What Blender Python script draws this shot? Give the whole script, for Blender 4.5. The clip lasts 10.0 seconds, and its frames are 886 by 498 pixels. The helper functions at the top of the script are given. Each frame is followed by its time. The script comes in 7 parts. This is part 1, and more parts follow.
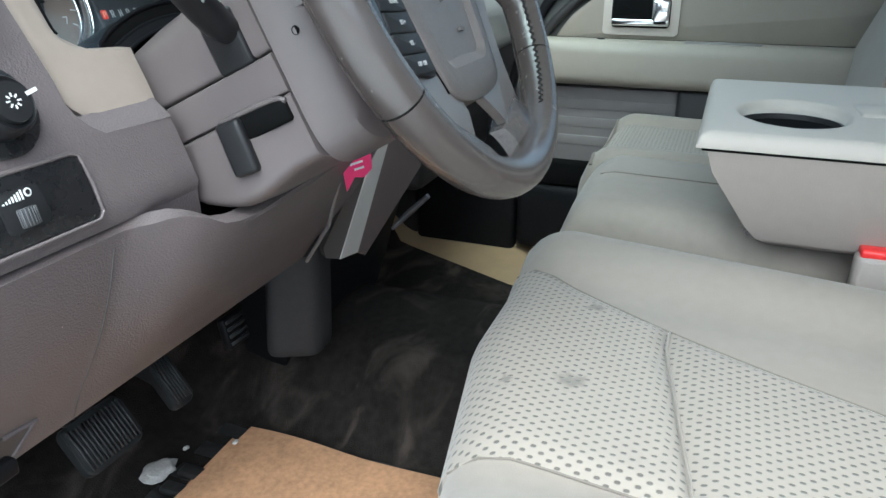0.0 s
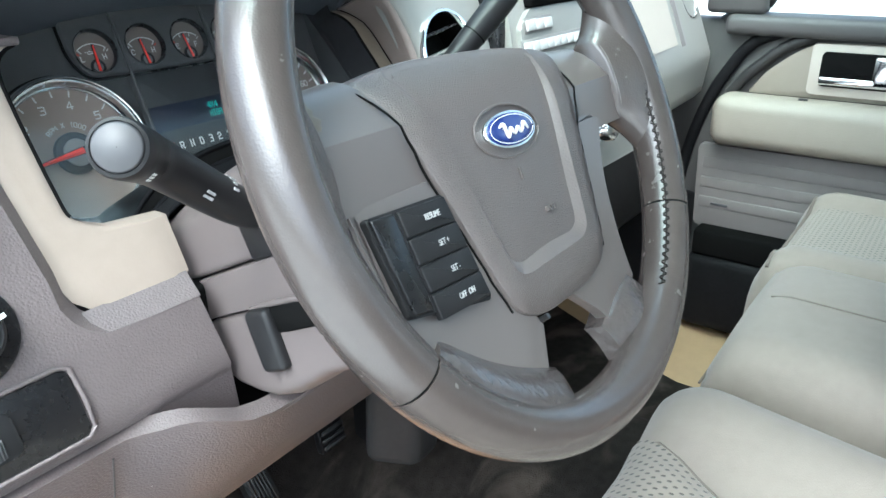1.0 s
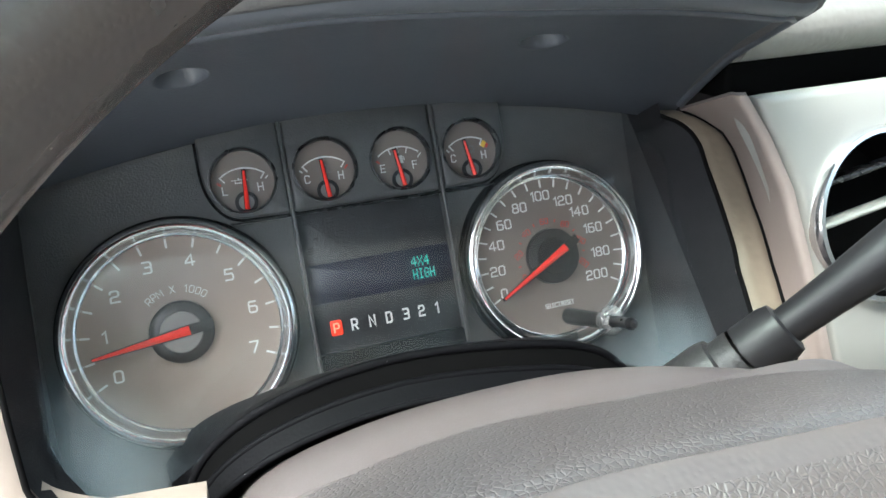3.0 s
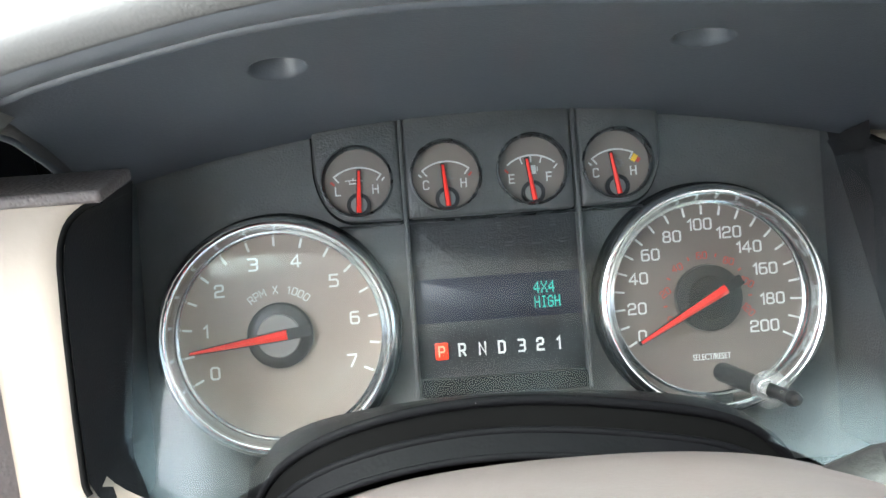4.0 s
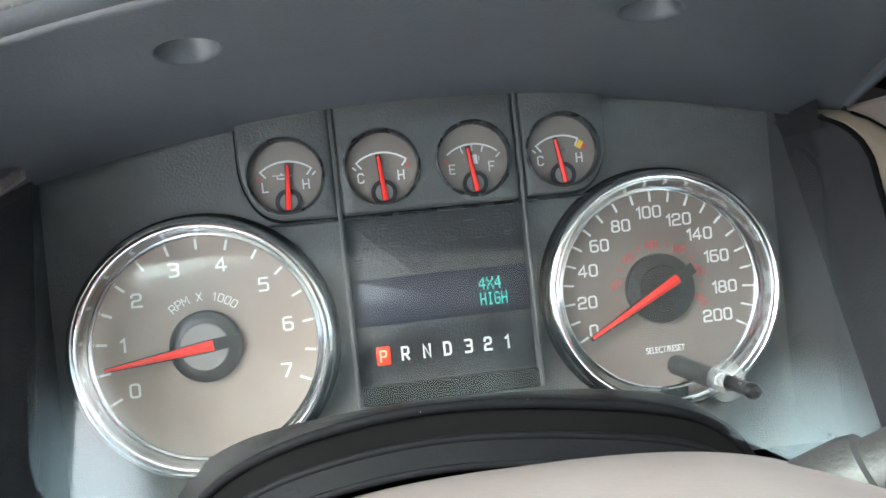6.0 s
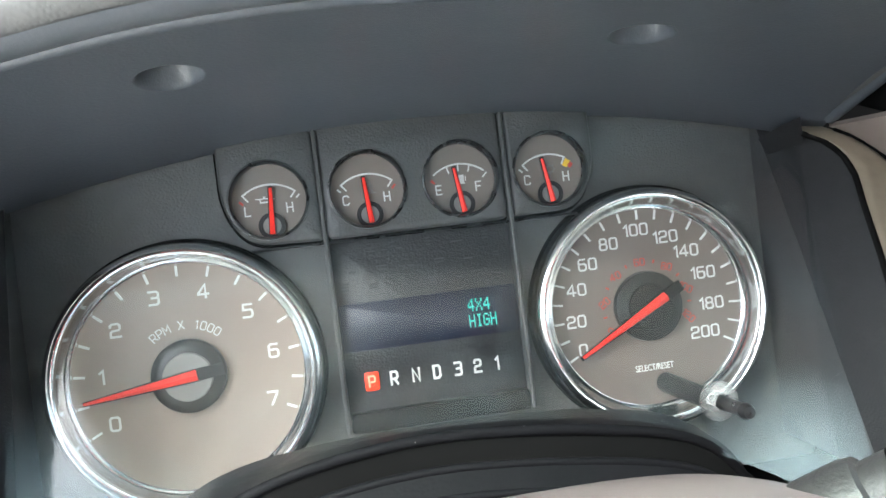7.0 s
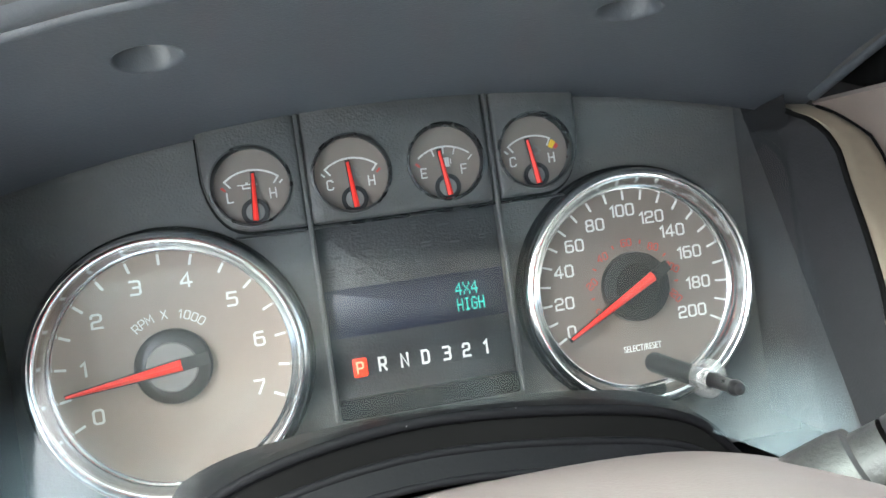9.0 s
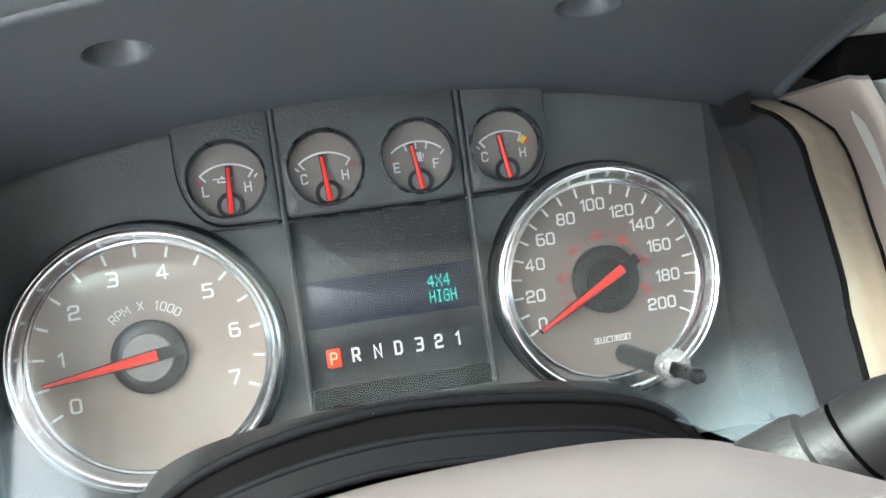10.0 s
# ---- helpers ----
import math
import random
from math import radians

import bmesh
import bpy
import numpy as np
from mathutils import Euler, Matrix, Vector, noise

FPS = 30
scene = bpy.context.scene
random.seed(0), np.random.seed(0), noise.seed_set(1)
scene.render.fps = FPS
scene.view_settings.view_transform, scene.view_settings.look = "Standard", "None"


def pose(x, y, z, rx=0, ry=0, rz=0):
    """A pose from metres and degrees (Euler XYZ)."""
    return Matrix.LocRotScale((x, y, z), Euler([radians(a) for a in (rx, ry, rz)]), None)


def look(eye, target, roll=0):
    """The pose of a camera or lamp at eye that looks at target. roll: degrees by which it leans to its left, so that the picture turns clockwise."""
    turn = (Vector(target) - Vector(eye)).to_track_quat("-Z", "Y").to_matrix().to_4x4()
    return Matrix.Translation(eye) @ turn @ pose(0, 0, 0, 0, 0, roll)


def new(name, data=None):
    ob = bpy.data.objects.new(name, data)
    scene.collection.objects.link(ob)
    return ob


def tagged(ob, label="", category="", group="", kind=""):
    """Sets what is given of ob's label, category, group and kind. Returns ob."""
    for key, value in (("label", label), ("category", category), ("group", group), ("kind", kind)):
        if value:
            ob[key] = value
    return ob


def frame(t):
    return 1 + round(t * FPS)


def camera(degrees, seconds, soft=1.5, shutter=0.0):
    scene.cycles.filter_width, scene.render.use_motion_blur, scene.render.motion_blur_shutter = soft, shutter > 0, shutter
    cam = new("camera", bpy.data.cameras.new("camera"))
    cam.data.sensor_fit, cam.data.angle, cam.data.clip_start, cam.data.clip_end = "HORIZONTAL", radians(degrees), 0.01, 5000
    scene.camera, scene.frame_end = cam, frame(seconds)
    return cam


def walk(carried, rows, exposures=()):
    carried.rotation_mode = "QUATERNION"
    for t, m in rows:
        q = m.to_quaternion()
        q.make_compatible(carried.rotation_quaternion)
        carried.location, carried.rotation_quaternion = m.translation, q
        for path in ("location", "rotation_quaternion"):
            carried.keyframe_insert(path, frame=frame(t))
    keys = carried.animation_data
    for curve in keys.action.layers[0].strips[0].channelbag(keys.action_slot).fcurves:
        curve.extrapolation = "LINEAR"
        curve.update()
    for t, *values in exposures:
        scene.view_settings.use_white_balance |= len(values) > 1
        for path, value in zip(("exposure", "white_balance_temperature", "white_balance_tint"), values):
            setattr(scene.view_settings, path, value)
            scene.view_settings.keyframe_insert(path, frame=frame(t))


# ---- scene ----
import random
import numpy as np
from math import sin, cos, pi, radians, atan2, sqrt

cam = camera(62.6, 10.0)
PATH = [
    (0, (-0.159, 0.318, 0.678), (1.568, 0.979, -0.085), -0.1),
    (0.5, (-0.091, 0.323, 0.735), (1.521, 1.217, -0.04), -0.6),
    (1, (0.028, 0.318, 0.775), (1.499, 1.42, -0.012), -1.1),
    (1.5, (0.12, 0.33, 0.804), (1.351, 1.697, 0.02), -1.9),
    (2, (0.209, 0.388, 0.803), (1.176, 1.955, 0.024), -2.8),
    (2.5, (0.273, 0.445, 0.8), (1.075, 2.108, 0.029), -2.8),
    (3, (0.306, 0.491, 0.802), (0.858, 2.257, 0.043), -3.4),
    (3.2, (0.319, 0.5, 0.804), (0.716, 2.309, 0.051), -3.6),
    (4.3, (0.358, 0.54, 0.786), (0.352, 2.401, 0.053), -4.0),
    (4.5, (0.361, 0.547, 0.783), (0.359, 2.404, 0.041), -4.1),
    (5, (0.359, 0.55, 0.784), (0.418, 2.409, 0.048), -4.1),
    (5.5, (0.358, 0.547, 0.784), (0.476, 2.4, 0.041), -4.1),
    (7, (0.348, 0.556, 0.791), (0.601, 2.394, 0.044), -4.1),
    (7.5, (0.349, 0.562, 0.797), (0.631, 2.395, 0.046), -4.1),
    (8, (0.351, 0.559, 0.792), (0.642, 2.385, 0.029), -4.4),
    (8.5, (0.348, 0.558, 0.785), (0.652, 2.38, 0.019), -4.4),
    (9, (0.345, 0.558, 0.787), (0.65, 2.377, 0.015), -4.5),
    (9.5, (0.357, 0.553, 0.785), (0.661, 2.371, 0.008), -4.5),
    (10, (0.355, 0.549, 0.785), (0.662, 2.369, 0.017), -4.5),
]
EXPOSURE = [(0.0, 1.5, 5450, -1), (0.5, 1.9, 5400, -2), (1.0, 2.15, 5500, -2), (2.0, 2.12, 5600, -3), (3.0, 2.66, 5980, 3), (4.3, 3.25, 6050, 1), (10.0, 3.40, 6050, 1)]
walk(cam, [(t, look(eye, target, roll)) for t, eye, target, roll in PATH], EXPOSURE)

# ---- light: a bright overcast day through the glass and the open door ----
sky = bpy.data.worlds.new("sky")
scene.world = sky
sky.use_nodes = True
_nt = sky.node_tree
_bg = _nt.nodes["Background"]
_tex = _nt.nodes.new("ShaderNodeTexSky")
_tex.sky_type = 'NISHITA'
_tex.sun_disc = False
_tex.sun_elevation = radians(58)
_tex.sun_rotation = radians(-110)
_tex.air_density = 0.8
_tex.dust_density = 7.0
_tex.ozone_density = 1.0
_hs = _nt.nodes.new("ShaderNodeHueSaturation")
_hs.inputs["Saturation"].default_value = 0.7
_nt.links.new(_tex.outputs[0], _hs.inputs["Color"])
_nt.links.new(_hs.outputs[0], _bg.inputs[0])
_bg.inputs[1].default_value = 0.15
_sun = bpy.data.lights.new("sun", 'SUN')
_sun.energy = 1.3
_sun.angle = radians(75)
_sun.color = (1.0, 0.98, 0.95)
_so = new("sun", _sun)
_so.matrix_world = look((-2.6, 0.45, 5.3), (0.4, 0.6, 0.6))


# ---- materials ----
def mat(name, col, rough=0.5, metal=0.0, bump=None, var=None, spec=0.5, coat=0.0, sheen=0.0, emit=None, fleck=None, rv=0.04):
    """Principled surface; bump=(cell metres, depth metres, kind), var=(cell metres, share), fleck=(cell, amount, colour)."""
    m = bpy.data.materials.new(name)
    m.use_nodes = True
    nt = m.node_tree
    b = nt.nodes["Principled BSDF"]
    b.inputs["Base Color"].default_value = (*col, 1)
    b.inputs["Roughness"].default_value = rough
    b.inputs["Metallic"].default_value = metal
    b.inputs["Specular IOR Level"].default_value = spec
    b.inputs["Coat Weight"].default_value = coat
    b.inputs["Sheen Weight"].default_value = sheen
    if emit:
        b.inputs["Emission Color"].default_value = (*emit[0], 1)
        b.inputs["Emission Strength"].default_value = emit[1]
    tc = nt.nodes.new("ShaderNodeTexCoord")
    out = None
    if var:
        n1 = nt.nodes.new("ShaderNodeTexNoise")
        n1.inputs["Scale"].default_value = 1.0 / var[0]
        n1.inputs["Detail"].default_value = 5
        n1.inputs["Roughness"].default_value = 0.65
        nt.links.new(tc.outputs["Object"], n1.inputs["Vector"])
        n2 = nt.nodes.new("ShaderNodeTexNoise")
        n2.inputs["Scale"].default_value = 7.0 / var[0]
        n2.inputs["Detail"].default_value = 3
        nt.links.new(tc.outputs["Object"], n2.inputs["Vector"])
        add = nt.nodes.new("ShaderNodeMath")
        add.operation = 'ADD'
        nt.links.new(n1.outputs[0], add.inputs[0])
        nt.links.new(n2.outputs[0], add.inputs[1])
        mr = nt.nodes.new("ShaderNodeMapRange")
        mr.inputs["From Min"].default_value = 0.65
        mr.inputs["From Max"].default_value = 1.35
        mr.inputs["To Min"].default_value = 1 - var[1]
        mr.inputs["To Max"].default_value = 1 + var[1]
        nt.links.new(add.outputs[0], mr.inputs["Value"])
        mx = nt.nodes.new("ShaderNodeVectorMath")
        mx.operation = 'SCALE'
        mx.inputs[0].default_value = col
        nt.links.new(mr.outputs[0], mx.inputs["Scale"])
        out = mx.outputs[0]
        mr2 = nt.nodes.new("ShaderNodeMapRange")
        mr2.inputs["From Min"].default_value = 0.6
        mr2.inputs["From Max"].default_value = 1.4
        mr2.inputs["To Min"].default_value = max(rough - rv, 0.02)
        mr2.inputs["To Max"].default_value = min(rough + rv, 1.0)
        nt.links.new(add.outputs[0], mr2.inputs["Value"])
        nt.links.new(mr2.outputs[0], b.inputs["Roughness"])
    if fleck:
        v = nt.nodes.new("ShaderNodeTexVoronoi")
        v.inputs["Scale"].default_value = 1.0 / fleck[0]
        nt.links.new(tc.outputs["Object"], v.inputs["Vector"])
        lt = nt.nodes.new("ShaderNodeMath")
        lt.operation = 'LESS_THAN'
        lt.inputs[1].default_value = fleck[1]
        nt.links.new(v.outputs["Distance"], lt.inputs[0])
        mix = nt.nodes.new("ShaderNodeMix")
        mix.data_type = 'RGBA'
        nt.links.new(lt.outputs[0], mix.inputs[0])
        if out:
            nt.links.new(out, mix.inputs[6])
        else:
            mix.inputs[6].default_value = (*col, 1)
        mix.inputs[7].default_value = (*fleck[2], 1)
        out = mix.outputs[2]
    if out:
        nt.links.new(out, b.inputs["Base Color"])
    if bump:
        if bump[2] == 'pebble':
            t = nt.nodes.new("ShaderNodeTexVoronoi")
            t.feature = 'SMOOTH_F1'
            t.inputs["Scale"].default_value = 1.0 / bump[0]
            h = t.outputs["Distance"]
        elif bump[2] == 'grain':
            t = nt.nodes.new("ShaderNodeTexVoronoi")
            t.feature = 'DISTANCE_TO_EDGE'
            t.inputs["Scale"].default_value = 1.0 / bump[0]
            t.inputs["Randomness"].default_value = 1.0
            q = nt.nodes.new("ShaderNodeMapRange")
            q.interpolation_type = 'SMOOTHSTEP'
            q.inputs["From Max"].default_value = 0.22
            nt.links.new(t.outputs["Distance"], q.inputs["Value"])
            h = q.outputs[0]
        else:
            t = nt.nodes.new("ShaderNodeTexNoise")
            t.inputs["Scale"].default_value = 1.0 / bump[0]
            t.inputs["Detail"].default_value = 4
            h = t.outputs[0]
        nt.links.new(tc.outputs["Object"], t.inputs["Vector"])
        bp = nt.nodes.new("ShaderNodeBump")
        bp.inputs["Strength"].default_value = 1.0
        bp.inputs["Distance"].default_value = bump[1]
        nt.links.new(h, bp.inputs["Height"])
        nt.links.new(bp.outputs[0], b.inputs["Normal"])
    return m


M_dash = mat("dash_taupe_plastic", (0.130, 0.109, 0.108), 0.46, bump=(0.0015, 0.00042, 'pebble'), var=(0.12, 0.06), fleck=(0.02, 0.022, (0.5, 0.48, 0.45)))
M_shroud = mat("column_taupe_plastic", (0.122, 0.103, 0.100), 0.42, bump=(0.0012, 0.0001, 'noise'), var=(0.15, 0.05))
M_beige = mat("beige_trim", (0.305, 0.252, 0.212), 0.55, bump=(0.002, 0.00008, 'noise'), var=(0.06, 0.04))
M_beigeg = mat("beige_grained_strip", (0.225, 0.188, 0.143), 0.42, bump=(0.005, 0.0006, 'pebble'), var=(0.05, 0.05))
M_vside = mat("vent_side_pinkish", (0.27, 0.225, 0.205), 0.5, bump=(0.002, 0.00008, 'noise'), var=(0.1, 0.04))
M_silver = mat("silver_grey_trim", (0.285, 0.285, 0.265), 0.36, 0.1, bump=(0.001, 0.00004, 'noise'), var=(0.2, 0.04))
M_pad = mat("dash_top_pad", (0.19, 0.185, 0.172), 0.6, bump=(0.003, 0.0003, 'pebble'), var=(0.2, 0.05))
M_black = mat("black_grained_plastic", (0.070, 0.069, 0.069), 0.42, bump=(0.0009, 0.00018, 'pebble'), var=(0.05, 0.12))
M_pod = mat("pod_wall_black", (0.020, 0.020, 0.022), 0.6, spec=0.12, bump=(0.0008, 0.00012, 'pebble'), var=(0.05, 0.1))
M_arch = mat("arch_black_plastic", (0.0055, 0.0055, 0.0065), 0.5, spec=0.06, bump=(0.0009, 0.0001, 'pebble'), var=(0.05, 0.12), fleck=(0.008, 0.025, (0.2, 0.2, 0.2)))
M_ring = mat("gauge_wall_polished_metal", (0.62, 0.63, 0.64), 0.13, 1.0, var=(0.02, 0.05))
M_duct = mat("duct_black_plastic", (0.010, 0.010, 0.011), 0.5, spec=0.10, bump=(0.0016, 0.0001, 'pebble'), var=(0.05, 0.2))
M_ductgrey = mat("duct_dark_grey_plastic", (0.034, 0.034, 0.035), 0.5, spec=0.2, bump=(0.0016, 0.0001, 'pebble'), var=(0.05, 0.15))
M_slate = mat("slate_plastic_and_shade", (0.07, 0.068, 0.067), 0.5, bump=(0.0016, 0.0002, 'pebble'), var=(0.2, 0.06))
M_blacks = mat("black_smooth_plastic", (0.012, 0.012, 0.013), 0.28, var=(0.04, 0.1))
M_hood = mat("hood_underside_black", (0.066, 0.074, 0.088), 0.36, bump=(0.0012, 0.0001, 'noise'), var=(0.1, 0.1))
M_lip_shaded = mat("hood_lip_shaded_pad", (0.060, 0.058, 0.057), 0.5, bump=(0.0012, 0.00010, 'pebble'), var=(0.1, 0.06))
M_lipband = mat("hood_lip_band", (0.085, 0.093, 0.105), 0.4, bump=(0.0012, 0.00005, 'noise'), var=(0.1, 0.05))
# near-black for joints, and for shade painted into gaps, slots and recesses
M_dark = mat("joint_and_shade_black", (0.006, 0.006, 0.006), 0.9, spec=0.04)
M_leather = mat("wheel_leather", (0.058, 0.048, 0.044), 0.25, spec=0.9, bump=(0.0011, 0.00007, 'pebble'), var=(0.06, 0.06), rv=0.04)
M_leather_worn = mat("polished_leather", (0.062, 0.053, 0.051), 0.17, spec=1.0, bump=(0.0045, 0.0009, 'noise'), var=(0.03, 0.10), rv=0.06)
M_bag = mat("airbag_grained_vinyl", (0.106, 0.090, 0.084), 0.36, spec=0.95, bump=(0.0017, 0.00013, 'grain'), var=(0.08, 0.05), rv=0.06)
M_bagline = mat("airbag_smooth_vinyl", (0.118, 0.101, 0.096), 0.40, spec=0.8, bump=(0.0016, 0.00012, 'pebble'))
M_spoke = mat("spoke_satin_plastic", (0.118, 0.103, 0.097), 0.31, spec=1.0, var=(0.3, 0.02), bump=(0.0008, 0.00003, 'noise'))
M_chrome = mat("chrome", (0.88, 0.89, 0.90), 0.14, 1.0, var=(0.02, 0.03))
# one dial taupe in two copies: the first has lens glare painted in
M_face_glare = mat("gauge_face_glare_lit", (0.32, 0.255, 0.215), 0.5, bump=(0.0005, 0.00002, 'noise'), var=(0.05, 0.03))
M_face_dim = mat("gauge_face_dim", (0.19, 0.155, 0.135), 0.5, bump=(0.0005, 0.00002, 'noise'), var=(0.05, 0.04))
M_white = mat("gauge_print_white", (0.72, 0.72, 0.70), 0.5)
M_print = mat("worn_grey_print", (0.42, 0.42, 0.42), 0.6, var=(0.003, 0.35))
M_hub = mat("hub_satin_black", (0.018, 0.018, 0.020), 0.3, spec=0.5, var=(0.01, 0.1))
M_grey = mat("gauge_cap_grey", (0.21, 0.20, 0.195), 0.5, bump=(0.0006, 0.00003, 'noise'))
M_red = mat("pointer_red", (0.85, 0.03, 0.02), 0.4, emit=((1.0, 0.05, 0.03), 0.02))
M_redprint = mat("red_print", (0.55, 0.06, 0.04), 0.5)
M_yellow = mat("yellow_print", (0.85, 0.55, 0.03), 0.5)
M_disp = mat("display_glass_navy", (0.006, 0.009, 0.028), 0.4)
M_text = mat("display_teal_glow", (0.02, 0.3, 0.25), 0.5, emit=((0.05, 0.62, 0.50), 0.10))
M_plamp = mat("gear_lamp_orange_red", (0.5, 0.02, 0.008), 0.5, emit=((1.0, 0.05, 0.008), 0.16))
M_ghost = mat("unlit_symbol_grey", (0.035, 0.036, 0.038), 0.5)
M_cloth = mat("seat_cloth_plain", (0.255, 0.222, 0.188), 0.9, sheen=0.2, bump=(0.0012, 0.0003, 'noise'), var=(0.10, 0.07))
M_vinyl = mat("armrest_vinyl", (0.32, 0.28, 0.25), 0.55, bump=(0.002, 0.0002, 'pebble'), var=(0.1, 0.04))
M_vinyl_l = mat("light_moulded_plastic", (0.44, 0.40, 0.35), 0.6, bump=(0.001, 0.00005, 'noise'), var=(0.2, 0.03))
M_doorbeige = mat("door_armrest_vinyl", (0.275, 0.248, 0.208), 0.55, bump=(0.002, 0.0002, 'pebble'), var=(0.15, 0.04))
M_doorgrey = mat("door_panel_grey", (0.20, 0.185, 0.18), 0.5, bump=(0.0016, 0.0002, 'pebble'), var=(0.2, 0.05))
M_doordark = mat("door_dark_plastic", (0.022, 0.021, 0.021), 0.5, bump=(0.0016, 0.0002, 'pebble'), var=(0.2, 0.1))
M_tan = mat("tan_floor", (0.42, 0.30, 0.175), 0.7, bump=(0.003, 0.0003, 'noise'), var=(0.2, 0.08))
M_paper = mat("brown_kraft_paper", (0.40, 0.228, 0.125), 0.75, bump=(0.03, 0.0030, 'noise'), var=(0.05, 0.26))
M_rubber = mat("black_rubber", (0.018, 0.018, 0.018), 0.45, bump=(0.002, 0.0003, 'noise'), var=(0.03, 0.4))
M_pinktag = mat("pink_card", (0.75, 0.03, 0.16), 0.5)
M_redbtn = mat("red_button", (0.75, 0.03, 0.03), 0.35)
M_blue = mat("emblem_blue", (0.01, 0.025, 0.16), 0.2, coat=0.6)
M_roof = mat("headliner", (0.55, 0.53, 0.49), 0.95, bump=(0.002, 0.0003, 'noise'), var=(0.3, 0.04))
M_ground = mat("pale_bounce_ground", (0.50, 0.50, 0.48), 0.9, bump=(0.01, 0.003, 'noise'), var=(1.5, 0.2))
M_btn = mat("switch_black", (0.015, 0.015, 0.016), 0.5, spec=0.3, var=(0.01, 0.15))
M_radbtn = mat("radio_key_grey", (0.55, 0.56, 0.55), 0.35, var=(0.02, 0.05))
M_patch = mat("worn_bare_patch", (0.165, 0.137, 0.108), 0.5, bump=(0.002, 0.0001, 'noise'), var=(0.01, 0.1))
M_lever = mat("stalk_dark_plastic", (0.013, 0.013, 0.014), 0.42, spec=0.32, bump=(0.001, 0.00003, 'noise'), var=(0.05, 0.08))
M_grain = mat("centre_black_grained", (0.035, 0.035, 0.037), 0.5, bump=(0.0009, 0.0002, 'pebble'), var=(0.03, 0.2))
M_plet = mat("gear_letter_lit", (0.8, 0.35, 0.25), 0.5, emit=((1.0, 0.3, 0.12), 0.08))
M_archd = mat("arch_black_dusty", (0.0065, 0.0065, 0.0075), 0.6, spec=0.05, bump=(0.0015, 0.0001, 'pebble'), var=(0.1, 0.06), fleck=(0.008, 0.03, (0.35, 0.35, 0.35)))
M_stitch = mat("grey_thread", (0.12, 0.105, 0.10), 0.5)
M_thread = mat("dark_thread", (0.022, 0.019, 0.018), 0.8, spec=0.1)
M_ghost2 = mat("moulded_mark", (0.10, 0.088, 0.082), 0.5)
M_stalkcap = mat("stalk_end_grey", (0.055, 0.055, 0.059), 0.42, var=(0.02, 0.05))
M_seam = mat("seam_thread", (0.165, 0.143, 0.12), 0.9)
M_debris = mat("dusty_white_scrap", (0.36, 0.345, 0.33), 0.9, bump=(0.004, 0.001, 'noise'), var=(0.01, 0.25))


def carpet_mat():
    """Dark cut-pile carpet with pale brushed scuffs."""
    m = mat("dark_carpet", (0.018, 0.0155, 0.014), 0.95, spec=0.1, bump=(0.0022, 0.0016, 'noise'), var=(0.10, 0.45))
    nt = m.node_tree
    b = nt.nodes["Principled BSDF"]
    base = b.inputs["Base Color"].links[0].from_socket
    tc = nt.nodes.new("ShaderNodeTexCoord")
    mp = nt.nodes.new("ShaderNodeMapping")
    mp.inputs["Scale"].default_value = (6, 11, 6)
    mp.inputs["Rotation"].default_value = (0, 0, 0.7)
    nt.links.new(tc.outputs["Object"], mp.inputs["Vector"])
    n = nt.nodes.new("ShaderNodeTexNoise")
    n.inputs["Scale"].default_value = 1.0
    n.inputs["Detail"].default_value = 7
    n.inputs["Distortion"].default_value = 1.2
    nt.links.new(mp.outputs[0], n.inputs["Vector"])
    r = nt.nodes.new("ShaderNodeMapRange")
    r.interpolation_type = 'SMOOTHSTEP'
    r.inputs["From Min"].default_value = 0.48
    r.inputs["From Max"].default_value = 0.72
    r.inputs["To Max"].default_value = 0.85
    nt.links.new(n.outputs[0], r.inputs["Value"])
    mx = nt.nodes.new("ShaderNodeMix")
    mx.data_type = 'RGBA'
    nt.links.new(r.outputs[0], mx.inputs[0])
    nt.links.new(base, mx.inputs[6])
    mx.inputs[7].default_value = (0.084, 0.069, 0.058, 1)
    nt.links.new(mx.outputs[2], b.inputs["Base Color"])
    return m


M_carpet = carpet_mat()


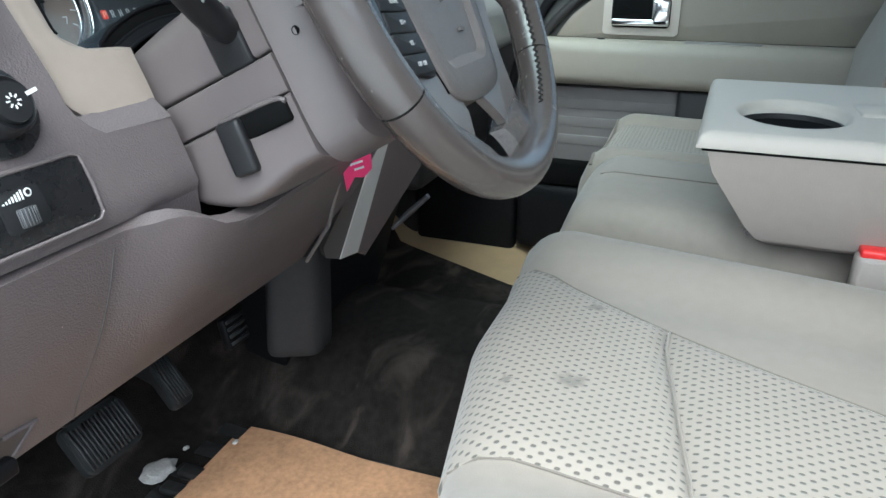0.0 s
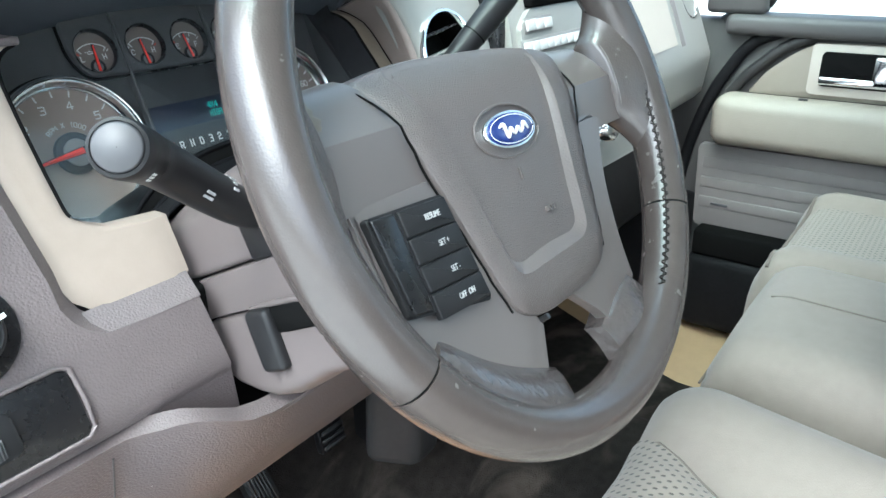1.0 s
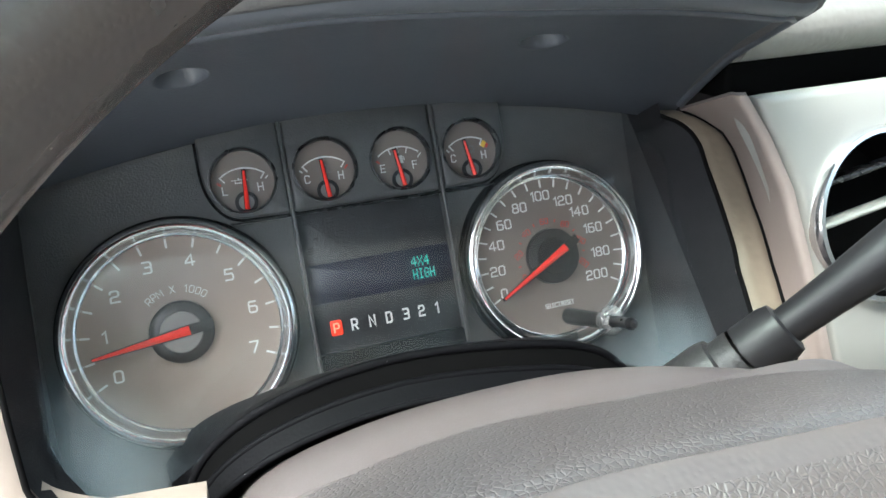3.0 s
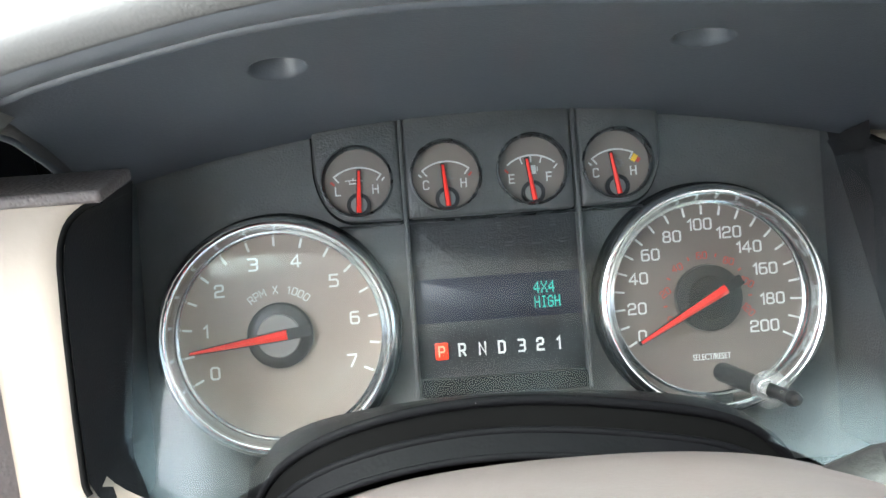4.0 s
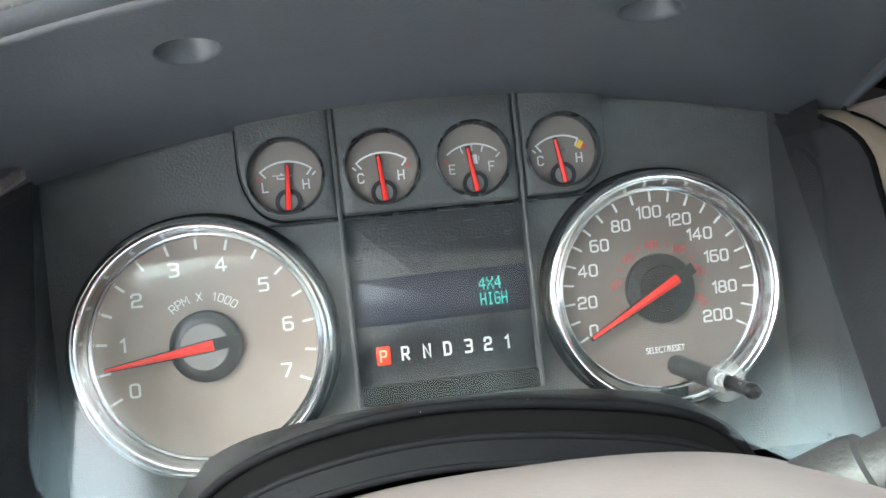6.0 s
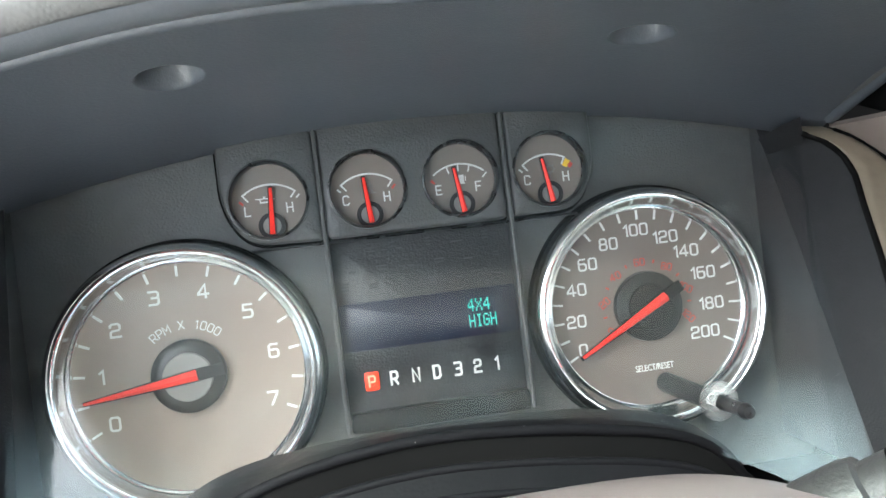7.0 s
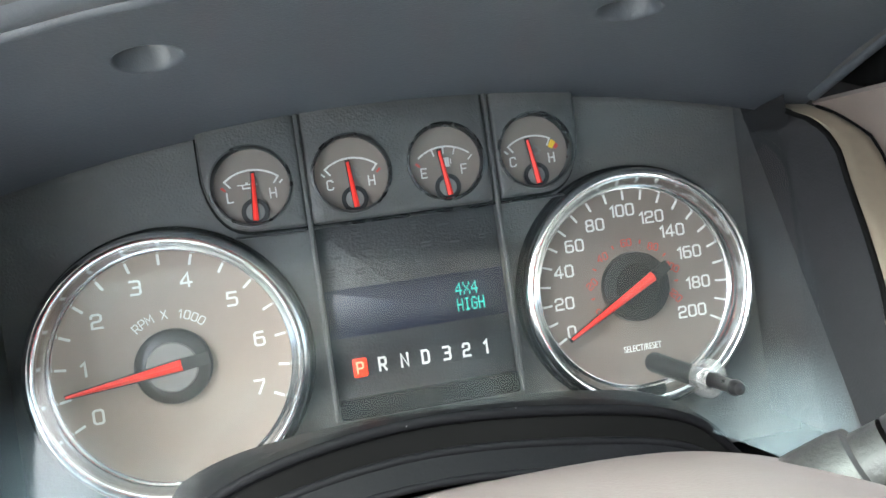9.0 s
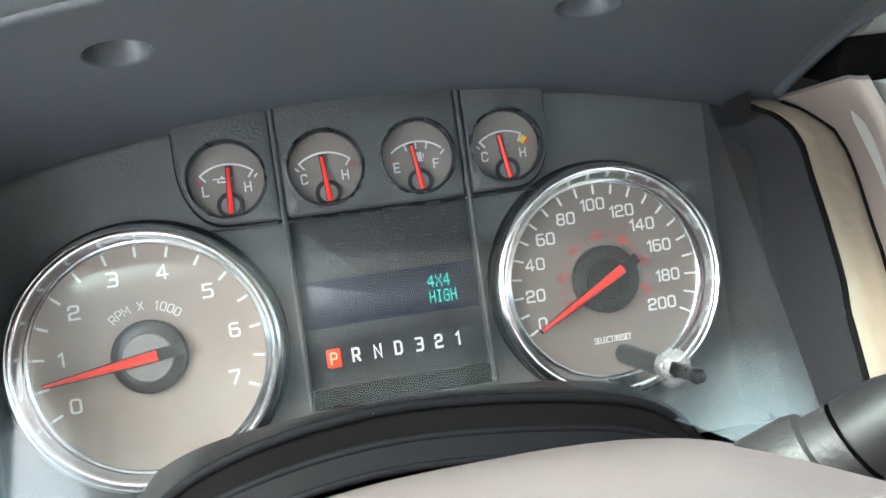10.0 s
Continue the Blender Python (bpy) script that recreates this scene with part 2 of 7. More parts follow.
def glass_mat(name, tint=(1, 1, 1), ior=1.45, dust=0.0, dust_haze_col=(0.6, 0.7, 0.75), rough=0.0, corners=()):
    """Thin clear pane: straight-through light, gloss by Fresnel, a film of fine dust, and corner haze painted as
    reflected light.
    """
    m = bpy.data.materials.new(name)
    m.use_nodes = True
    nt = m.node_tree
    nt.nodes.remove(nt.nodes["Principled BSDF"])
    o = nt.nodes["Material Output"]
    tr = nt.nodes.new("ShaderNodeBsdfTransparent")
    tr.inputs[0].default_value = (*tint, 1)
    gl = nt.nodes.new("ShaderNodeBsdfGlossy")
    gl.inputs["Roughness"].default_value = rough
    lw = nt.nodes.new("ShaderNodeLayerWeight")
    lw.inputs["Blend"].default_value = 0.5
    pw = nt.nodes.new("ShaderNodeMath")
    pw.operation = 'POWER'
    pw.inputs[1].default_value = 5.0
    nt.links.new(lw.outputs["Facing"], pw.inputs[0])
    fr = nt.nodes.new("ShaderNodeMapRange")
    r0 = ((ior - 1) / (ior + 1)) ** 2 * 1.6
    fr.inputs["To Min"].default_value = r0
    fr.inputs["To Max"].default_value = 0.9
    nt.links.new(pw.outputs[0], fr.inputs["Value"])
    mx = nt.nodes.new("ShaderNodeMixShader")
    nt.links.new(fr.outputs[0], mx.inputs[0])
    nt.links.new(tr.outputs[0], mx.inputs[1])
    nt.links.new(gl.outputs[0], mx.inputs[2])
    res = mx
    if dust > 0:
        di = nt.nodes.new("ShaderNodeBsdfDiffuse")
        di.inputs[0].default_value = (*dust_haze_col, 1)
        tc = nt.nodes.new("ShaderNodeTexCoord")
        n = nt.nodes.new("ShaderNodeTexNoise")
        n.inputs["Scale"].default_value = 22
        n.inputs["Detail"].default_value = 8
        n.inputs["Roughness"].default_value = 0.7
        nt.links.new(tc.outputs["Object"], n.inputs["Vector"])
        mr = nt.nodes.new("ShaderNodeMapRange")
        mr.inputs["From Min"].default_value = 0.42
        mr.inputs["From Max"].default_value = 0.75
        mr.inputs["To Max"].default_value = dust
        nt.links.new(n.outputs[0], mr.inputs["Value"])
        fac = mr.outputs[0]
        # streaked pale haze round each corner point, painted in place of reflected light
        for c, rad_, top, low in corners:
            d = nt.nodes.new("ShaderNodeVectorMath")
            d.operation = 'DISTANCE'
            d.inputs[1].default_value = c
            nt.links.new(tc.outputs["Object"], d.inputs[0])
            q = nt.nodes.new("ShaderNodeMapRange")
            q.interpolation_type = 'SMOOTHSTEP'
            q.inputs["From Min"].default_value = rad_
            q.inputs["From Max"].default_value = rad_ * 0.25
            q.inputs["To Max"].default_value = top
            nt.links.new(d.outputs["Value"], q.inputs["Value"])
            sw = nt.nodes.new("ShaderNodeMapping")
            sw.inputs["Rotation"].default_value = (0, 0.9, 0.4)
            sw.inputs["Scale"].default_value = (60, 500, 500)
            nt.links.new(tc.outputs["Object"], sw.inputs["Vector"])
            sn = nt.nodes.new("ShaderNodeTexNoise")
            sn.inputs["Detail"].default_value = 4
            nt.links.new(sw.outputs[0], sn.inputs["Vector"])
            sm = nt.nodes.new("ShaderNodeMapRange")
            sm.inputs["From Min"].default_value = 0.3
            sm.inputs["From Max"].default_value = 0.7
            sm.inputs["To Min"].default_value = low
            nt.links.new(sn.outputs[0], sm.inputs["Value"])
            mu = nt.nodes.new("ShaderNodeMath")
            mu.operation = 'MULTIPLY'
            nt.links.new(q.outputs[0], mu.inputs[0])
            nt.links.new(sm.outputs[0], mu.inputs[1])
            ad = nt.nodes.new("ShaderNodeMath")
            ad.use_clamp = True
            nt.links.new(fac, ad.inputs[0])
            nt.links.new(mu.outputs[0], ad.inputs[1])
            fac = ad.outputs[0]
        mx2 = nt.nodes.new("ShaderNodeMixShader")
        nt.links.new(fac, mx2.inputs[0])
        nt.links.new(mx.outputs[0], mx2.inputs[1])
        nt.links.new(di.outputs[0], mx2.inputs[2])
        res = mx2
    nt.links.new(res.outputs[0], o.inputs[0])
    return m


M_plug = glass_mat("clear_plug", (0.9, 0.92, 0.92), 1.49, 0.35, (0.8, 0.8, 0.8), 0.1)
# real dust all over; the two low corners add painted glare
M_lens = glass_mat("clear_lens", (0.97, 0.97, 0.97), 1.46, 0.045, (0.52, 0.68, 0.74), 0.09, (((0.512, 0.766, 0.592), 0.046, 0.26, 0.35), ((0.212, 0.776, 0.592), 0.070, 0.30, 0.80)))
M_glass = glass_mat("window_glass", (0.905, 0.985, 0.955), 1.5)


STAINS = (((0.380, 0.416, 0.345), 0.017), ((0.523, 0.421, 0.345), 0.011), ((0.37, 0.47, 0.34), 0.010), ((0.475, 0.295, 0.345), 0.009))


def weave_mat():
    """Light cloth with staggered rows of small dark ovals, and a few stains."""
    m = mat("seat_cloth_dotted", (0.56, 0.53, 0.475), 0.9, sheen=0.2)
    nt = m.node_tree
    b = nt.nodes["Principled BSDF"]
    tc = nt.nodes.new("ShaderNodeTexCoord")
    sx = nt.nodes.new("ShaderNodeSeparateXYZ")
    nt.links.new(tc.outputs["Object"], sx.inputs[0])

    def node(op, a, b=None):
        q = nt.nodes.new("ShaderNodeMath")
        q.operation = op
        for i, v in enumerate((a, b)):
            if v is None:
                continue
            if isinstance(v, (int, float)):
                q.inputs[i].default_value = v
            else:
                nt.links.new(v, q.inputs[i])
        return q.outputs[0]
    px = node('MULTIPLY', sx.outputs[0], 2 * pi / 0.0096)
    py = node('MULTIPLY', sx.outputs[1], 2 * pi / 0.0140)
    h = node('ADD', node('COSINE', node('ADD', px, py)), node('COSINE', node('SUBTRACT', px, py)))
    dot = nt.nodes.new("ShaderNodeMapRange")
    dot.interpolation_type = 'SMOOTHSTEP'
    dot.inputs["From Min"].default_value = 0.75
    dot.inputs["From Max"].default_value = 1.6
    nt.links.new(h, dot.inputs["Value"])
    br = nt.nodes.new("ShaderNodeMix")
    br.data_type = 'RGBA'
    br.inputs[6].default_value = (0.285, 0.252, 0.212, 1)
    br.inputs[7].default_value = (0.100, 0.091, 0.077, 1)
    nt.links.new(dot.outputs[0], br.inputs[0])
    inv = node('SUBTRACT', 1.0, dot.outputs[0])
    n = nt.nodes.new("ShaderNodeTexNoise")
    n.inputs["Scale"].default_value = 14
    n.inputs["Detail"].default_value = 6
    nt.links.new(tc.outputs["Object"], n.inputs["Vector"])
    mr = nt.nodes.new("ShaderNodeMapRange")
    mr.inputs["From Min"].default_value = 0.62
    mr.inputs["From Max"].default_value = 0.78
    mr.inputs["To Max"].default_value = 0.45
    nt.links.new(n.outputs[0], mr.inputs["Value"])
    mx = nt.nodes.new("ShaderNodeMix")
    mx.data_type = 'RGBA'
    nt.links.new(mr.outputs[0], mx.inputs[0])
    nt.links.new(br.outputs[2], mx.inputs[6])
    mx.inputs[7].default_value = (0.2, 0.19, 0.17, 1)
    res = mx.outputs[2]
    for c, r in STAINS:
        dd = nt.nodes.new("ShaderNodeVectorMath")
        dd.operation = 'DISTANCE'
        dd.inputs[1].default_value = c
        wob = nt.nodes.new("ShaderNodeVectorMath")
        wob.operation = 'MULTIPLY_ADD'
        nz = nt.nodes.new("ShaderNodeTexNoise")
        nz.inputs["Scale"].default_value = 90
        nt.links.new(tc.outputs["Object"], nz.inputs["Vector"])
        nt.links.new(nz.outputs["Color"], wob.inputs[0])
        wob.inputs[1].default_value = (0.025, 0.025, 0)
        nt.links.new(tc.outputs["Object"], wob.inputs[2])
        nt.links.new(wob.outputs[0], dd.inputs[0])
        sr = nt.nodes.new("ShaderNodeMapRange")
        sr.interpolation_type = 'SMOOTHSTEP'
        sr.inputs["From Min"].default_value = r
        sr.inputs["From Max"].default_value = r * 0.3
        sr.inputs["To Max"].default_value = 0.75
        nt.links.new(dd.outputs["Value"], sr.inputs["Value"])
        sx2 = nt.nodes.new("ShaderNodeMix")
        sx2.data_type = 'RGBA'
        nt.links.new(sr.outputs[0], sx2.inputs[0])
        nt.links.new(res, sx2.inputs[6])
        sx2.inputs[7].default_value = (0.13, 0.12, 0.105, 1)
        res = sx2.outputs[2]
    nt.links.new(res, b.inputs["Base Color"])
    bp = nt.nodes.new("ShaderNodeBump")
    bp.inputs["Distance"].default_value = 0.0006
    nt.links.new(inv, bp.inputs["Height"])
    nt.links.new(bp.outputs[0], b.inputs["Normal"])
    return m


M_weave = weave_mat()


# ---- mesh helpers ----
def thing(name, at, label, category, group="", kind=""):
    e = new(name)
    e.empty_display_size = 0.05
    e.matrix_world = Matrix.Translation(at)
    tagged(e, label, category, group, kind)
    return e


def finish(me, material, angle=35):
    me.materials.append(material)
    for p in me.polygons:
        p.use_smooth = True
    me.set_sharp_from_angle(angle=radians(angle))


def root_of(ob):
    while ob.parent:
        ob = ob.parent
    return ob


def part(name, bm, material, parent=None, label="", angle=48, kind="", category=""):
    """Links a bmesh, modelled in world coordinates, as one mesh object under a thing or a part."""
    bmesh.ops.recalc_face_normals(bm, faces=bm.faces)
    me = bpy.data.meshes.new(name)
    bm.to_mesh(me)
    bm.free()
    finish(me, material, angle)
    ob = new(name, me)
    if parent:
        ob.parent = parent
        at = root_of(parent).location
        if parent.parent is None:
            ob.matrix_parent_inverse = Matrix.Translation(-at)
    if label or kind or category:
        tagged(ob, label, category, "", kind)
    return ob


def frame_at(origin, tilt):
    """Local axes: x to the right, y up a face leaning back by tilt degrees, z towards the driver."""
    a = radians(tilt)
    return Matrix(((1, 0, 0, origin[0]), (0, sin(a), -cos(a), origin[1]), (0, cos(a), sin(a), origin[2]), (0, 0, 0, 1)))


MC = frame_at((0.378, 0.8255, 0.625), 22)      # cluster face
MW = frame_at((0.397, 0.537, 0.673), 25.6)     # steering wheel


def xform(bm, m):
    bmesh.ops.transform(bm, matrix=m, verts=bm.verts)
    return bm


def rbox(lo, hi, bev=0.004, seg=2, m=None):
    bm = bmesh.new()
    bmesh.ops.create_cube(bm, size=1)
    for v in bm.verts:
        v.co = Vector([(lo[i] + hi[i]) / 2 + v.co[i] * (hi[i] - lo[i]) for i in range(3)])
    if bev:
        bmesh.ops.bevel(bm, geom=bm.edges[:], offset=bev, segments=seg, profile=0.5, affect='EDGES')
    if m:
        xform(bm, m)
    return bm


def prism(poly, n0, n1, bev=0.0, seg=2, m=None):
    """A flat outline (u, v) raised from n0 to n1, with its front edge rounded."""
    bm = bmesh.new()
    lo = [bm.verts.new((u, v, n0)) for u, v in poly]
    hi = [bm.verts.new((u, v, n1)) for u, v in poly]
    bm.faces.new(list(reversed(lo)))
    top = bm.faces.new(hi)
    k = len(poly)
    for i in range(k):
        bm.faces.new((lo[i], lo[(i + 1) % k], hi[(i + 1) % k], hi[i]))
    if bev:
        bmesh.ops.bevel(bm, geom=list(top.edges), offset=bev, segments=seg, profile=0.5, affect='EDGES')
    if m:
        xform(bm, m)
    return bm


def rrect(u0, v0, u1, v1, r, k=5):
    out = []
    for cx, cy, a in ((u1 - r, v1 - r, 0), (u0 + r, v1 - r, 90), (u0 + r, v0 + r, 180), (u1 - r, v0 + r, 270)):
        for i in range(k + 1):
            t = radians(a + 90 * i / k)
            out.append((cx + r * cos(t), cy + r * sin(t)))
    return out


def rounded(poly, r, k=5):
    """Outline with its corners rounded; r is one radius or one for each corner."""
    out = []
    n = len(poly)
    for i in range(n):
        p, a, b = Vector(poly[i]), Vector(poly[i - 1]), Vector(poly[(i + 1) % n])
        rr = r[i] if isinstance(r, (list, tuple)) else r
        if rr <= 0:
            out.append(tuple(p))
            continue
        d1, d2 = (a - p), (b - p)
        rr = min(rr, d1.length * 0.49, d2.length * 0.49)
        s, e = p + d1.normalized() * rr, p + d2.normalized() * rr
        for j in range(k + 1):
            t = j / k
            out.append(tuple(s * (1 - t) ** 2 + p * 2 * t * (1 - t) + e * t * t))
    return out


def ellipse(cu, cv, ru, rv, k=40):
    return [(cu + ru * cos(2 * pi * i / k), cv + rv * sin(2 * pi * i / k)) for i in range(k)]


def loft(rings, closed=True, caps=True, m=None):
    bm = bmesh.new()
    vs = [[bm.verts.new(p) for p in r] for r in rings]
    k = len(rings[0])
    for a, b in zip(vs, vs[1:]):
        for i in range(k if closed else k - 1):
            j = (i + 1) % k
            bm.faces.new((a[i], a[j], b[j], b[i]))
    if caps and closed:
        bm.faces.new(list(reversed(vs[0])))
        bm.faces.new(vs[-1])
    if m:
        xform(bm, m)
    return bm


def lathe(profile, cu=0, cv=0, seg=64, m=None, a0=0, a1=360, caps=False):
    """profile: (radius, height) pairs turned about the local z axis at (cu, cv)."""
    full = abs(a1 - a0) >= 360
    rings = []
    for r, n in profile:
        k = seg if full else seg + 1
        rings.append([(cu + r * cos(radians(a0 + (a1 - a0) * i / seg)), cv + r * sin(radians(a0 + (a1 - a0) * i / seg)), n) for i in range(k)])
    return loft(rings, closed=full, caps=caps, m=m)


def cr(points, k=8):
    """A smooth curve through a few points."""
    P = [Vector(p) for p in points]
    P = [P[0] * 2 - P[1]] + P + [P[-1] * 2 - P[-2]]
    out = []
    for i in range(1, len(P) - 2):
        a, b, c, d = P[i - 1:i + 3]
        for j in range(k):
            t = j / k
            out.append(0.5 * ((2 * b) + (c - a) * t + (2 * a - 5 * b + 4 * c - d) * t * t + (3 * b - a - 3 * c + d) * t ** 3))
    out.append(P[-2])
    return out


def tube(path, radii, seg=16, m=None, flat=1.0, caps=True, up=(0, 0, 1)):
    """A round bar along path; radii: one number or one a point."""
    P = [Vector(p) for p in path]
    rings = []
    upv = Vector(up)
    for i, p in enumerate(P):
        d = (P[min(i + 1, len(P) - 1)] - P[max(i - 1, 0)]).normalized()
        a = d.cross(upv)
        if a.length < 1e-4:
            a = d.cross(Vector((0.3, 1, 0.2)))
        a.normalize()
        b = a.cross(d)
        r = radii[i] if isinstance(radii, (list, tuple)) else radii
        rings.append([p + a * r * cos(2 * pi * j / seg) + b * r * flat * sin(2 * pi * j / seg) for j in range(seg)])
    return loft(rings, caps=caps, m=m)


def join(bms):
    out = bmesh.new()
    for b in bms:
        me = bpy.data.meshes.new("tmp")
        b.to_mesh(me)
        b.free()
        out.from_mesh(me)
        bpy.data.meshes.remove(me)
    return out


def grid(fn, nu, nv, thick=None):
    """A sheet fn(i/nu, j/nv) -> point; thick: a vector along which it gets its depth."""
    bm = bmesh.new()
    vs = [[bm.verts.new(fn(i / nu, j / nv)) for j in range(nv + 1)] for i in range(nu + 1)]
    for i in range(nu):
        for j in range(nv):
            bm.faces.new((vs[i][j], vs[i + 1][j], vs[i + 1][j + 1], vs[i][j + 1]))
    if thick is not None:
        g = bmesh.ops.extrude_face_region(bm, geom=bm.faces[:])
        bmesh.ops.translate(bm, vec=Vector(thick), verts=[e for e in g["geom"] if isinstance(e, bmesh.types.BMVert)])
    return bm


def lettering(name, text, size, m, material, parent, depth=0.0003, align='CENTER', wide=1.0, bold=0.02):
    cu = bpy.data.curves.new(name, 'FONT')
    cu.body = text
    cu.size = size
    cu.align_x = align
    cu.align_y = 'CENTER'
    cu.extrude = depth
    cu.offset = size * bold
    tmp = bpy.data.objects.new("tmp", cu)
    scene.collection.objects.link(tmp)
    dg = bpy.context.evaluated_depsgraph_get()
    me = bpy.data.meshes.new_from_object(tmp.evaluated_get(dg))
    bpy.data.objects.remove(tmp)
    bpy.data.curves.remove(cu)
    me.name = name
    me.transform(m @ Matrix.Diagonal((wide, 1, 1, 1)))
    me.materials.clear()
    me.materials.append(material)
    ob = new(name, me)
    ob.parent = parent
    if parent.parent is None:
        ob.matrix_parent_inverse = Matrix.Translation(-parent.location)
    return ob


def ribbon(pts, w, m, n0, n1):
    """A flat printed stroke of width w along a line of (u, v) points."""
    k = len(pts)
    rings = []
    for i, p in enumerate(pts):
        p = Vector(p)
        a = (p - Vector(pts[i - 1])).normalized() if i else None
        b = (Vector(pts[i + 1]) - p).normalized() if i < k - 1 else None
        d = ((a or b) + (b or a)).normalized()
        q = Vector((-d.y, d.x)) * w / 2 / max(0.55, d.dot(a or b))
        e = d * (w * 0.45) if a is None or b is None else Vector((0, 0))
        c = p - e if a is None else p + e
        rings.append([(c.x + q.x, c.y + q.y, n0), (c.x - q.x, c.y - q.y, n0), (c.x - q.x, c.y - q.y, n1), (c.x + q.x, c.y + q.y, n1)])
    return loft(rings, m=m)


def loop(x0, y0, x1, y1, c=0.13):
    return [((x0 + x1) / 2, y0), (x1 - c, y0), (x1, y0 + c), (x1, y1 - c), (x1 - c, y1), (x0 + c, y1), (x0, y1 - c), (x0, y0 + c), (x0 + c, y0), ((x0 + x1) / 2, y0)]


STROKES = {
    '0': [loop(0, 0, .66, 1)], '1': [[(.12, .80), (.36, 1), (.36, 0)]],
    '2': [[(0, .78), (0, .88), (.12, 1), (.54, 1), (.66, .88), (.66, .62), (.54, .50), (.12, .46), (0, .34), (0, 0), (.68, 0)]],
    '3': [[(0, 1), (.54, 1), (.66, .88), (.66, .62), (.56, .52), (.2, .52)], [(.56, .52), (.66, .42), (.66, .12), (.54, 0), (0, 0)]],
    '4': [[(.52, 0), (.52, 1), (0, .36), (0, .27), (.72, .27)]],
    '5': [[(.64, 1), (.04, 1), (.01, .57), (.54, .58), (.66, .46), (.66, .12), (.54, 0), (0, 0)]],
    '6': [[(.60, 1), (.12, 1), (0, .88), (0, .12), (.12, 0), (.54, 0), (.66, .12), (.66, .46), (.54, .58), (0, .58)]],
    '7': [[(0, 1), (.66, 1), (.66, .86), (.24, 0)]],
    '8': [loop(0, 0, .66, .52), loop(.03, .52, .63, 1)],
    '9': [[(.06, 0), (.54, 0), (.66, .12), (.66, .88), (.54, 1), (.12, 1), (0, .88), (0, .54), (.12, .42), (.66, .42)]],
    'P': [[(0, 0), (0, 1), (.54, 1), (.66, .88), (.66, .55), (.54, .43), (0, .43)]],
    'R': [[(0, 0), (0, 1), (.54, 1), (.66, .88), (.66, .55), (.54, .43), (0, .43)], [(.34, .43), (.66, 0)]],
    'N': [[(0, 0), (0, 1), (.66, 0), (.66, 1)]], 'D': [[(0, .5), (0, 1), (.50, 1), (.66, .84), (.66, .16), (.50, 0), (0, 0), (0, .5)]],
    'M': [[(0, 0), (0, 1), (.40, .35), (.80, 1), (.80, 0)]], 'X': [[(0, 0), (.66, 1)], [(0, 1), (.66, 0)]],
    'L': [[(0, 1), (0, 0), (.58, 0)]], 'H': [[(0, 0), (0, 1)], [(.66, 0), (.66, 1)], [(0, .5), (.66, .5)]],
    'C': [[(.66, .84), (.54, 1), (.12, 1), (0, .88), (0, .12), (.12, 0), (.54, 0), (.66, .16)]],
    'E': [[(.60, 1), (0, 1), (0, 0), (.60, 0)], [(0, .5), (.52, .5)]], 'F': [[(.60, 1), (0, 1), (0, 0)], [(0, .5), (.52, .5)]]}


def squared(name, text, size, m, material, parent, wide=1.0, bold=0.17):
    """Printed squarish characters, size high, centred on m."""
    ws = [max(p[0] for s in STROKES[c] for p in s) for c in text]
    total = sum(ws) + 0.30 * (len(text) - 1)
    x = -total / 2
    bms = []
    for c, w in zip(text, ws):
        for s in STROKES[c]:
            bms.append(ribbon([((x + p[0]) * size * wide, (p[1] - 0.5) * size) for p in s], bold * size, m, 0.0, 0.0003))
        x += w + 0.30
    return part(name, join(bms), material, parent)


def at(u, v, n=0.0, rot=0.0):
    return Matrix.Translation((u, v, n)) @ Matrix.Rotation(radians(rot), 4, 'Z')


PROFILE_Z = (0.30, 0.40, 0.50, 0.555, 0.575, 0.613, 0.65, 0.685, 0.715, 0.76, 0.80)
PROFILE_Y = (0.645, 0.672, 0.700, 0.712, 0.718, 0.735, 0.765, 0.80, 0.83, 0.875, 0.915)


def yd(z):
    """The curve of the dash face: how far ahead it lies at height z."""
    s = 0.0
    for w, o in ((0.25, -0.012), (0.5, 0.0), (0.25, 0.012)):
        s += w * float(np.interp(z + o, PROFILE_Z, PROFILE_Y))
    return s


# ---- the cab: floor, roof, pillars, glass, ground ----
def slab(name, pts, t, material, label, kind="structure"):
    """A flat sheet through pts with depth t (a vector)."""
    bm = bmesh.new()
    f = bm.faces.new([bm.verts.new(p) for p in pts])
    g = bmesh.ops.extrude_face_region(bm, geom=[f])
    bmesh.ops.translate(bm, vec=Vector(t), verts=[e for e in g["geom"] if isinstance(e, bmesh.types.BMVert)])
    return part(name, bm, material, None, label, kind=kind)


CX = 0.69


def floor_z(x, y):
    """Cab floor: flat wells, a broad tunnel in the middle and a toe board ahead."""
    tun = 0.10 * (lambda q: q * q * (3 - 2 * q))(min(1.0, max(0.0, 1 - (abs(x - 0.80) - 0.08) / 0.16)))
    toe = 0.0
    if y > 0.99:
        toe = (y - 0.99) * 0.9
    return 0.02 + tun + toe


def carpet_pt(a, b):
    y = -0.75 + b * 2.05
    x = -0.10 + a * (1.27 + 0.45 * max(0.0, y - 0.66) + 0.4 * max(0.0, y - 1.0))
    return (x, y, floor_z(x, y) + 0.008)


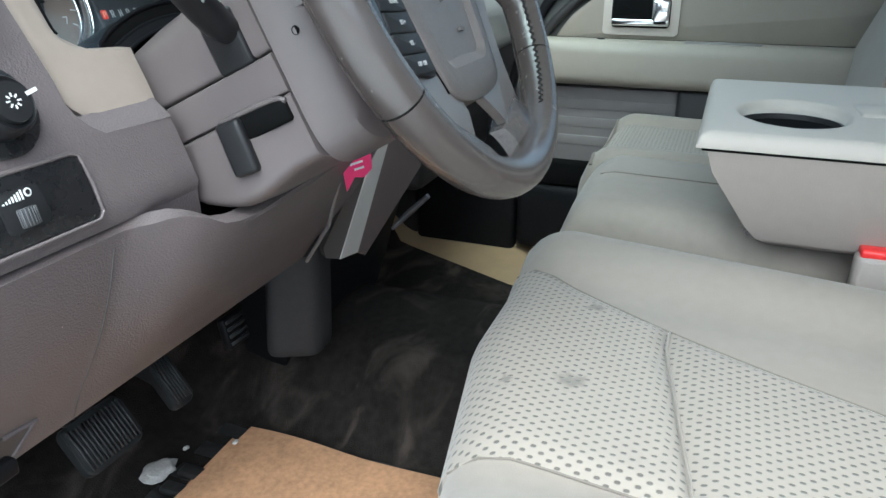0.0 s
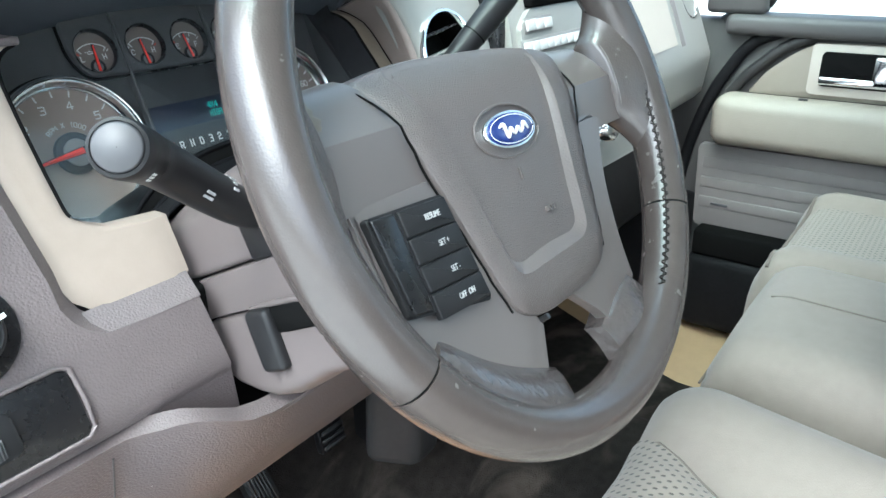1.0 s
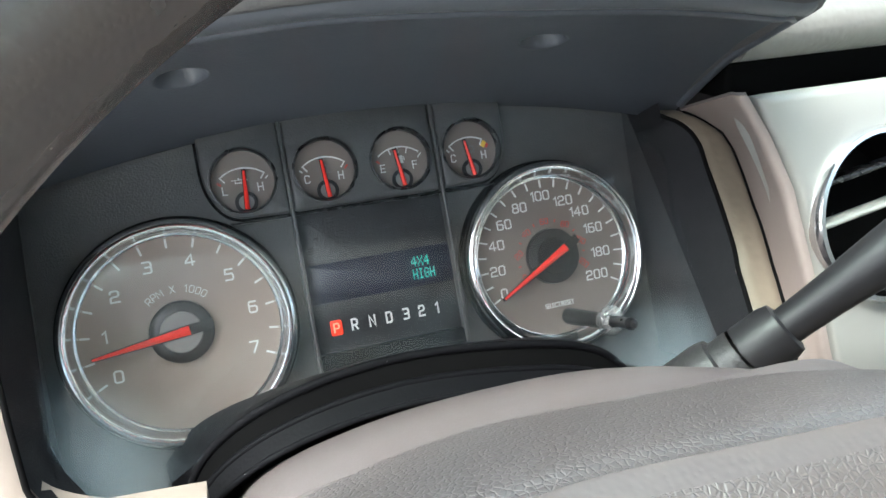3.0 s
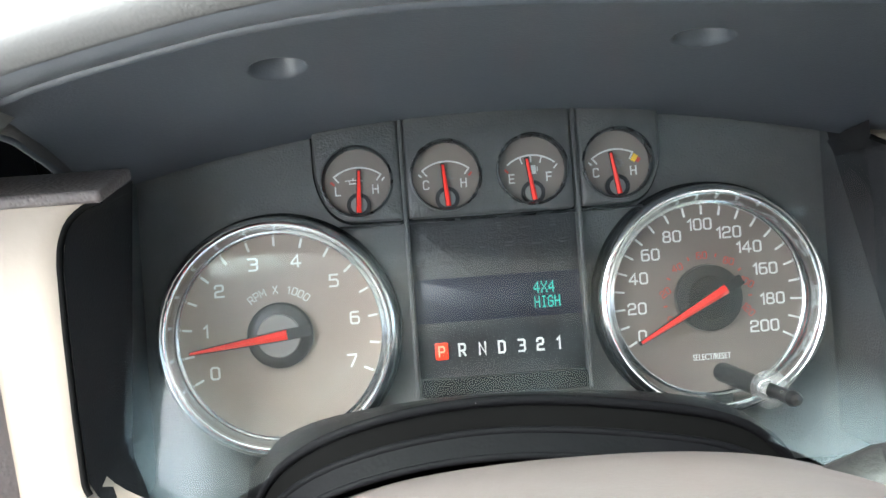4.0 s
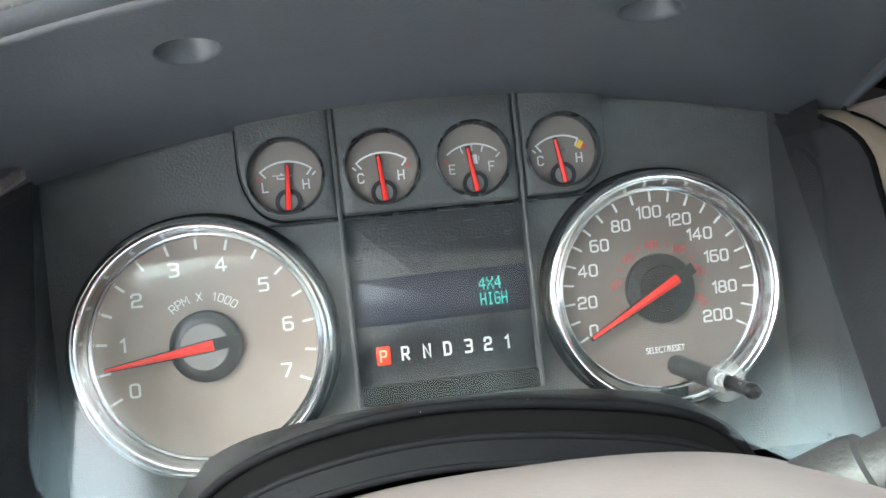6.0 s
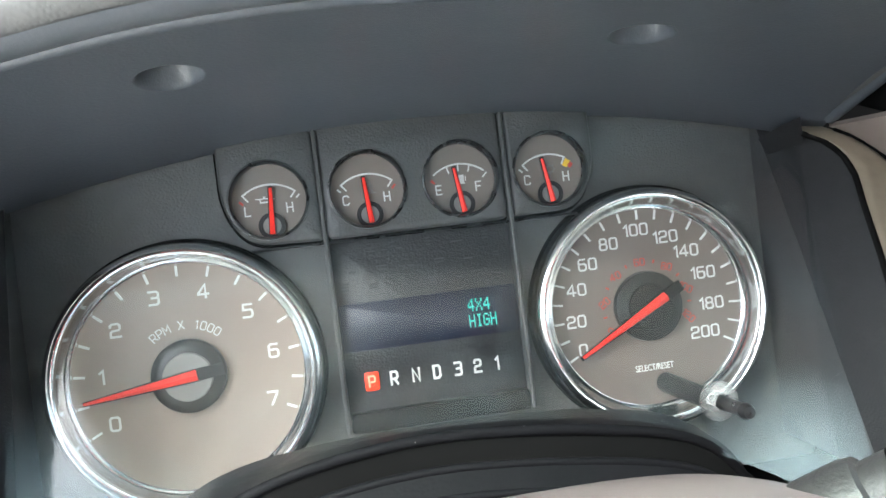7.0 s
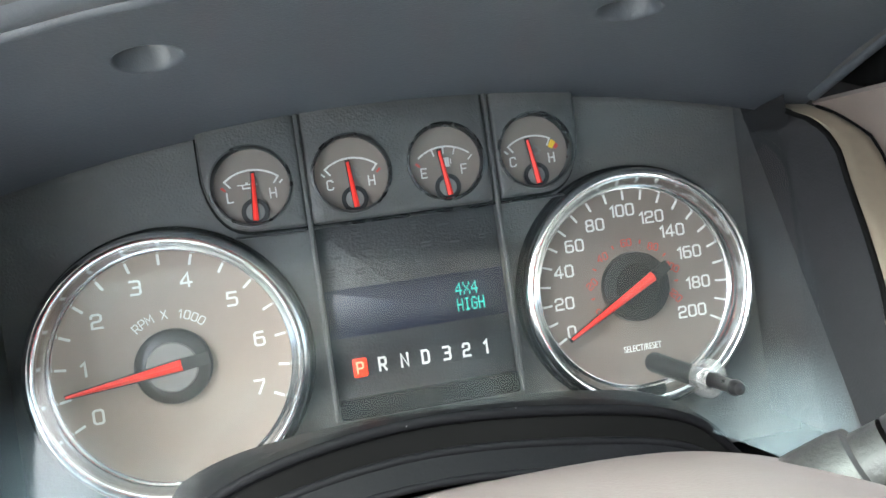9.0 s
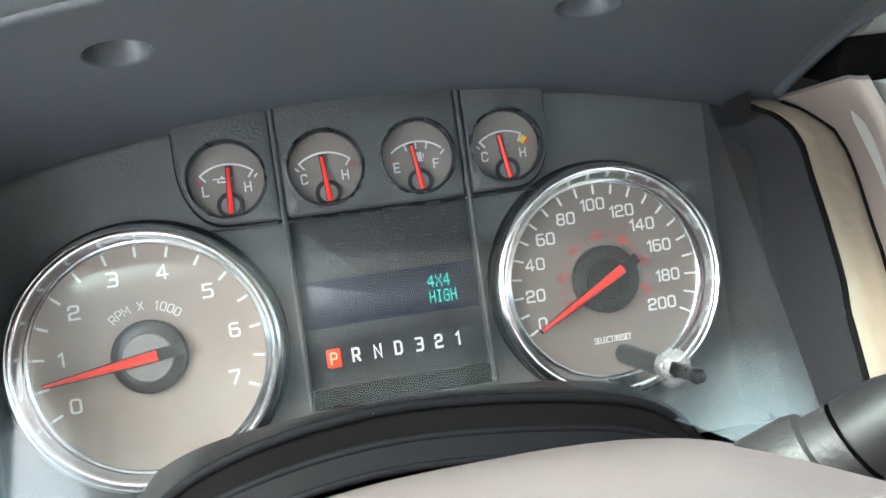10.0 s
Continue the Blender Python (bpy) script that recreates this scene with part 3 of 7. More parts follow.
part("floor", grid(carpet_pt, 48, 60, (0, 0, -0.015)), M_carpet, None,
     "worn dark grey carpet with scuffed patches", kind="structure")
part("floor", grid(lambda a, b: (0.70 + a * 0.80, -0.75 + b * 2.05, floor_z(0.70 + a * 0.80, -0.75 + b * 2.05) - 0.004), 30, 50, (0, 0, -0.05)), M_tan, None,
     "tan floor covering beside the dark carpet", kind="structure")
# unseen ground, added pale so that it bounces light through the doorway
slab("ground", [(-60, -60, -0.75), (60, -60, -0.75), (60, 60, -0.75), (-60, 60, -0.75)], (0, 0, -0.2), M_ground, "unseen ground outside the truck, pale to bounce light in")
slab("wall_front", [(-0.10, 1.26, -0.05), (1.5, 1.26, -0.05), (1.5, 1.26, 0.80), (-0.10, 1.26, 0.80)], (0, 0.04, 0), M_doordark, "dark firewall behind the dashboard")
part("ceiling", grid(lambda a, b: (-0.02 + a * 1.42, -0.75 + b * 1.22, 1.16 - 0.05 * (2 * a - 1) ** 4 - 0.04 * max(0, b - 0.8) * 5), 12, 10, (0, 0, 0.05)), M_roof, None,
     "light grey fabric headliner", kind="structure")
slab("wall_rear", [(-0.06, -0.75, 0.0), (1.46, -0.75, 0.0), (1.46, -0.75, 0.62), (-0.06, -0.75, 0.62)], (0, -0.05, 0), M_doorgrey, "grey rear wall of the cab")
slab("window_rear", [(-0.06, -0.77, 0.62), (1.46, -0.77, 0.62), (1.46, -0.77, 1.12), (-0.06, -0.77, 1.12)], (0, 0.004, 0), M_glass, "clear rear window glass").visible_shadow = False
wsh = slab("windshield", [(-0.03, 1.24, 0.80), (1.43, 1.24, 0.80), (1.36, 0.45, 1.17), (0.04, 0.45, 1.17)], (0, 0.003, 0.004), M_glass, "raked clear windshield glass")
wsh.visible_shadow = False
for sx, nm in ((-0.045, "pillar_driver"), (1.425, "pillar_passenger")):
    dx = 0.06 if sx < 0 else -0.06
    part(nm, tube([(sx, 1.26, 0.78), (sx + dx * 0.5, 0.9, 0.98), (sx + dx, 0.45, 1.17)], [0.045, 0.04, 0.04], 12, flat=0.8), M_roof, None, "light grey windshield pillar", kind="structure")
    part(nm, tube([(sx, -0.42, 0.0), (sx, -0.42, 0.6), (sx + dx, -0.45, 1.14)], [0.06, 0.06, 0.05], 12), M_doorgrey, None, "grey pillar behind the door", kind="structure")
part("wall_cowl_passenger", rbox((1.40, 0.985, -0.05), (1.52, 1.26, 0.80), 0.012), M_doordark, None, "dark kick panel of the passenger footwell", kind="structure")
part("door_sill", rbox((-0.17, -0.75, -0.12), (-0.085, 1.2, 0.035), 0.012), M_doordark, None, "dark plastic sill of the open doorway", kind="structure")
part("wall_cowl_driver", rbox((-0.10, 0.98, -0.05), (-0.04, 1.26, 0.80), 0.012), M_doordark, None, "dark kick panel beside the pedals", kind="structure")

# ---- dashboard ----
dash = thing("dashboard", (0.69, 0.80, 0.45), "taupe and silver pickup dashboard with beige trim round the gauges", "dashboard")


def zrows(z0, z1, n):
    return [z0 + (z1 - z0) * i / n for i in range(n + 1)]


def yl(z):
    """The strip beside the door stands nearer the driver towards its top."""
    return yd(min(z, 0.60)) + 0.4228 * max(0.0, z - 0.60)


# left panel with its softened return along the beige strip
def left_panel():
    bm = bmesh.new()
    # front skin as columns of quads between left edge and the outline's right edge
    zs = sorted(set([0.503, 0.512, 0.525, 0.54, 0.552, 0.562, 0.5635, 0.566, 0.57, 0.576, 0.585] + [0.60 + 0.0125 * i for i in range(13)]))

    def right(z):
        if z <= 0.5621:
            return 0.284 - (z - 0.503) / 0.059 * 0.010
        if z < 0.585:
            t = (z - 0.5621) / 0.0229
            return 0.193 + 0.022 * (1 - t) ** 2.5
        return 0.191 - 0.012 * min(1.0, max(0.0, (z - 0.60) / 0.09))
    cols = 14
    front = []
    for z in zs:
        r = right(z)
        y0 = yl(z) - 0.012
        if z < 0.512:
            y0 += 0.006
        front.append([bm.verts.new((-0.06 + (r + 0.06) * i / cols, y0, z)) for i in range(cols + 1)])
    back = []
    for z, row in zip(zs, front):
        r = right(z)
        # sloped return down to the strip
        back.append(bm.verts.new((r + (0.011 if z > 0.5621 else 0.004), yl(z) + 0.004, z)))
    for a, b in zip(front, front[1:]):
        for i in range(cols):
            bm.faces.new((a[i], a[i + 1], b[i + 1], b[i]))
    for i in range(len(zs) - 1):
        bm.faces.new((front[i][cols], back[i], back[i + 1], front[i + 1][cols]))
    low = [bm.verts.new((v.co.x, v.co.y + 0.05, v.co.z - 0.006)) for v in front[0]]
    for i in range(cols):
        bm.faces.new((low[i], low[i + 1], front[0][i + 1], front[0][i]))
    return bm


part("left_panel", left_panel(), M_dash, dash, "taupe grained panel with dust specks")
part("panel_return", grid(lambda a, b: (0.222 + (0.0625 + 0.005 * b) * a, yl(0.503) - 0.006 + 0.004 * b, 0.5035 - 0.040 * b), 8, 6, (0, 0.012, 0)), M_dash, dash)
# pale ramp under the beige trim
part("ramp", loft([[(0.192, yd(0.562) - 0.0115, 0.5625), (0.199, yd(0.574) + 0.001, 0.5745)], [(0.275, yd(0.562) - 0.0125, 0.5625), (0.278, yd(0.574) + 0.001, 0.5745)]], closed=False), M_dash, dash)


# beige frame round the cluster: strip, foot and strip
def l_in(z):
    """Inner edge of the strip beside the door: it swings towards the gauges at its top."""
    t = min(1.0, max(0.0, (z - 0.612) / 0.018))
    return float(np.interp(z, (0.612, 0.65, 0.68, 0.700, 0.707, 0.7125, 0.7165, 0.7195, 0.722), (0.2222, 0.2190, 0.2172, 0.2166, 0.2172, 0.2190, 0.2220, 0.2265, 0.234))) + 0.024 * (1 - t) ** 2.2


def trim_left():
    zs = zrows(0.573, 0.610, 5) + zrows(0.6125, 0.630, 8) + zrows(0.635, 0.695, 8) + zrows(0.698, 0.722, 14)

    def inner(z):
        if z <= 0.6121:
            return 0.281
        return l_in(z)

    def outer(z):
        t = min(1.0, (z - 0.573) / 0.015)
        return 0.201 - 0.012 * min(1.0, max(0.0, (z - 0.60) / 0.09)) + 0.012 * (1 - t) ** 2
    rows = []
    for z in zs:
        rows.append([(outer(z) + (inner(z) - outer(z)) * i / 6, yl(z) + (0.0025 if i in (0, 6) else 0.0), z) for i in range(7)])
    bm = loft(rows, closed=False)
    g = bmesh.ops.extrude_face_region(bm, geom=bm.faces[:])
    bmesh.ops.translate(bm, vec=Vector((0, 0.012, 0)), verts=[e for e in g["geom"] if isinstance(e, bmesh.types.BMVert)])
    return bm


part("end_flange", rbox((0.06, 0.779, 0.7212), (0.2345, 0.81, 0.7262), 0.0015), M_dash, dash, "taupe flange over the trim")
part("trim_joint", tube([(l_in(z), yl(z) + 0.002, z) for z in zrows(0.625, 0.7215, 50)], 0.0012, 8), M_dark, dash, "black joint line of the trim")
part("trim", trim_left(), M_beige, dash, "beige grained trim beside the gauges")


def r_in(z):
    """Inner edge of the strip between gauges and vent: it swings towards the gauges at its top."""
    return float(np.interp(z, (0.585, 0.6447, 0.654, 0.671, 0.6872, 0.6960, 0.7020, 0.7070, 0.7100, 0.7120), (0.5395, 0.5455, 0.5485, 0.5516, 0.5537, 0.5555, 0.5545, 0.5505, 0.5460, 0.5400)))


def r_out(z):
    return float(np.interp(z, (0.585, 0.645, 0.66, 0.669, 0.6833, 0.6930, 0.7008, 0.7066, 0.7100, 0.7125), (0.558, 0.566, 0.5693, 0.5705, 0.5733, 0.5742, 0.5725, 0.5652, 0.5600, 0.5530)))


def strip_right(a, b):
    z = 0.588 + (0.7122 - 0.588) * b
    return (r_in(z) * (1 - a) + r_out(z) * a, yd(z) + (0.0025 if a in (0.0, 1.0) else 0.0), z)


def vent_side(a, b):
    """Side return from the strip out to the rounded edge of the vent panel."""
    z0 = 0.588 + (0.7130 - 0.588) * b
    z1 = 0.588 + (0.734 - 0.588) * b
    p = Vector((r_out(min(z0, 0.7125)) + 0.001, yd(z0) + 0.003, z0))
    e = Vector((float(np.interp(z1, (0.588, 0.640, 0.690, 0.715, 0.734), (0.5705, 0.5640, 0.5550, 0.5450, 0.5345))), 0.742 + (z1 - 0.67) * 0.3057 + 0.0035, z1))
    c = e + Vector((-0.0010, 0.0, 0))
    f = e + Vector((0.0035, -0.0042, 0))
    if a < 0.6:
        return p.lerp(c, a / 0.6)
    k = (a - 0.6) / 0.4
    return c.lerp(f, k) + Vector((-0.0012, -0.0012, 0)) * sin(pi * k)


part("trim", grid(strip_right, 6, 40, (0, 0.014, 0)), M_beigeg, dash, "olive-beige grained trim beside the gauges")
part("trim", grid(vent_side, 20, 40, (0.004, 0.006, 0)), M_vside, dash, "smooth pinkish-beige trim edge beside the air vent")
part("trim_joint", tube([(r_out(z), yd(z) + 0.0022, z) for z in zrows(0.588, 0.7120, 40)], 0.0011, 8), M_dark, dash, "black joint line of the trim")
part("trim_joint", tube([(r_in(z), yd(z) + 0.0020, z) for z in zrows(0.588, 0.7120, 40)], 0.0012, 8), M_dark, dash, "black joint line of the trim")

# black walls from the trim back to the cluster, with a crease
def pod_wall(xt, xc, side):
    """side: -1 left, 1 right. Wing from the trim to the crease, and wall from the crease to the gauges."""
    n = 30
    tr, crs, clu = [], [], []
    for i in range(n + 1):
        t = i / n
        z = 0.585 + (0.717 - 0.585) * t
        if side > 0:
            z = 0.588 + (0.7120 - 0.588) * t
        else:
            z = 0.588 + (0.7215 - 0.588) * t
        tr.append((r_in(z) if side > 0 else l_in(z) + 0.0005, (yd(z) if side > 0 else yl(z)) + 0.004, z))
        c0, c1 = Vector((0.5375, 0.752, 0.5955)), Vector((0.5365, 0.8600, 0.7120))
        if side < 0:
            c0, c1 = Vector((xt + 0.004, 0.765, 0.590)), Vector((xt + 0.002, 0.845, 0.712))
        crs.append(c0.lerp(c1, t))
        q = MC @ Vector((xc - side * 0.004, -0.05 + 0.145 * t, -0.004))
        clu.append(q)
    return loft([tr, crs], closed=False), loft([crs, clu], closed=False)


for xt, xc, side in ((0.2175, -0.168, -1), (0.5485, 0.160, 1)):
    wing, inner_wall = pod_wall(xt, xc, side)
    part("pod_wall", wing, M_pod, dash, "black grained side wall of the gauge pod")
    part("pod_return", inner_wall, M_grain, dash, "black grained wall behind the lens")
bm = loft([[(0.5300, 0.8440, 0.7072), (0.5345, 0.8375, 0.7135), (0.5398, 0.8310, 0.7187)], [(0.5330, 0.8400, 0.7010), (0.5375, 0.8330, 0.7050), (0.5402, 0.8270, 0.7085)]], closed=False)
bmesh.ops.solidify(bm, geom=bm.faces[:], thickness=0.0014)
part("wing_tab", bm, M_pod, dash, "small raised corner of the pod wall")


# hood over the gauges: underside, lip and top pad
LIP_X = (0.200, 0.225, 0.256, 0.287, 0.305, 0.345, 0.385, 0.430, 0.473, 0.510, 0.535)
LIP_Z = (0.7570, 0.7655, 0.7720, 0.7780, 0.7810, 0.7845, 0.7838, 0.7812, 0.7783, 0.7740, 0.7695)
LIP_Y = (0.766, 0.765, 0.762, 0.756, 0.752, 0.742, 0.737, 0.735, 0.734, 0.734, 0.734)


def lip_pt(a):
    """Front edge of the hood, a from 0 (outer left) to 1 (right)."""
    x = 0.200 + 0.335 * a
    w = (-0.012, 0.0, 0.012)
    return Vector((x, sum(float(np.interp(x + o, LIP_X, LIP_Y)) for o in w) / 3, sum(float(np.interp(x + o, LIP_X, LIP_Z)) for o in w) / 3))


def back_pt(a):
    u = -0.178 + 0.356 * a
    c = 2 * a - 1
    return MC @ Vector((u, 0.106 - 0.022 * c * c, 0.0)) + Vector((0, -0.012 * abs(c) ** 3, 0.002))


DIMPLES = ((0.2990, 0.7995), (0.4482, 0.7838))
# finer steps across and along where the dimples lie
AS = np.concatenate([np.linspace(0, 0.235, 16)[:-1], np.linspace(0.235, 0.345, 60)[:-1], np.linspace(0.345, 0.685, 20)[:-1], np.linspace(0.685, 0.795, 60)[:-1], np.linspace(0.795, 1, 14)])
BS = np.concatenate([np.linspace(0, 0.24, 8)[:-1], np.linspace(0.24, 0.58, 84)[:-1], np.linspace(0.58, 1, 9)])


def under(a, b):
    a, b = float(AS[int(round(a * (len(AS) - 1)))]), float(BS[int(round(b * (len(BS) - 1)))])
    p = lip_pt(a).lerp(back_pt(a), b)
    p.z += 0.006 * sin(pi * b)
    for dx, dy in DIMPLES:
        q = sqrt(((p.x - dx) / 0.0106) ** 2 + ((p.y - dy) / 0.0100) ** 2)
        if q < 1:
            t = min(1.0, (1 - q) / 0.40)
            p.z += 0.016 * t * t * (3 - 2 * t) + 0.004 * (1 - q * q)
    return p


part("hood_underside", grid(under, len(AS) - 1, len(BS) - 1), M_hood, dash, "matt black underside of the gauge hood with two dimples", angle=60)
# padded lip: a flattened roll along the front edge, running down at both ends
lip = [lip_pt(i / 40) for i in range(41)]
lip = [under(0.0, b) for b in (0.97, 0.66, 0.33)] + lip + [under(1.0, b) for b in (0.33, 0.66, 0.97)]
lip = cr(lip, 2)
LR = [0.0105 * min(1.0, 0.30 + 0.70 * min(i, len(lip) - 1 - i) / 7) for i in range(len(lip))]
# darker than the top pad: the lip's shade is put into its colour
part("hood_lip", tube([p + Vector((0, -0.002 * r / 0.0105, 0.010 * r / 0.0105)) for p, r in zip(lip, LR)], LR, 16), M_lip_shaded, dash, "grained pad lip of the gauge hood, shade painted into its grey")
band = []
for p, r in zip(lip, LR):
    c = p + Vector((0, -0.002 * r / 0.0105, 0.010 * r / 0.0105))
    band.append([c + Vector((0, -sin(t), -cos(t))) * r * 1.05 for t in [radians(-25 + 85 * q / 8) for q in range(9)]])
part("lip_band", loft(band, closed=False), M_lipband, dash, "smooth blue-grey band under the lip")
part("hood_bead", tube([p + Vector((0, 0.002, -0.001)) for p in lip], 0.0025, 10), M_hood, dash)


def top_pad(a, b):
    p = lip_pt(a) + Vector((0, 0.004, 0.019))
    q = Vector((0.13 + 0.50 * a, 1.23, 0.80))
    r = p.lerp(q, b)
    r.z += 0.03 * sin(pi * b) ** 0.8
    return r


part("top_pad", grid(top_pad, 24, 16, (0, 0, -0.008)), M_pad, dash, "grey grained dashboard top pad")
part("top_pad", grid(lambda a, b: (0.545 + 0.87 * a, 0.785 + 0.45 * b, 0.746 + 0.045 * sin(pi * (0.12 + 0.75 * b)) - 0.006 * b), 20, 14, (0, 0, -0.012)), M_pad, dash, "grey grained dashboard top pad")
part("pad_edge", tube([(0.548, 0.787, 0.758), (0.80, 0.785, 0.758), (1.10, 0.787, 0.756), (1.41, 0.80, 0.751)], 0.014, 12), M_pad, dash)
part("top_pad", grid(lambda a, b: (-0.05 + 0.26 * a, 0.75 + 0.50 * b, 0.742 + 0.05 * b + 0.02 * sin(pi * b) + 0.015 * a), 10, 12, (0, 0, -0.012)), M_pad, dash)
# solid black filler: shade of the gap is in its colour
part("shadow_gap", rbox((0.56, 0.802, 0.722), (1.41, 0.84, 0.748), 0.003), M_dark, dash, "black filler painted for the shaded gap under the top pad")


def lean(y0, z0, z1, x0, x1, tilt, bev, depth=0.03):
    """A slab on the dash, leaning back by tilt degrees."""
    m = frame_at((0, y0, z0), tilt)
    h = (z1 - z0) / cos(radians(tilt))
    return prism(rounded([(x0, 0), (x1, 0), (x1, h), (x0, h)], bev[0]), -depth, 0, bev[1], 3, m), m


MV = frame_at((0.610, 0.742, 0.671), 17)  # right-hand gauge-side air vent


def vent(m, r, parent, lab, deep=0.03):
    v = part("air_vent", lathe([(r * 1.13, -0.012), (r * 1.13, 0.002), (r * 1.09, 0.005), (r * 1.03, 0.005), (r * 0.99, 0.001), (r * 0.97, -0.012)], m=m, seg=56), M_chrome, parent, lab)
    part("vent_cup", lathe([(r * 0.98, 0.0), (r * 0.95, -deep), (0.0005, -deep - 0.001)], m=m, seg=40), M_dark, v, "dark round duct")
    for k in (-0.45, 0.1, 0.6):
        w = sqrt(1 - k * k) * r * 0.93
        part("vane", xform(rbox((-w, k * r - 0.0012, -0.012), (w, k * r + 0.0012, 0.0), 0.0008, 1), m @ Matrix.Rotation(radians(8), 4, 'Z')), M_silver if k == 0.1 else M_blacks, v)
    return v


def holed_panel(m, outline, hole, depth):
    """A rounded plate, softened at its edge, with a round hole at the local origin."""
    k = 72
    ol = outline

    def edge(a):
        d = Vector((cos(a), sin(a)))
        best = None
        for i in range(len(ol)):
            p, q = Vector(ol[i]), Vector(ol[(i + 1) % len(ol)])
            e = q - p
            den = d.x * e.y - d.y * e.x
            if abs(den) < 1e-12:
                continue
            t = (p.x * e.y - p.y * e.x) / den
            s = (p.x * d.y - p.y * d.x) / den
            if t > 0 and -1e-6 <= s <= 1 + 1e-6 and (best is None or t > best):
                best = t
        return d * best
    ring = [edge(2 * pi * i / k) for i in range(k)]
    circ = [Vector((hole * cos(2 * pi * i / k), hole * sin(2 * pi * i / k))) for i in range(k)]

    def lev(f, n):
        return [(p.x * f, p.y * f, n) for p in ring]
    rings = [lev(1.0, -depth), lev(1.0, -0.010), lev(0.985, -0.004), lev(0.95, -0.001), lev(0.91, 0.0)]
    for t in (0.5, 1.0):
        rings.append([(p.x * 0.91 * (1 - t) + c.x * t, p.y * 0.91 * (1 - t) + c.y * t, 0.0) for p, c in zip(ring, circ)])
    rings.append([(c.x, c.y, -depth) for c in circ])
    return loft(rings, caps=False, m=m)


part("vent_panel", holed_panel(MV, rounded([(-0.0340, -0.088), (0.076, -0.088), (0.076, 0.066), (-0.0690, 0.066), (-0.0480, 0.020)], [0.02, 0.02, 0.026, 0.006, 0.06], 7), 0.042, 0.02), M_silver, dash, "silver-grey satin vent surround")
vent(MV, 0.0385, dash, "round chrome-ringed air vent")
MVL = frame_at((0.133, yl(0.668) - 0.012, 0.668), 36)
vent(MVL, 0.036, dash, "round chrome-ringed air vent", 0.0)

# centre stack and the passenger side
bm, MS = lean(0.690, 0.50, 0.725, 0.700, 1.0, 12, (0.012, 0.006), 0.10)
part("dash_centre", bm, M_silver, dash, "silver-grey middle of the dash")
part("centre_gap", rbox((0.688, 0.735, 0.50), (0.706, 0.80, 0.725), 0.002), M_blacks, dash)
# solid block, its near-black stands for the shade inside the tray
part("tray_shade", rbox((0.735, 0.725, 0.704), (0.96, 0.78, 0.728), 0.003), M_dark, dash, "black block painted for the shade in the tray above the radio")
part("centre_flank", rbox((0.640, 0.785, 0.29), (0.70, 0.90, 0.60), 0.012), M_duct, dash, "dark side of the centre stack")


def pass_face(z):
    return float(np.interp(z, (0.44, 0.50, 0.57, 0.72, 0.75), (0.80, 0.725, 0.715, 0.775, 0.80)))


part("passenger_panel", grid(lambda a, b: (0.95 + 0.46 * a, pass_face(0.49 + 0.25 * b) + 0.02 * a, 0.49 + 0.25 * b), 10, 18, (0, 0.03, 0)), M_silver, dash, "silver-grey passenger side dash face")
part("airbag_door", grid(lambda a, b: (0.96 + 0.305 * a, pass_face(0.605 + 0.125 * b) - 0.006 + 0.02 * a, 0.605 + 0.125 * b), 8, 8, (0, 0.02, 0)), M_vinyl_l, dash, "pale smooth passenger airbag door")
part("end_strip", grid(lambda a, b: (1.268 + 0.016 * a, pass_face(0.60 + 0.135 * b) - 0.007 + 0.02, 0.60 + 0.135 * b), 2, 8, (0, 0.02, 0)), M_doorgrey, dash)
vent(frame_at((1.365, 0.775, 0.665), 22), 0.030, dash, "round chrome-ringed air vent", 0.0)
part("glove_box", rbox((0.99, 0.80, 0.27), (1.40, 1.0, 0.49), 0.02), M_doordark, dash, "dark glove box door")


# knee panel: hangs from the lower edge and slopes away from the driver
def knee(a, b):
    x = -0.06 + 0.625 * a
    top_z = 0.499
    if x > 0.225:
        top_z = float(np.interp(x, (0.225, 0.238, 0.252, 0.270, 0.291, 0.323, 0.367, 0.407, 0.441, 0.57), (0.5005, 0.5005, 0.494, 0.484, 0.479, 0.479, 0.482, 0.483, 0.486, 0.490)))
    z = top_z + (0.318 - top_z) * b
    t = min(1.0, max(0.0, (x - 0.195) / 0.06))
    y0 = 0.690 - 0.030 * t * t * (3 - 2 * t)
    y = y0 + (0.785 - y0) * b
    y -= 0.012 * sin(pi * min(1.0, b * 1.2)) * 0.6
    return (x, y, z)


part("knee_panel", grid(knee, 72, 16, (0, 0.015, 0.004)), M_dash, dash, "taupe grained knee panel under the column")
part("knee_lip", tube([Vector(knee(i / 40, 0.0)) + Vector((0, 0.006, -0.003)) for i in range(19, 41)], [0.0050 * min(1.0, 0.15 + i / 6) for i in range(22)], 14), M_dash, dash)
# solid block added behind the lip, painted as the shade of the opening
part("column_well_shade", rbox((0.245, 0.718, 0.44), (0.60, 0.83, 0.56), 0.004), M_dark, dash, "black block painted for the shade round the column")
part("panel_joint", tube([Vector(knee((0.252 + 0.011 * b) / 0.625, b)) for b in [0.06 + 0.94 * q / 24 for q in range(25)]], 0.0008, 6), M_slate, dash, "dark joint line in the knee panel")
RECESS = [(0.060, 0.3660), (0.1278, 0.3571), (0.1560, 0.3532), (0.1380, 0.3220), (0.060, 0.3300)]
# flat plate, darker than the panel: the recess's shade is painted on
part("release_recess_plate", loft([[(x, knee(0.2, (0.499 - z) / 0.181)[1] + d, z) for x, z in RECESS] for d in (-0.0016, 0.004)]), M_slate, dash, "flat plate with the bonnet release recess's shade painted in")
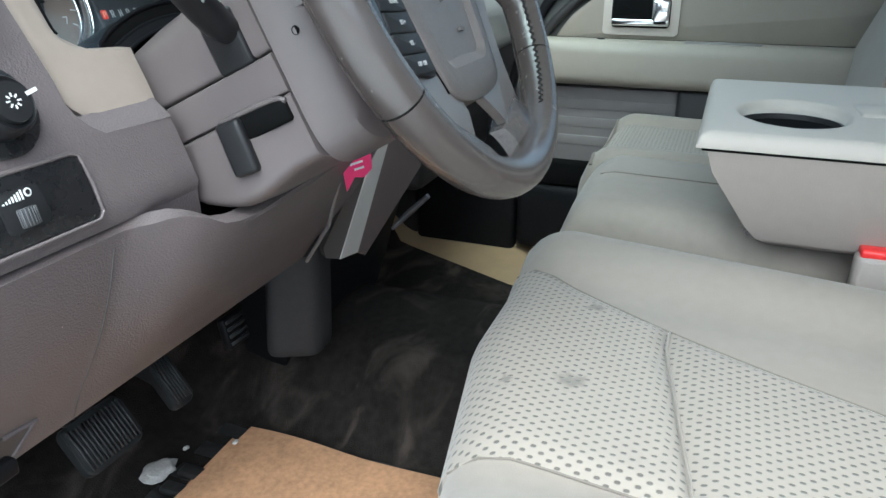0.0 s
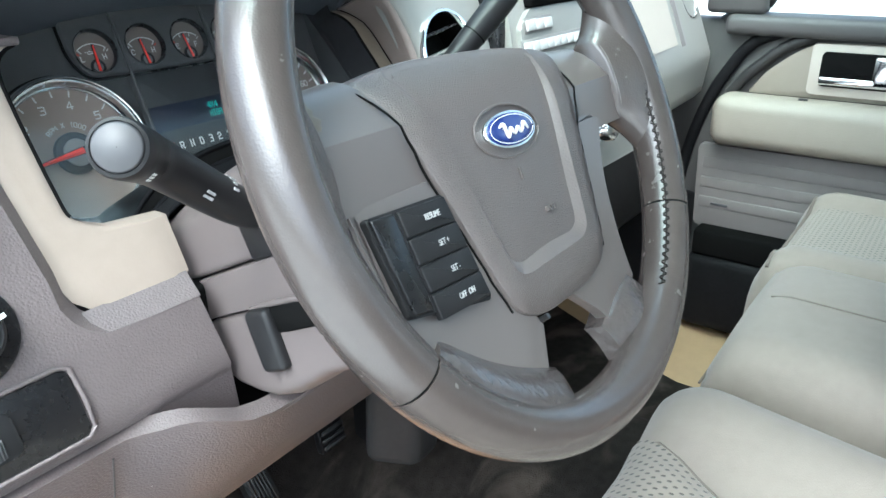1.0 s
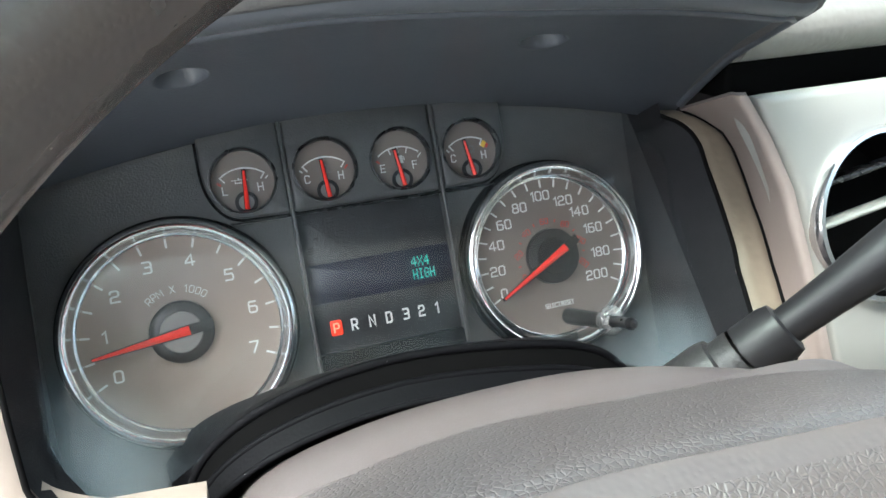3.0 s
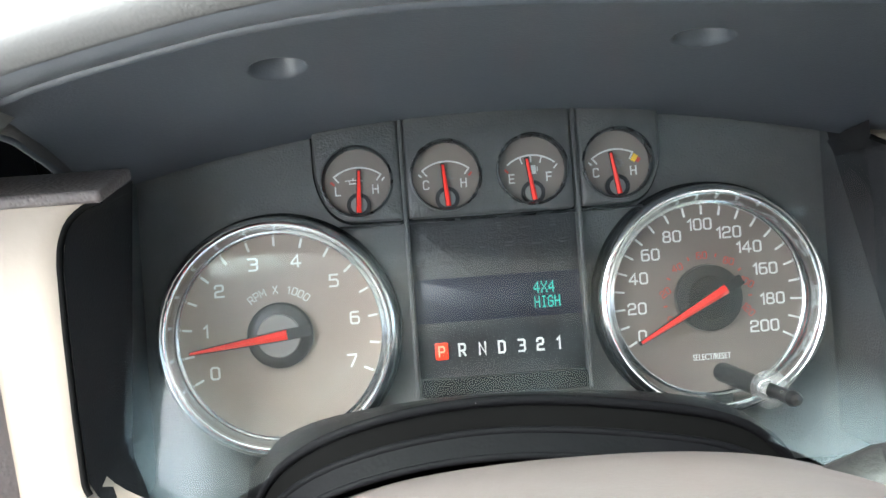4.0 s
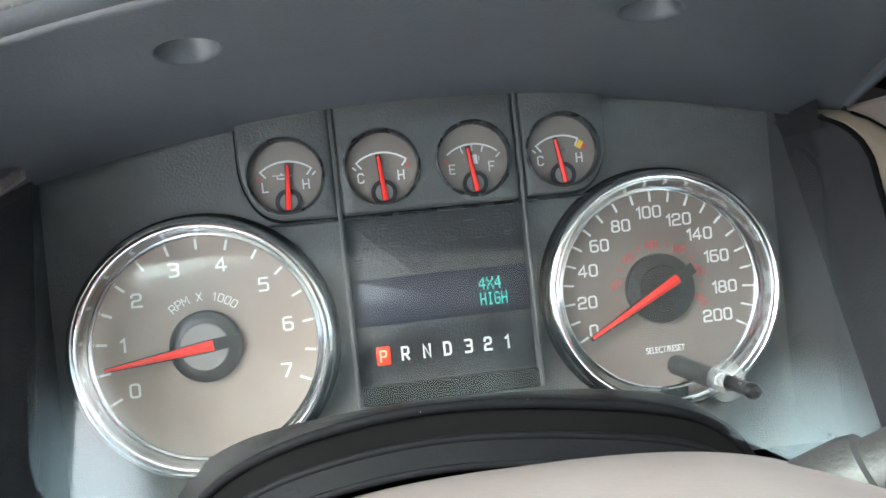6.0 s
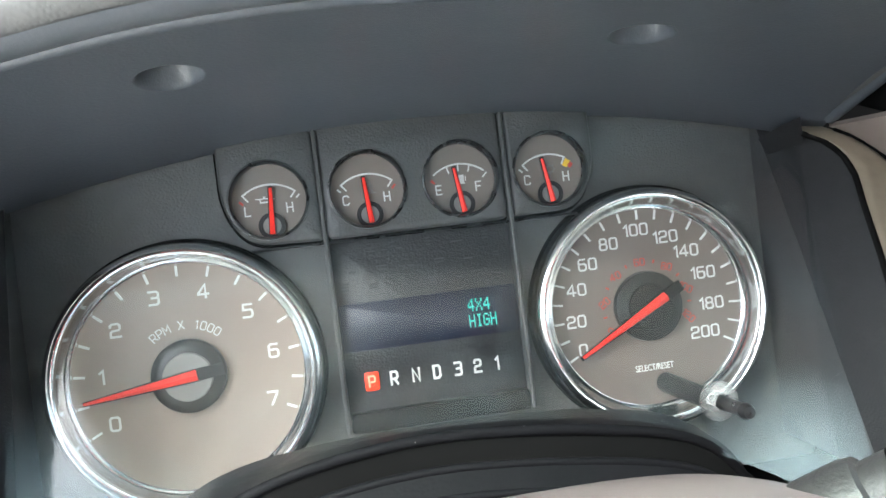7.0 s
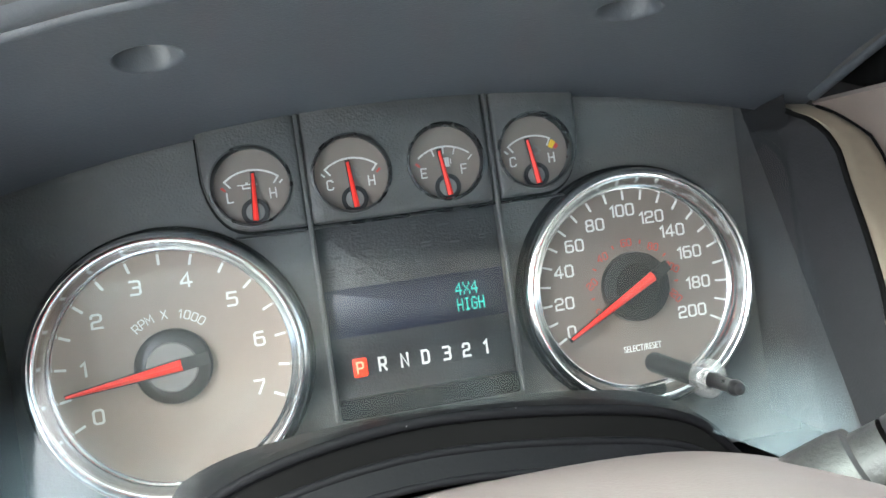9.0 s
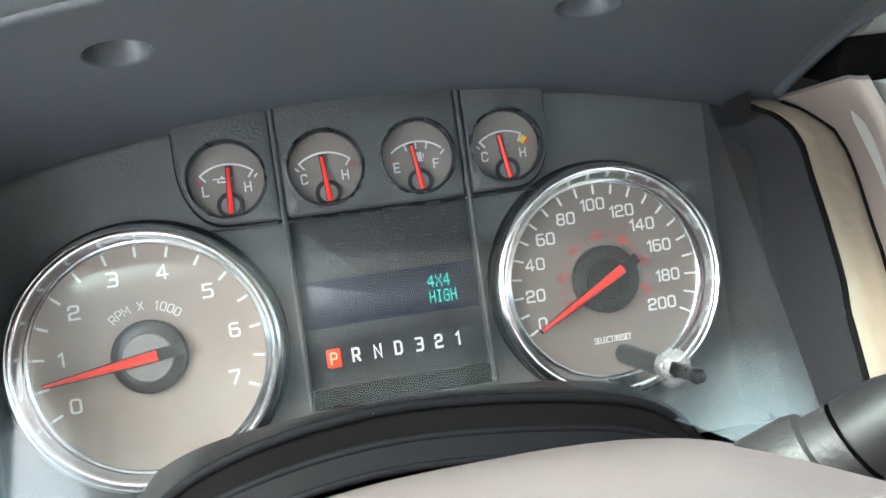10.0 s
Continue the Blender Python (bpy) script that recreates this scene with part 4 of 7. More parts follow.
part("recess_edge", tube([(x, knee(0.2, (0.499 - z) / 0.181)[1] - 0.0012, z) for x, z in RECESS[1:4]], 0.0022, 8), M_dash, dash)
part("release_handle", rbox((0.060, 0.752, 0.3300), (0.128, 0.764, 0.3440), 0.003, 2), M_duct, dash, "black bonnet release handle")
# stack side: strip, dark wedge, duct
part("joint_strip", tube([(0.4920, 0.6841, 0.4498), (0.5273, 0.7216, 0.3829), (0.5625, 0.777, 0.316)], 0.0022, 8), M_doorgrey, dash)
part("centre_wedge", loft([[(0.49, 0.70, 0.50), (0.565, 0.785, 0.318), (0.62, 0.80, 0.30), (0.62, 0.74, 0.55)], [(0.50, 0.80, 0.50), (0.57, 0.86, 0.318), (0.63, 0.88, 0.30), (0.63, 0.84, 0.55)]]), M_doordark, dash)
part("silver_strip", loft([[(0.541, 0.655, 0.505), (0.562, 0.650, 0.505), (0.566, 0.662, 0.505), (0.543, 0.666, 0.505)], [(0.612, 0.757, 0.302), (0.652, 0.752, 0.297), (0.656, 0.764, 0.297), (0.614, 0.768, 0.302)]]), M_radbtn, dash, "bright silver strip edging the centre stack")
part("strip_cheek", loft([[(0.562, 0.652, 0.505), (0.653, 0.754, 0.297), (0.683, 0.757, 0.280), (0.667, 0.664, 0.423), (0.632, 0.644, 0.505)], [(0.570, 0.690, 0.505), (0.660, 0.790, 0.297), (0.690, 0.790, 0.280), (0.690, 0.700, 0.423), (0.650, 0.690, 0.505)]]), M_dash, dash, "taupe side of the centre stack")
part("strip_cheek", loft([[(0.541, 0.6565, 0.505), (0.545, 0.676, 0.470), (0.588, 0.767, 0.326), (0.600, 0.771, 0.306), (0.612, 0.7585, 0.302)], [(0.560, 0.690, 0.505), (0.565, 0.700, 0.470), (0.610, 0.790, 0.326), (0.620, 0.795, 0.306), (0.630, 0.790, 0.302)]]), M_slate, dash, "dark grey panel beside the silver strip")
DUCT = [(0.572, 0.862), (0.603, 0.796), (0.655, 0.800), (0.665, 0.90)]
rings = []
for z, k in ((0.150, 0.93), (0.156, 0.985), (0.165, 1.0), (0.22, 0.985), (0.28, 0.96), (0.34, 0.94)):
    rings.append([(0.645 + (x - 0.645) * k - 0.06 * (z - 0.16), 0.85 + (y - 0.85) * k - 0.10 * (z - 0.16), z) for x, y in rounded(DUCT, [0.02, 0.016, 0.01, 0.01], 6)])
part("floor_duct", loft(rings), M_ductgrey, dash, "dark plastic floor duct under the dash", angle=40)
DV = Matrix.Translation((0.535, 0.875, 0.215)) @ frame_at((0, 0, 0), 12)
part("duct_grille", rbox((-0.020, -0.022, -0.012), (0.020, 0.022, 0.0), 0.003, 2, DV), M_duct, dash, "dark slotted outlet beside the duct")
for k in range(4):
    part("grille_slat", rbox((-0.018, -0.016 + 0.010 * k, 0.0), (0.018, -0.0115 + 0.010 * k, 0.004), 0.001, 1, DV), M_ductgrey, dash)
part("stack_base", loft([[(0.650, 0.885, 0.090), (0.97, 0.885, 0.09), (0.97, 0.96, 0.09), (0.66, 0.96, 0.09)], [(0.640, 0.800, 0.37), (0.97, 0.800, 0.37), (0.97, 0.96, 0.37), (0.65, 0.96, 0.37)]]), M_duct, dash, "black foot of the centre stack")
part("small_lever", tube([(0.680, 0.712, 0.327), (0.680, 0.690, 0.350), (0.681, 0.660, 0.379)], [0.003, 0.0045, 0.0035], 10), M_stalkcap, dash, "grey lever beside the centre stack")
# solid block painted near-black as the shade beneath the dashboard
part("under_dash_shade", rbox((-0.05, 0.84, 0.33), (0.62, 1.24, 0.50), 0.01), M_dark, dash, "black block painted for the shade under the dash")

# headlamp switch
MK = frame_at((0.140, yd(0.5905) - 0.0125, 0.5905), 22)
hs = part("headlamp_switch", lathe([(0.0285, -0.004), (0.0285, 0.002), (0.027, 0.003), (0.0005, 0.003)], m=MK, seg=48), M_blacks, dash, "round black headlamp switch with white marks")
part("switch_knob", lathe([(0.0185, 0.003), (0.0175, 0.016), (0.0155, 0.0185), (0.0145, 0.0175), (0.0005, 0.0175)], m=MK, seg=40), M_lever, hs)
part("switch_cap", lathe([(0.0125, 0.0175), (0.012, 0.021), (0.0005, 0.0215)], m=MK, seg=32), M_btn, hs)
part("switch_mark", rbox((0.010, -0.0012, 0.0215), (0.018, 0.0012, 0.0222), 0, 1, MK @ Matrix.Rotation(radians(14), 4, 'Z')), M_white, hs)
for k in range(8):
    part("lamp_mark", rbox((0.0024, -0.00045, 0.0216), (0.0047, 0.00045, 0.0222), 0, 1, MK @ Matrix.Rotation(radians(45 * k), 4, 'Z')), M_white, hs)
for ang, w in ((128, 0.0024), (92, 0.0024), (60, 0.0017), (235, 0.0024)):
    part("switch_symbol", lathe([(w, 0.0031), (w * 0.70, 0.0034)], 0.0235 * cos(radians(ang)), 0.0235 * sin(radians(ang)), 16, MK), M_white, hs)

# dimmer panel with its thumbwheel
MD = frame_at((0.0, yd(0.535) - 0.0125, 0.535), 14)
dp = part("dimmer_panel", prism(rounded([(0.055, -0.0205), (0.1835, -0.0205), (0.1815, 0.0215), (0.055, 0.0215)], 0.006), -0.01, 0.0016, 0.001, 2, MD), M_blacks, dash, "glossy black panel with a dimmer wheel")
part("panel_rim", tube([MD @ Vector(p) for p in ((0.06, 0.0235, 0.0008), (0.176, 0.0235, 0.0008), (0.1825, 0.021, 0.0008), (0.1855, 0.0, 0.0008), (0.186, -0.017, 0.0008), (0.181, -0.0225, 0.0008), (0.06, -0.0225, 0.0008))], 0.0016, 8), M_dash, dp)
part("wheel_frame", prism(rounded([(0.117, -0.0115), (0.1475, -0.0115), (0.1465, 0.0135), (0.1165, 0.0135)], 0.004), 0, 0.0032, 0.0012, 2, MD), M_btn, dp)
MTH = MD @ Matrix.Translation((0.132, -0.0040, -0.0050))
part("thumb_wheel", xform(lathe([(0.0100, -0.0058), (0.0105, -0.0050), (0.0105, 0.0050), (0.0100, 0.0058)], seg=40, caps=True), MTH @ Matrix.Rotation(radians(90), 4, 'X')), M_stalkcap, dp)
for k in range(11):
    part("wheel_ridge", rbox((-0.0005, -0.0054, 0.0098), (0.0005, 0.0054, 0.0113), 0.0003, 1, MTH @ Matrix.Rotation(radians(-60 + 12 * k), 4, 'Y')), M_stalkcap, dp)
for k in range(7):
    part("dimmer_mark", rbox((0.119 + 0.0022 * k, 0.0065, 0.0033), (0.1202 + 0.0022 * k, 0.0068 + 0.0008 * (k + 1), 0.0036), 0, 1, MD), M_white, dp)
part("dimmer_symbol", lathe([(0.0027, 0.0033), (0.0016, 0.0036)], 0.1372, 0.0098, 20, MD), M_white, dp)

# ---- radio ----
radio = thing("car_radio", (0.85, 0.72, 0.62), "silver-grey car radio with rows of pale keys", "radio")
part("faceplate", prism(rounded([(0.706, 0.10), (0.995, 0.10), (0.995, 0.207), (0.735, 0.207), (0.712, 0.19)], 0.006), -0.01, 0.006, 0.003, 2, MS), M_silver, radio)
RX = ((0.722, 0.184, 3, 0.017, 0.011), (0.712, 0.162, 9, 0.0145, 0.011), (0.716, 0.143, 1, 0.018, 0.010), (0.722, 0.122, 4, 0.03, 0.013))
for x0, v0, n, w, h in RX:
    part("key_well", rbox((x0 - 0.003, v0 - 0.003, 0.004), (x0 + n * (w + 0.0012) + 0.002, v0 + h + 0.003, 0.0068), 0.001, 1, MS), M_grey, radio)
    for i in range(n):
        part("radio_key", rbox((x0 + i * (w + 0.0012), v0, 0.005), (x0 + i * (w + 0.0012) + w, v0 + h, 0.0095), 0.0012, 2, MS), M_radbtn, radio)
part("disc_slot", rbox((0.74, 0.146, 0.004), (0.88, 0.152, 0.0072), 0.001, 1, MS), M_dark, radio, "dark disc slot")
for x in (0.73, 0.80, 0.87):
    part("climate_knob", lathe([(0.019, 0.0), (0.0175, 0.02), (0.015, 0.022), (0.0005, 0.022)], x, 0.052, 32, MS), M_chrome if x > 0.75 else M_btn, radio)

# ---- instrument cluster ----
cluster = thing("instrument_cluster", (0.378, 0.84, 0.60), "black instrument cluster with chrome-ringed tachometer and speedometer", "instrument cluster")


def vtop(u):
    return 0.1055 - 0.020 * (u / 0.165) ** 2


outline = [(-0.176, -0.062), (0.170, -0.062), (0.170, 0.0)] + [(u, vtop(u) + 0.006) for u in np.linspace(0.170, -0.176, 24)] + [(-0.176, 0.0)]
part("face_plate", prism(outline, -0.012, -0.001, m=MC), M_black, cluster, "black grained face plate")


def arcpts(r, a0, a1, n, cu, cv):
    return [(cu + r * cos(radians(a0 + (a1 - a0) * i / n)), cv + r * sin(radians(a0 + (a1 - a0) * i / n))) for i in range(n + 1)]


# the three hooded boxes of the small gauges
boxes = (
    rounded([(-0.0797, 0.112), (-0.0797, 0.079), (-0.0705, 0.0630), (-0.0402, 0.0620), (-0.0402, 0.112)], [0.0, 0.014, 0.016, 0.002, 0.0]),
    rounded([(-0.0382, 0.112), (-0.0382, 0.0620), (0.0388, 0.0620), (0.0388, 0.112)], [0.0, 0.003, 0.003, 0.0]),
    rounded([(0.0416, 0.112), (0.0416, 0.0625), (0.0705, 0.0630), (0.0793, 0.079), (0.0793, 0.112)], [0.0, 0.002, 0.016, 0.014, 0.0]),
)
SMALL = ((-0.0604, 'L', 'H', -3.5), (-0.0195, 'C', 'H', 4.5), (0.0203, 'E', 'F', 7.8), (0.0596, 'C', 'H', 9.0))
GV, GR = 0.0812, 0.0160


def holed(poly, n0, n1, holes):
    """A plate raised from n0 to n1 with a softened edge and round holes through its face."""
    bm = bmesh.new()
    cu, cv = sum(p[0] for p in poly) / len(poly), sum(p[1] for p in poly) / len(poly)
    inner = [(u + (0.0013 if u < cu else -0.0013), v + (0.0013 if v < cv else -0.0013)) for u, v in poly]
    e0 = [bm.verts.new((u, v, n0)) for u, v in poly]
    e1 = [bm.verts.new((u, v, n1 - 0.0013)) for u, v in poly]
    e2 = [bm.verts.new((u, v, n1)) for u, v in inner]
    k = len(poly)
    for a, b in ((e0, e1), (e1, e2)):
        for i in range(k):
            bm.faces.new((a[i], a[(i + 1) % k], b[(i + 1) % k], b[i]))
    loops = [bm.edges.get((e2[i], e2[(i + 1) % k])) for i in range(k)]
    for hu, hv, hr in holes:
        h1 = [bm.verts.new((hu + hr * cos(2 * pi * i / 48), hv + hr * sin(2 * pi * i / 48), n1)) for i in range(48)]
        h0 = [bm.verts.new((v.co.x, v.co.y, n0)) for v in h1]
        for i in range(48):
            bm.faces.new((h1[i], h1[(i + 1) % 48], h0[(i + 1) % 48], h0[i]))
            loops.append(bm.edges.get((h1[i], h1[(i + 1) % 48])))
    bmesh.ops.triangle_fill(bm, edges=loops, use_beauty=True)
    return xform(bm, MC)


for bx in boxes:
    part("gauge_box", holed(bx, -0.001, 0.0062, [(q[0], GV, GR) for q in SMALL if min(p[0] for p in bx) < q[0] < max(p[0] for p in bx)]), M_black, cluster)
for bx in boxes:
    part("box_groove", tube([MC @ Vector((u, v, 0.0000)) for u, v in bx], 0.0015, 8), M_dark, cluster)
for u in (-0.0392, 0.0402):
    part("divider", rbox((u - 0.0010, -0.020, -0.001), (u + 0.0010, 0.110, 0.0066), 0.0007, 2, MC), M_black, cluster)
part("gauge_sill", rbox((-0.0700, 0.0602, -0.001), (0.0700, 0.0613, 0.0048), 0.0005, 1, MC), M_blacks, cluster)


def wedge(length, w0, w1, n0, n1):
    """A pointer along +x, w0 wide at the root and w1 at the tip, with a raised ridge."""
    bm = bmesh.new()
    a = [bm.verts.new(p) for p in ((0, -w0, n0), (length, -w1, n0), (length, w1, n0), (0, w0, n0))]
    r = [bm.verts.new(p) for p in ((0, 0, n1), (length, 0, n1 - 0.0004))]
    bm.faces.new((a[0], a[3], a[2], a[1]))
    bm.faces.new((a[0], a[1], r[1], r[0]))
    bm.faces.new((a[3], r[0], r[1], a[2]))
    bm.faces.new((a[0], r[0], a[3]))
    bm.faces.new((a[1], a[2], r[1]))
    return bm


def tick(parent, cu, cv, ang, r0, r1, w, material, n=0.0006, base=0.0):
    part("tick", rbox((r0, -w / 2, base), (r1, w / 2, base + n), 0, 1, MC @ at(cu, cv, 0, ang)), material, parent)


def symbol(i, m):
    """Printed signs: oil can, coolant, fuel pump, gear wheel."""
    def bar(u0, v0, u1, v1):
        return rbox((u0, v0, 0.0001), (u1, v1, 0.0005), 0, 1, m)
    if i == 0:
        return join([bar(-0.0022, -0.0010, 0.0018, -0.0004), bar(-0.0022, -0.0010, -0.0017, 0.0008), bar(0.0013, -0.0010, 0.0018, 0.0008), bar(-0.0022, 0.0006, 0.0018, 0.0010), bar(0.0018, 0.0002, 0.0040, 0.0007), bar(-0.0040, 0.0006, -0.0022, 0.0010), bar(-0.0006, 0.0010, 0.0002, 0.0018)])
    if i == 1:
        return join([bar(-0.0003, -0.0002, 0.0003, 0.0030), bar(-0.0010, -0.0012, 0.0010, 0.0), bar(-0.0026, -0.0018, 0.0026, -0.0014), bar(0.0003, 0.0018, 0.0013, 0.0022), bar(0.0003, 0.0008, 0.0013, 0.0012)])
    if i == 2:
        return join([bar(-0.0014, -0.0018, 0.0008, 0.0018), bar(-0.0018, -0.0022, 0.0012, -0.0018), bar(0.0013, -0.0010, 0.0017, 0.0012)])
    return join([lathe([(0.0018, 0.0002), (0.0011, 0.0004)], 0, 0, 20, m)] + [rbox((0.0017, -0.0003, 0.0001), (0.0024, 0.0003, 0.0004), 0, 1, m @ Matrix.Rotation(k * pi / 4, 4, 'Z')) for k in range(8)])


SF = 0.0012
for i, (u, l1, l2, turn) in enumerate(SMALL):
    g = part("small_gauge", lathe([(GR + 0.0008, 0.0058), (GR + 0.0006, 0.0070), (GR - 0.0001, 0.0072), (GR - 0.0006, 0.0064), (GR - 0.0008, SF + 0.0008)], u, GV, 56, MC), M_blacks, cluster, "small round gauge with a red pointer")
    part("dial", lathe([(GR - 0.0002, SF), (0.0005, SF)], u, GV, 48, MC), M_face_dim, g)
    f = SF
    pv = 0.0706
    R = 0.0174
    a1 = 62 if i == 3 else 51.5
    part("scale_arc", ribbon(arcpts(R, 128.5, a1, 24, u, pv), 0.00075, MC, f, f + 0.0004), M_white, g)

    def mark(name, ang, r0, r1, w, material):
        part(name, rbox((r0, -w / 2, f), (r1, w / 2, f + 0.0005), 0, 1, MC @ at(u, pv, 0, ang)), material, g)
    if i == 2:
        for a in (107, 90, 73):
            mark("tick", a, R - 0.0032, R, 0.0006, M_white)
        mark("tick", 46, R - 0.0026, R + 0.0002, 0.0006, M_white)
    else:
        for a in (128.5, a1):
            mark("tick", a, R - 0.0034, R + 0.0003, 0.0007, M_white)
        mark("tick", 44 if i == 0 else 136.5, R - 0.0020, R, 0.0007, M_white)
    mark("red_tick", {0: 137.5, 1: 44, 2: 137.5, 3: 48.5}[i], R - 0.0028, R - 0.0006, 0.0009 if i < 3 else 0.0018, M_redprint)
    if i == 3:
        mark("yellow_tick", 55.5, R - 0.0036, R - 0.0002, 0.0023, M_yellow)
    squared("dial_letter", l1, 0.0038, MC @ at(u - 0.0094, pv + 0.0070, f + 0.0001), M_white, g, wide=0.95, bold=0.16)
    squared("dial_letter", l2, 0.0038, MC @ at(u + 0.0080, pv + 0.0070, f + 0.0001), M_white, g, wide=0.95, bold=0.16)
    part("gauge_symbol", symbol(i, MC @ at(u - 0.0018 if i == 0 else u + 0.0012, pv + 0.0108, f)), M_white if i in (0, 2) else M_grey, g)
    part("pivot_ring", lathe([(0.0056, f), (0.0056, f + 0.0014), (0.0038, f + 0.0014), (0.0036, f)], u, pv, 32, MC), M_btn, g)
    part("pivot_cap", lathe([(0.0038, f + 0.0010), (0.0005, f + 0.0012)], u, pv, 24, MC), M_grey, g)
    mm = MC @ at(u, pv, 0, 90 + turn)
    part("pointer_back", xform(prism([(-0.0040, -0.0013), (0.0165, -0.0010), (0.0165, 0.0010), (-0.0040, 0.0013)], f + 0.0014, f + 0.0022), mm), M_btn, g)
    part("pointer", xform(wedge(0.0192, 0.00115, 0.00060, f + 0.0022, f + 0.0032), mm @ Matrix.Translation((-0.0035, -0.0001, 0))), M_red, g, "red pointer")

# tachometer and speedometer
def big_gauge(name, cu, cv, face, lab, R, D):
    """R: outer radius of the bezel, D: radius of the printed dial at the foot of the cone."""
    g = part(name, lathe([(D + 0.0013, 0.0022), (D + 0.0030, 0.0042), (R - 0.0049, 0.0080)], cu, cv, 96, MC), M_ring, cluster, lab)
    part("bezel", lathe([(R - 0.0050, 0.0079), (R - 0.0046, 0.0092), (R - 0.0040, 0.0088), (R - 0.0034, 0.0102), (R - 0.0024, 0.0109), (R - 0.0012, 0.0106), (R - 0.0003, 0.0094), (R, 0.0076), (R, -0.001)], cu, cv, 96, MC), M_chrome, g, "polished chrome bezel")
    part("bezel_gap", lathe([(R + 0.0001, 0.0044), (R + 0.0013, 0.0040), (R + 0.0018, -0.001)], cu, cv, 96, MC), M_dark, g)
    part("dial_rim", lathe([(D + 0.0014, 0.0021), (D + 0.0008, 0.0026), (D + 0.0002, 0.0022), (D - 0.0001, 0.0003)], cu, cv, 96, MC), M_chrome, g, "thin bright rim of the dial")
    part("dial", lathe([(D + 0.0002, 0.0002), (0.0005, 0.0002)], cu, cv, 96, MC), face, g)
    return g


TU, TV = -0.1009, 0.0134
tach = big_gauge("tachometer", TU, TV, M_face_glare, "taupe tachometer dial with lens glare in its colour, red pointer near idle", 0.0546, 0.0462)
for k in range(15):
    tick(tach, TU, TV, 206.3 - 16.52 * k, 0.0412, 0.0456, 0.0010, M_white, 0.0007)
for k in range(8):
    a = 206.2 - 32.85 * k
    squared("dial_number", str(k), 0.0053, MC @ at(TU + 0.0350 * cos(radians(a)), TV + 0.0350 * sin(radians(a)), 0.0004), M_white, tach, wide=1.06)
for ch, a in zip("RPM X 1000", np.linspace(126.5, 52, 10)):
    if ch != ' ':
        squared("dial_word", ch, 0.0033, MC @ at(TU + 0.0211 * cos(radians(a)), TV + 0.0211 * sin(radians(a)), 0.0004, a - 90), M_white, tach, wide=0.95, bold=0.13)
part("hub", lathe([(0.0152, 0.0004), (0.0150, 0.0036), (0.0142, 0.0044), (0.0100, 0.0046)], TU, TV, 64, MC), M_hub, tach, "black pointer hub")
part("hub_cap", lathe([(0.0100, 0.0047), (0.0096, 0.0054), (0.0005, 0.0055)], TU, TV, 48, MC), M_grey, tach)
mm = MC @ at(TU, TV, 0, 187.2)
part("pointer_back", xform(prism([(-0.0150, -0.0024), (0.0, -0.0027), (0.0412, -0.0009), (0.0412, 0.0009), (0.0, 0.0027), (-0.0150, 0.0024)], 0.0050, 0.0062), mm), M_btn, tach)
part("pointer", xform(wedge(0.0448, 0.0022, 0.0006, 0.0062, 0.0078), mm @ Matrix.Translation((-0.0040, 0, 0))), M_red, tach, "red pointer")

SU, SV = 0.0978, 0.0160
spd = big_gauge("speedometer", SU, SV, M_face_dim, "speedometer dial in the dimmer copy of the taupe, red pointer at zero", 0.0524, 0.0434)
for k in range(21):
    tick(spd, SU, SV, 208.0 - 11.81 * k, 0.0388, 0.0430, 0.0009, M_white, 0.0007)
SPOS = ((-0.0315, -0.0156), (-0.0331, -0.0028), (-0.0315, 0.0111), (-0.0251, 0.0217), (-0.0145, 0.0295), (-0.0014, 0.0343), (0.0120, 0.0297), (0.0209, 0.0223), (0.0277, 0.0116), (0.0300, -0.0025), (0.0257, -0.0149))
for k, (du, dv) in enumerate(SPOS):
    squared("dial_number", str(20 * k), 0.0048, MC @ at(SU + du, SV + dv, 0.0004), M_white, spd, wide=1.02, bold=0.165)
for k in range(13):
    a = 207.0 - 18.9 * k
    if k % 2 == 0:
        squared("inner_number", str(10 * k), 0.0030, MC @ at(SU + 0.0198 * cos(radians(a)), SV + 0.0198 * sin(radians(a)), 0.0004, (a - 90) * 0.45), M_redprint, spd, wide=0.95, bold=0.13)
    else:
        part("red_dot", rbox((0.0192, -0.0003, 0), (0.0208, 0.0003, 0.0006), 0, 1, MC @ at(SU, SV, 0, a)), M_redprint, spd)
lettering("dial_word", "SELECT/RESET", 0.0040, MC @ at(SU, SV - 0.0276, 0.0006), M_white, spd, wide=0.72, bold=0.0)
part("hub", lathe([(0.0156, 0.0004), (0.0153, 0.0034), (0.0100, 0.0046)], SU, SV, 64, MC), M_hub, spd, "black satin pointer hub")
part("hub_cap", lathe([(0.0102, 0.0047), (0.0098, 0.0056), (0.0005, 0.0056)], SU, SV, 48, MC), M_btn, spd)
mm = MC @ at(SU, SV, 0, 208.3)
part("pointer_back", xform(prism([(-0.0165, -0.0024), (0.0, -0.0026), (0.0393, -0.0009), (0.0393, 0.0009), (0.0, 0.0026), (-0.0165, 0.0024)], 0.0050, 0.0062), mm), M_btn, spd)
part("pointer", xform(wedge(0.0462, 0.0022, 0.0007, 0.0062, 0.0078), mm @ Matrix.Translation((-0.0080, 0, 0))), M_red, spd, "red pointer")

# reset post through a clear plug in the lens
part("post_boot", lathe([(0.0046, 0.0), (0.0040, 0.045)], SU + 0.0047, SV - 0.0352, 20, MC), M_btn, spd)
MP = MC @ at(SU + 0.0062, SV - 0.0352)
